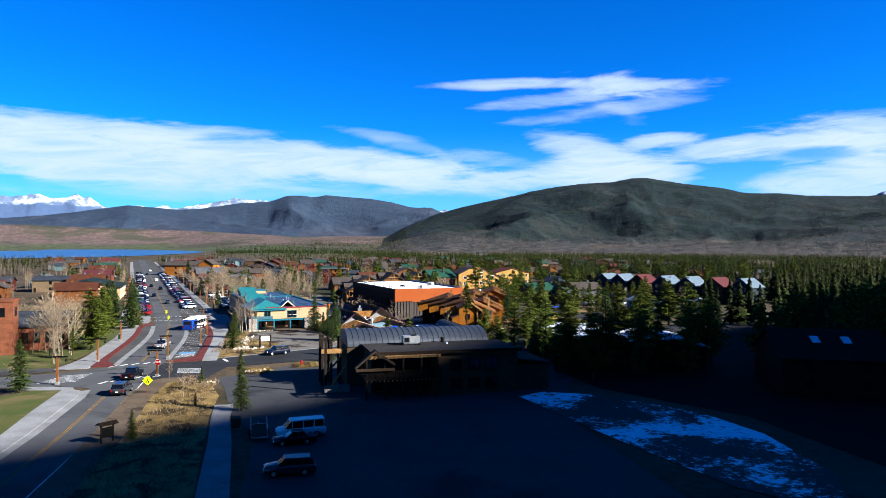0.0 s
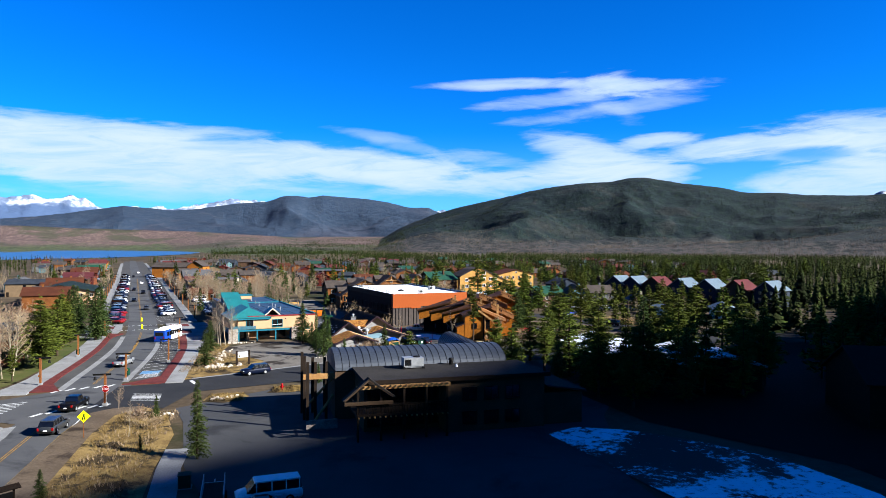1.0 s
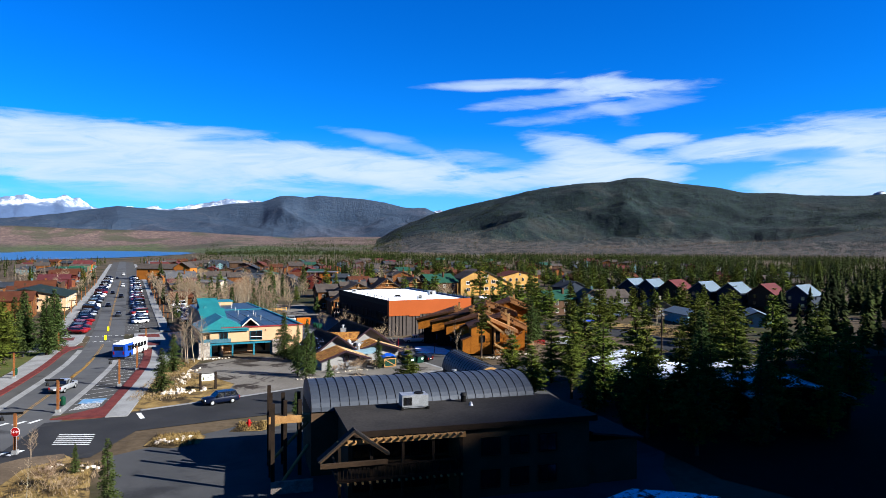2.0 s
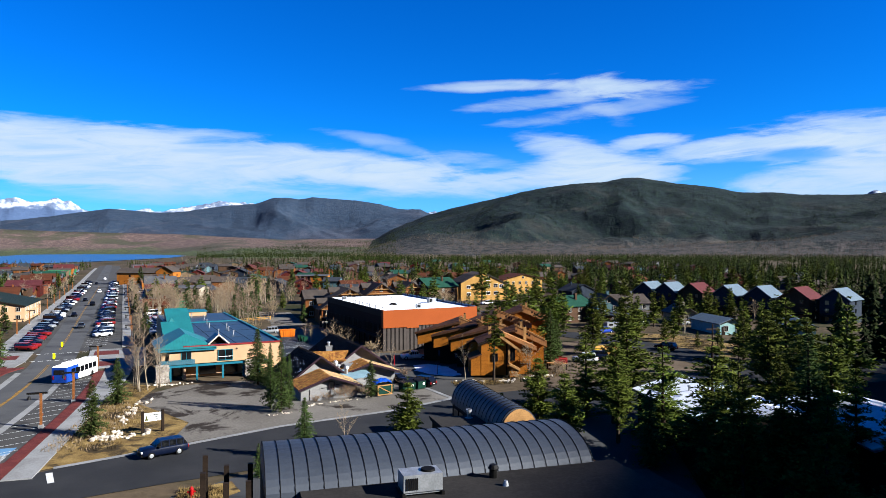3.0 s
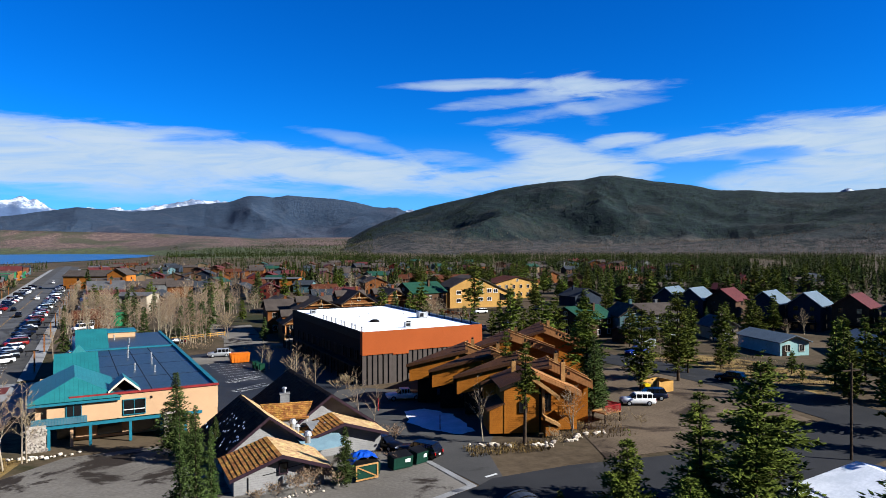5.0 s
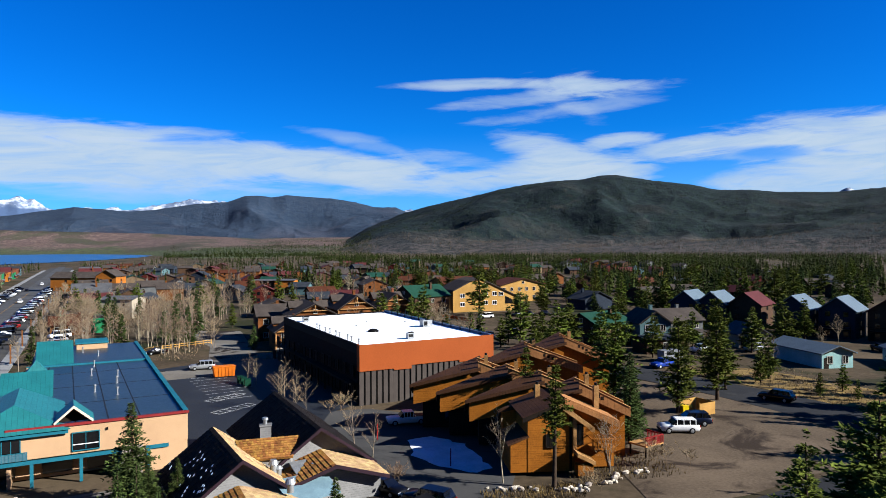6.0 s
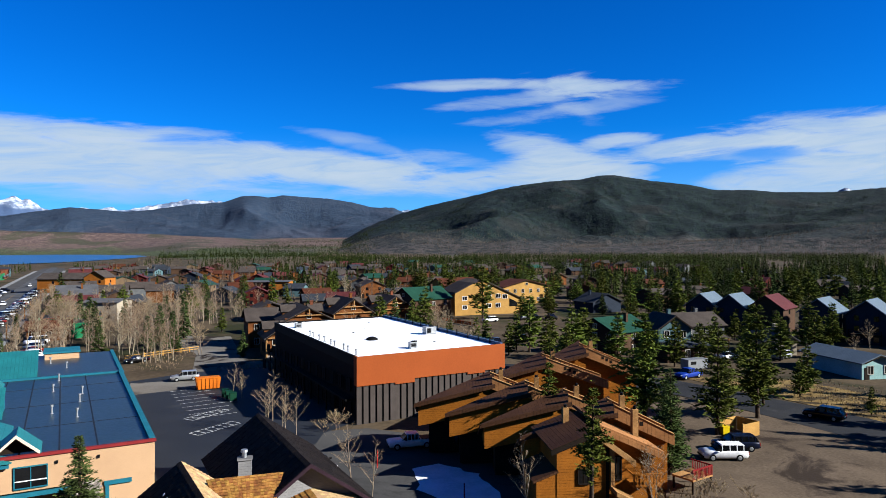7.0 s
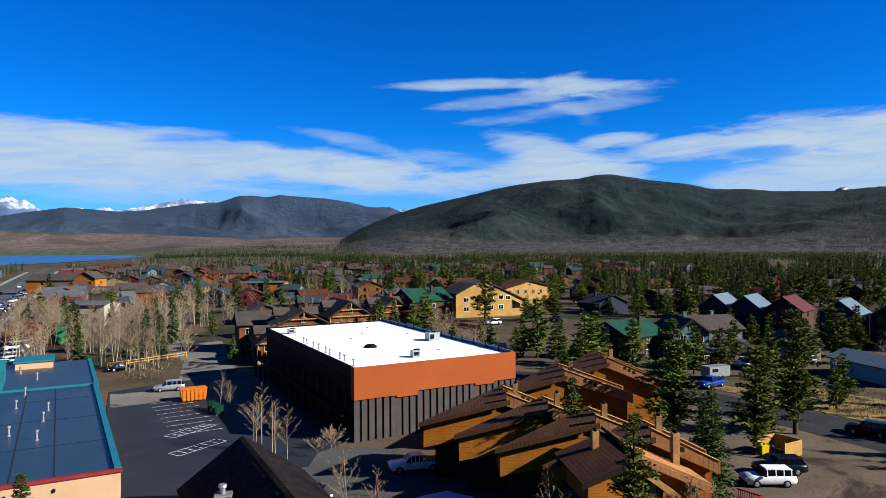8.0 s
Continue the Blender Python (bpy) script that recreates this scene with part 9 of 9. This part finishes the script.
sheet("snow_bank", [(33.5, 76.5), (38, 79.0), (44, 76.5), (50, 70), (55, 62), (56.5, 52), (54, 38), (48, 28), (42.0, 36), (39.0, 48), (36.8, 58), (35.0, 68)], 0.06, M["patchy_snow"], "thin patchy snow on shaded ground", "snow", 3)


# ---- rocks, tufts and litter ----
def rock_mesh(seed, flat=0.7):
    r = random.Random(seed)
    bm = bmesh.new()
    bmesh.ops.create_icosphere(bm, subdivisions=1, radius=0.5)
    for v in bm.verts:
        v.co *= r.uniform(0.72, 1.15)
        v.co.z *= flat
    me = bpy.data.meshes.new("rock")
    bm.to_mesh(me)
    bm.free()
    me.materials.append(M["boulder"])
    return me


M["boulder"] = material("pale_boulder", (0.50, 0.44, 0.36), (0.34, 0.29, 0.24), 0.9, 1.2, 7.0, 0.5, random=0.3)
ROCKS = [rock_mesh(i) for i in range(6)]
rng = random.Random(88)


def rocks(x0, y0, x1, y1, n, spread, lo, hi):
    for i in range(n):
        t = rng.random()
        x, y = x0 + (x1 - x0) * t + rng.gauss(0, spread), y0 + (y1 - y0) * t + rng.gauss(0, spread)
        k = rng.uniform(lo, hi)
        ob = new("boulder", ROCKS[rng.randrange(6)])
        ob.matrix_basis = pose(x, y, gz(x, y) + 0.18 * k, rng.uniform(-15, 15), rng.uniform(-15, 15), rng.uniform(0, 360)) @ Matrix.Diagonal((k, k * rng.uniform(0.7, 1.1), k, 1))
        tagged(ob, "pale angular boulder in a garden edging", "boulder", "edging boulders")


rocks(-12.5, 129.0, -8.0, 131.5, 34, 0.7, 0.4, 1.0)
rocks(-11.8, 131, -11.5, 152, 40, 0.5, 0.3, 0.8)
rocks(-14, 164.5, -7, 165.5, 24, 0.5, 0.3, 0.7)
rocks(11.6, 142.0, 21.5, 147.0, 34, 0.25, 0.2, 0.5)
rocks(37.2, 156.8, 46, 153.9, 30, 0.35, 0.3, 0.9)
rocks(46, 154.2, 55, 157.5, 24, 0.4, 0.3, 0.9)
rocks(6.4, 137.6, 9.5, 138.6, 12, 0.4, 0.2, 0.5)
rocks(-8.6, 102.6, -5.0, 104.0, 16, 0.5, 0.3, 0.8)
rocks(-17, 96.0, -13.5, 94.5, 14, 0.6, 0.3, 0.8)


def tufts(name, label, mat, spots, n, lo, hi, seed):
    r = random.Random(seed)
    s = Shape()
    for i in range(n):
        x0, y0, x1, y1 = spots[r.randrange(len(spots))]
        x, y = r.uniform(x0, x1), r.uniform(y0, y1)
        for b in range(5):
            a, h = r.uniform(0, math.tau), r.uniform(lo, hi)
            dx, dy = math.cos(a) * h * 0.45, math.sin(a) * h * 0.45
            m = len(s.v)
            z = gz(x, y)
            s.v += [(x - dy * 0.12, y + dx * 0.12, z), (x + dy * 0.12, y - dx * 0.12, z), (x + dx, y + dy, z + h)]
            s.f.append((m, m + 1, m + 2))
    tagged(new(name, s.mesh(name, mat)), label, "grass", "", "stuff")


tufts("dry_grass_tufts", "tall dry yellow grass tufts", M["dry_grass"], [(-19, 80, -12, 96), (-18, 62, -11, 80), (-19, 40, -9, 60), (-17, 125, -9, 140), (-16.5, 140, -12.5, 164), (-9, 101, -4, 106), (0, 106, 4.5, 110), (96, 175, 106, 200), (36, 152, 46, 156), (46, 155, 58, 163)], 5200, 0.18, 0.55, 3)
tufts("brown_grass_tufts", "brown withered grass tufts", M["twig"], [(-18, 62, -11, 96), (-17, 125, -10, 150), (-8, 250, 0, 300), (100, 175, 112, 205), (8, 246, 25, 252)], 2200, 0.2, 0.6, 4)
SHRUB = [(16.5, 145.2, 1.0), (18.0, 146.0, 1.2), (19.4, 147.0, 1.1), (20.6, 147.4, 0.9), (13.6, 143.4, 0.8), (-15.5, 90, 1.2), (-13.2, 87, 1.0), (28.2, 160.6, 1.2), (26.5, 195.8, 1.4), (47, 154.8, 0.9), (57, 158, 1.4), (24.8, 150.2, 1.1)]
sh = bare_mesh(123, 1.5, 1.1, 12, 8, 4)
for i, (x, y, k) in enumerate(SHRUB):
    if i == 0:
        first = thing("bare_shrub", "small leafless brown shrub", "shrub", x, y, None, 0, "bare shrubs")
        part("stem_clump", sh[0], M["twig"], first)
        part("twig_mass", sh[1], M["twig"], first)
        first.scale = (k, k, k)
    else:
        t = copy_thing(first, pose(x, y, gz(x, y), 0, 0, i * 47))
        t.scale = (k, k, k)
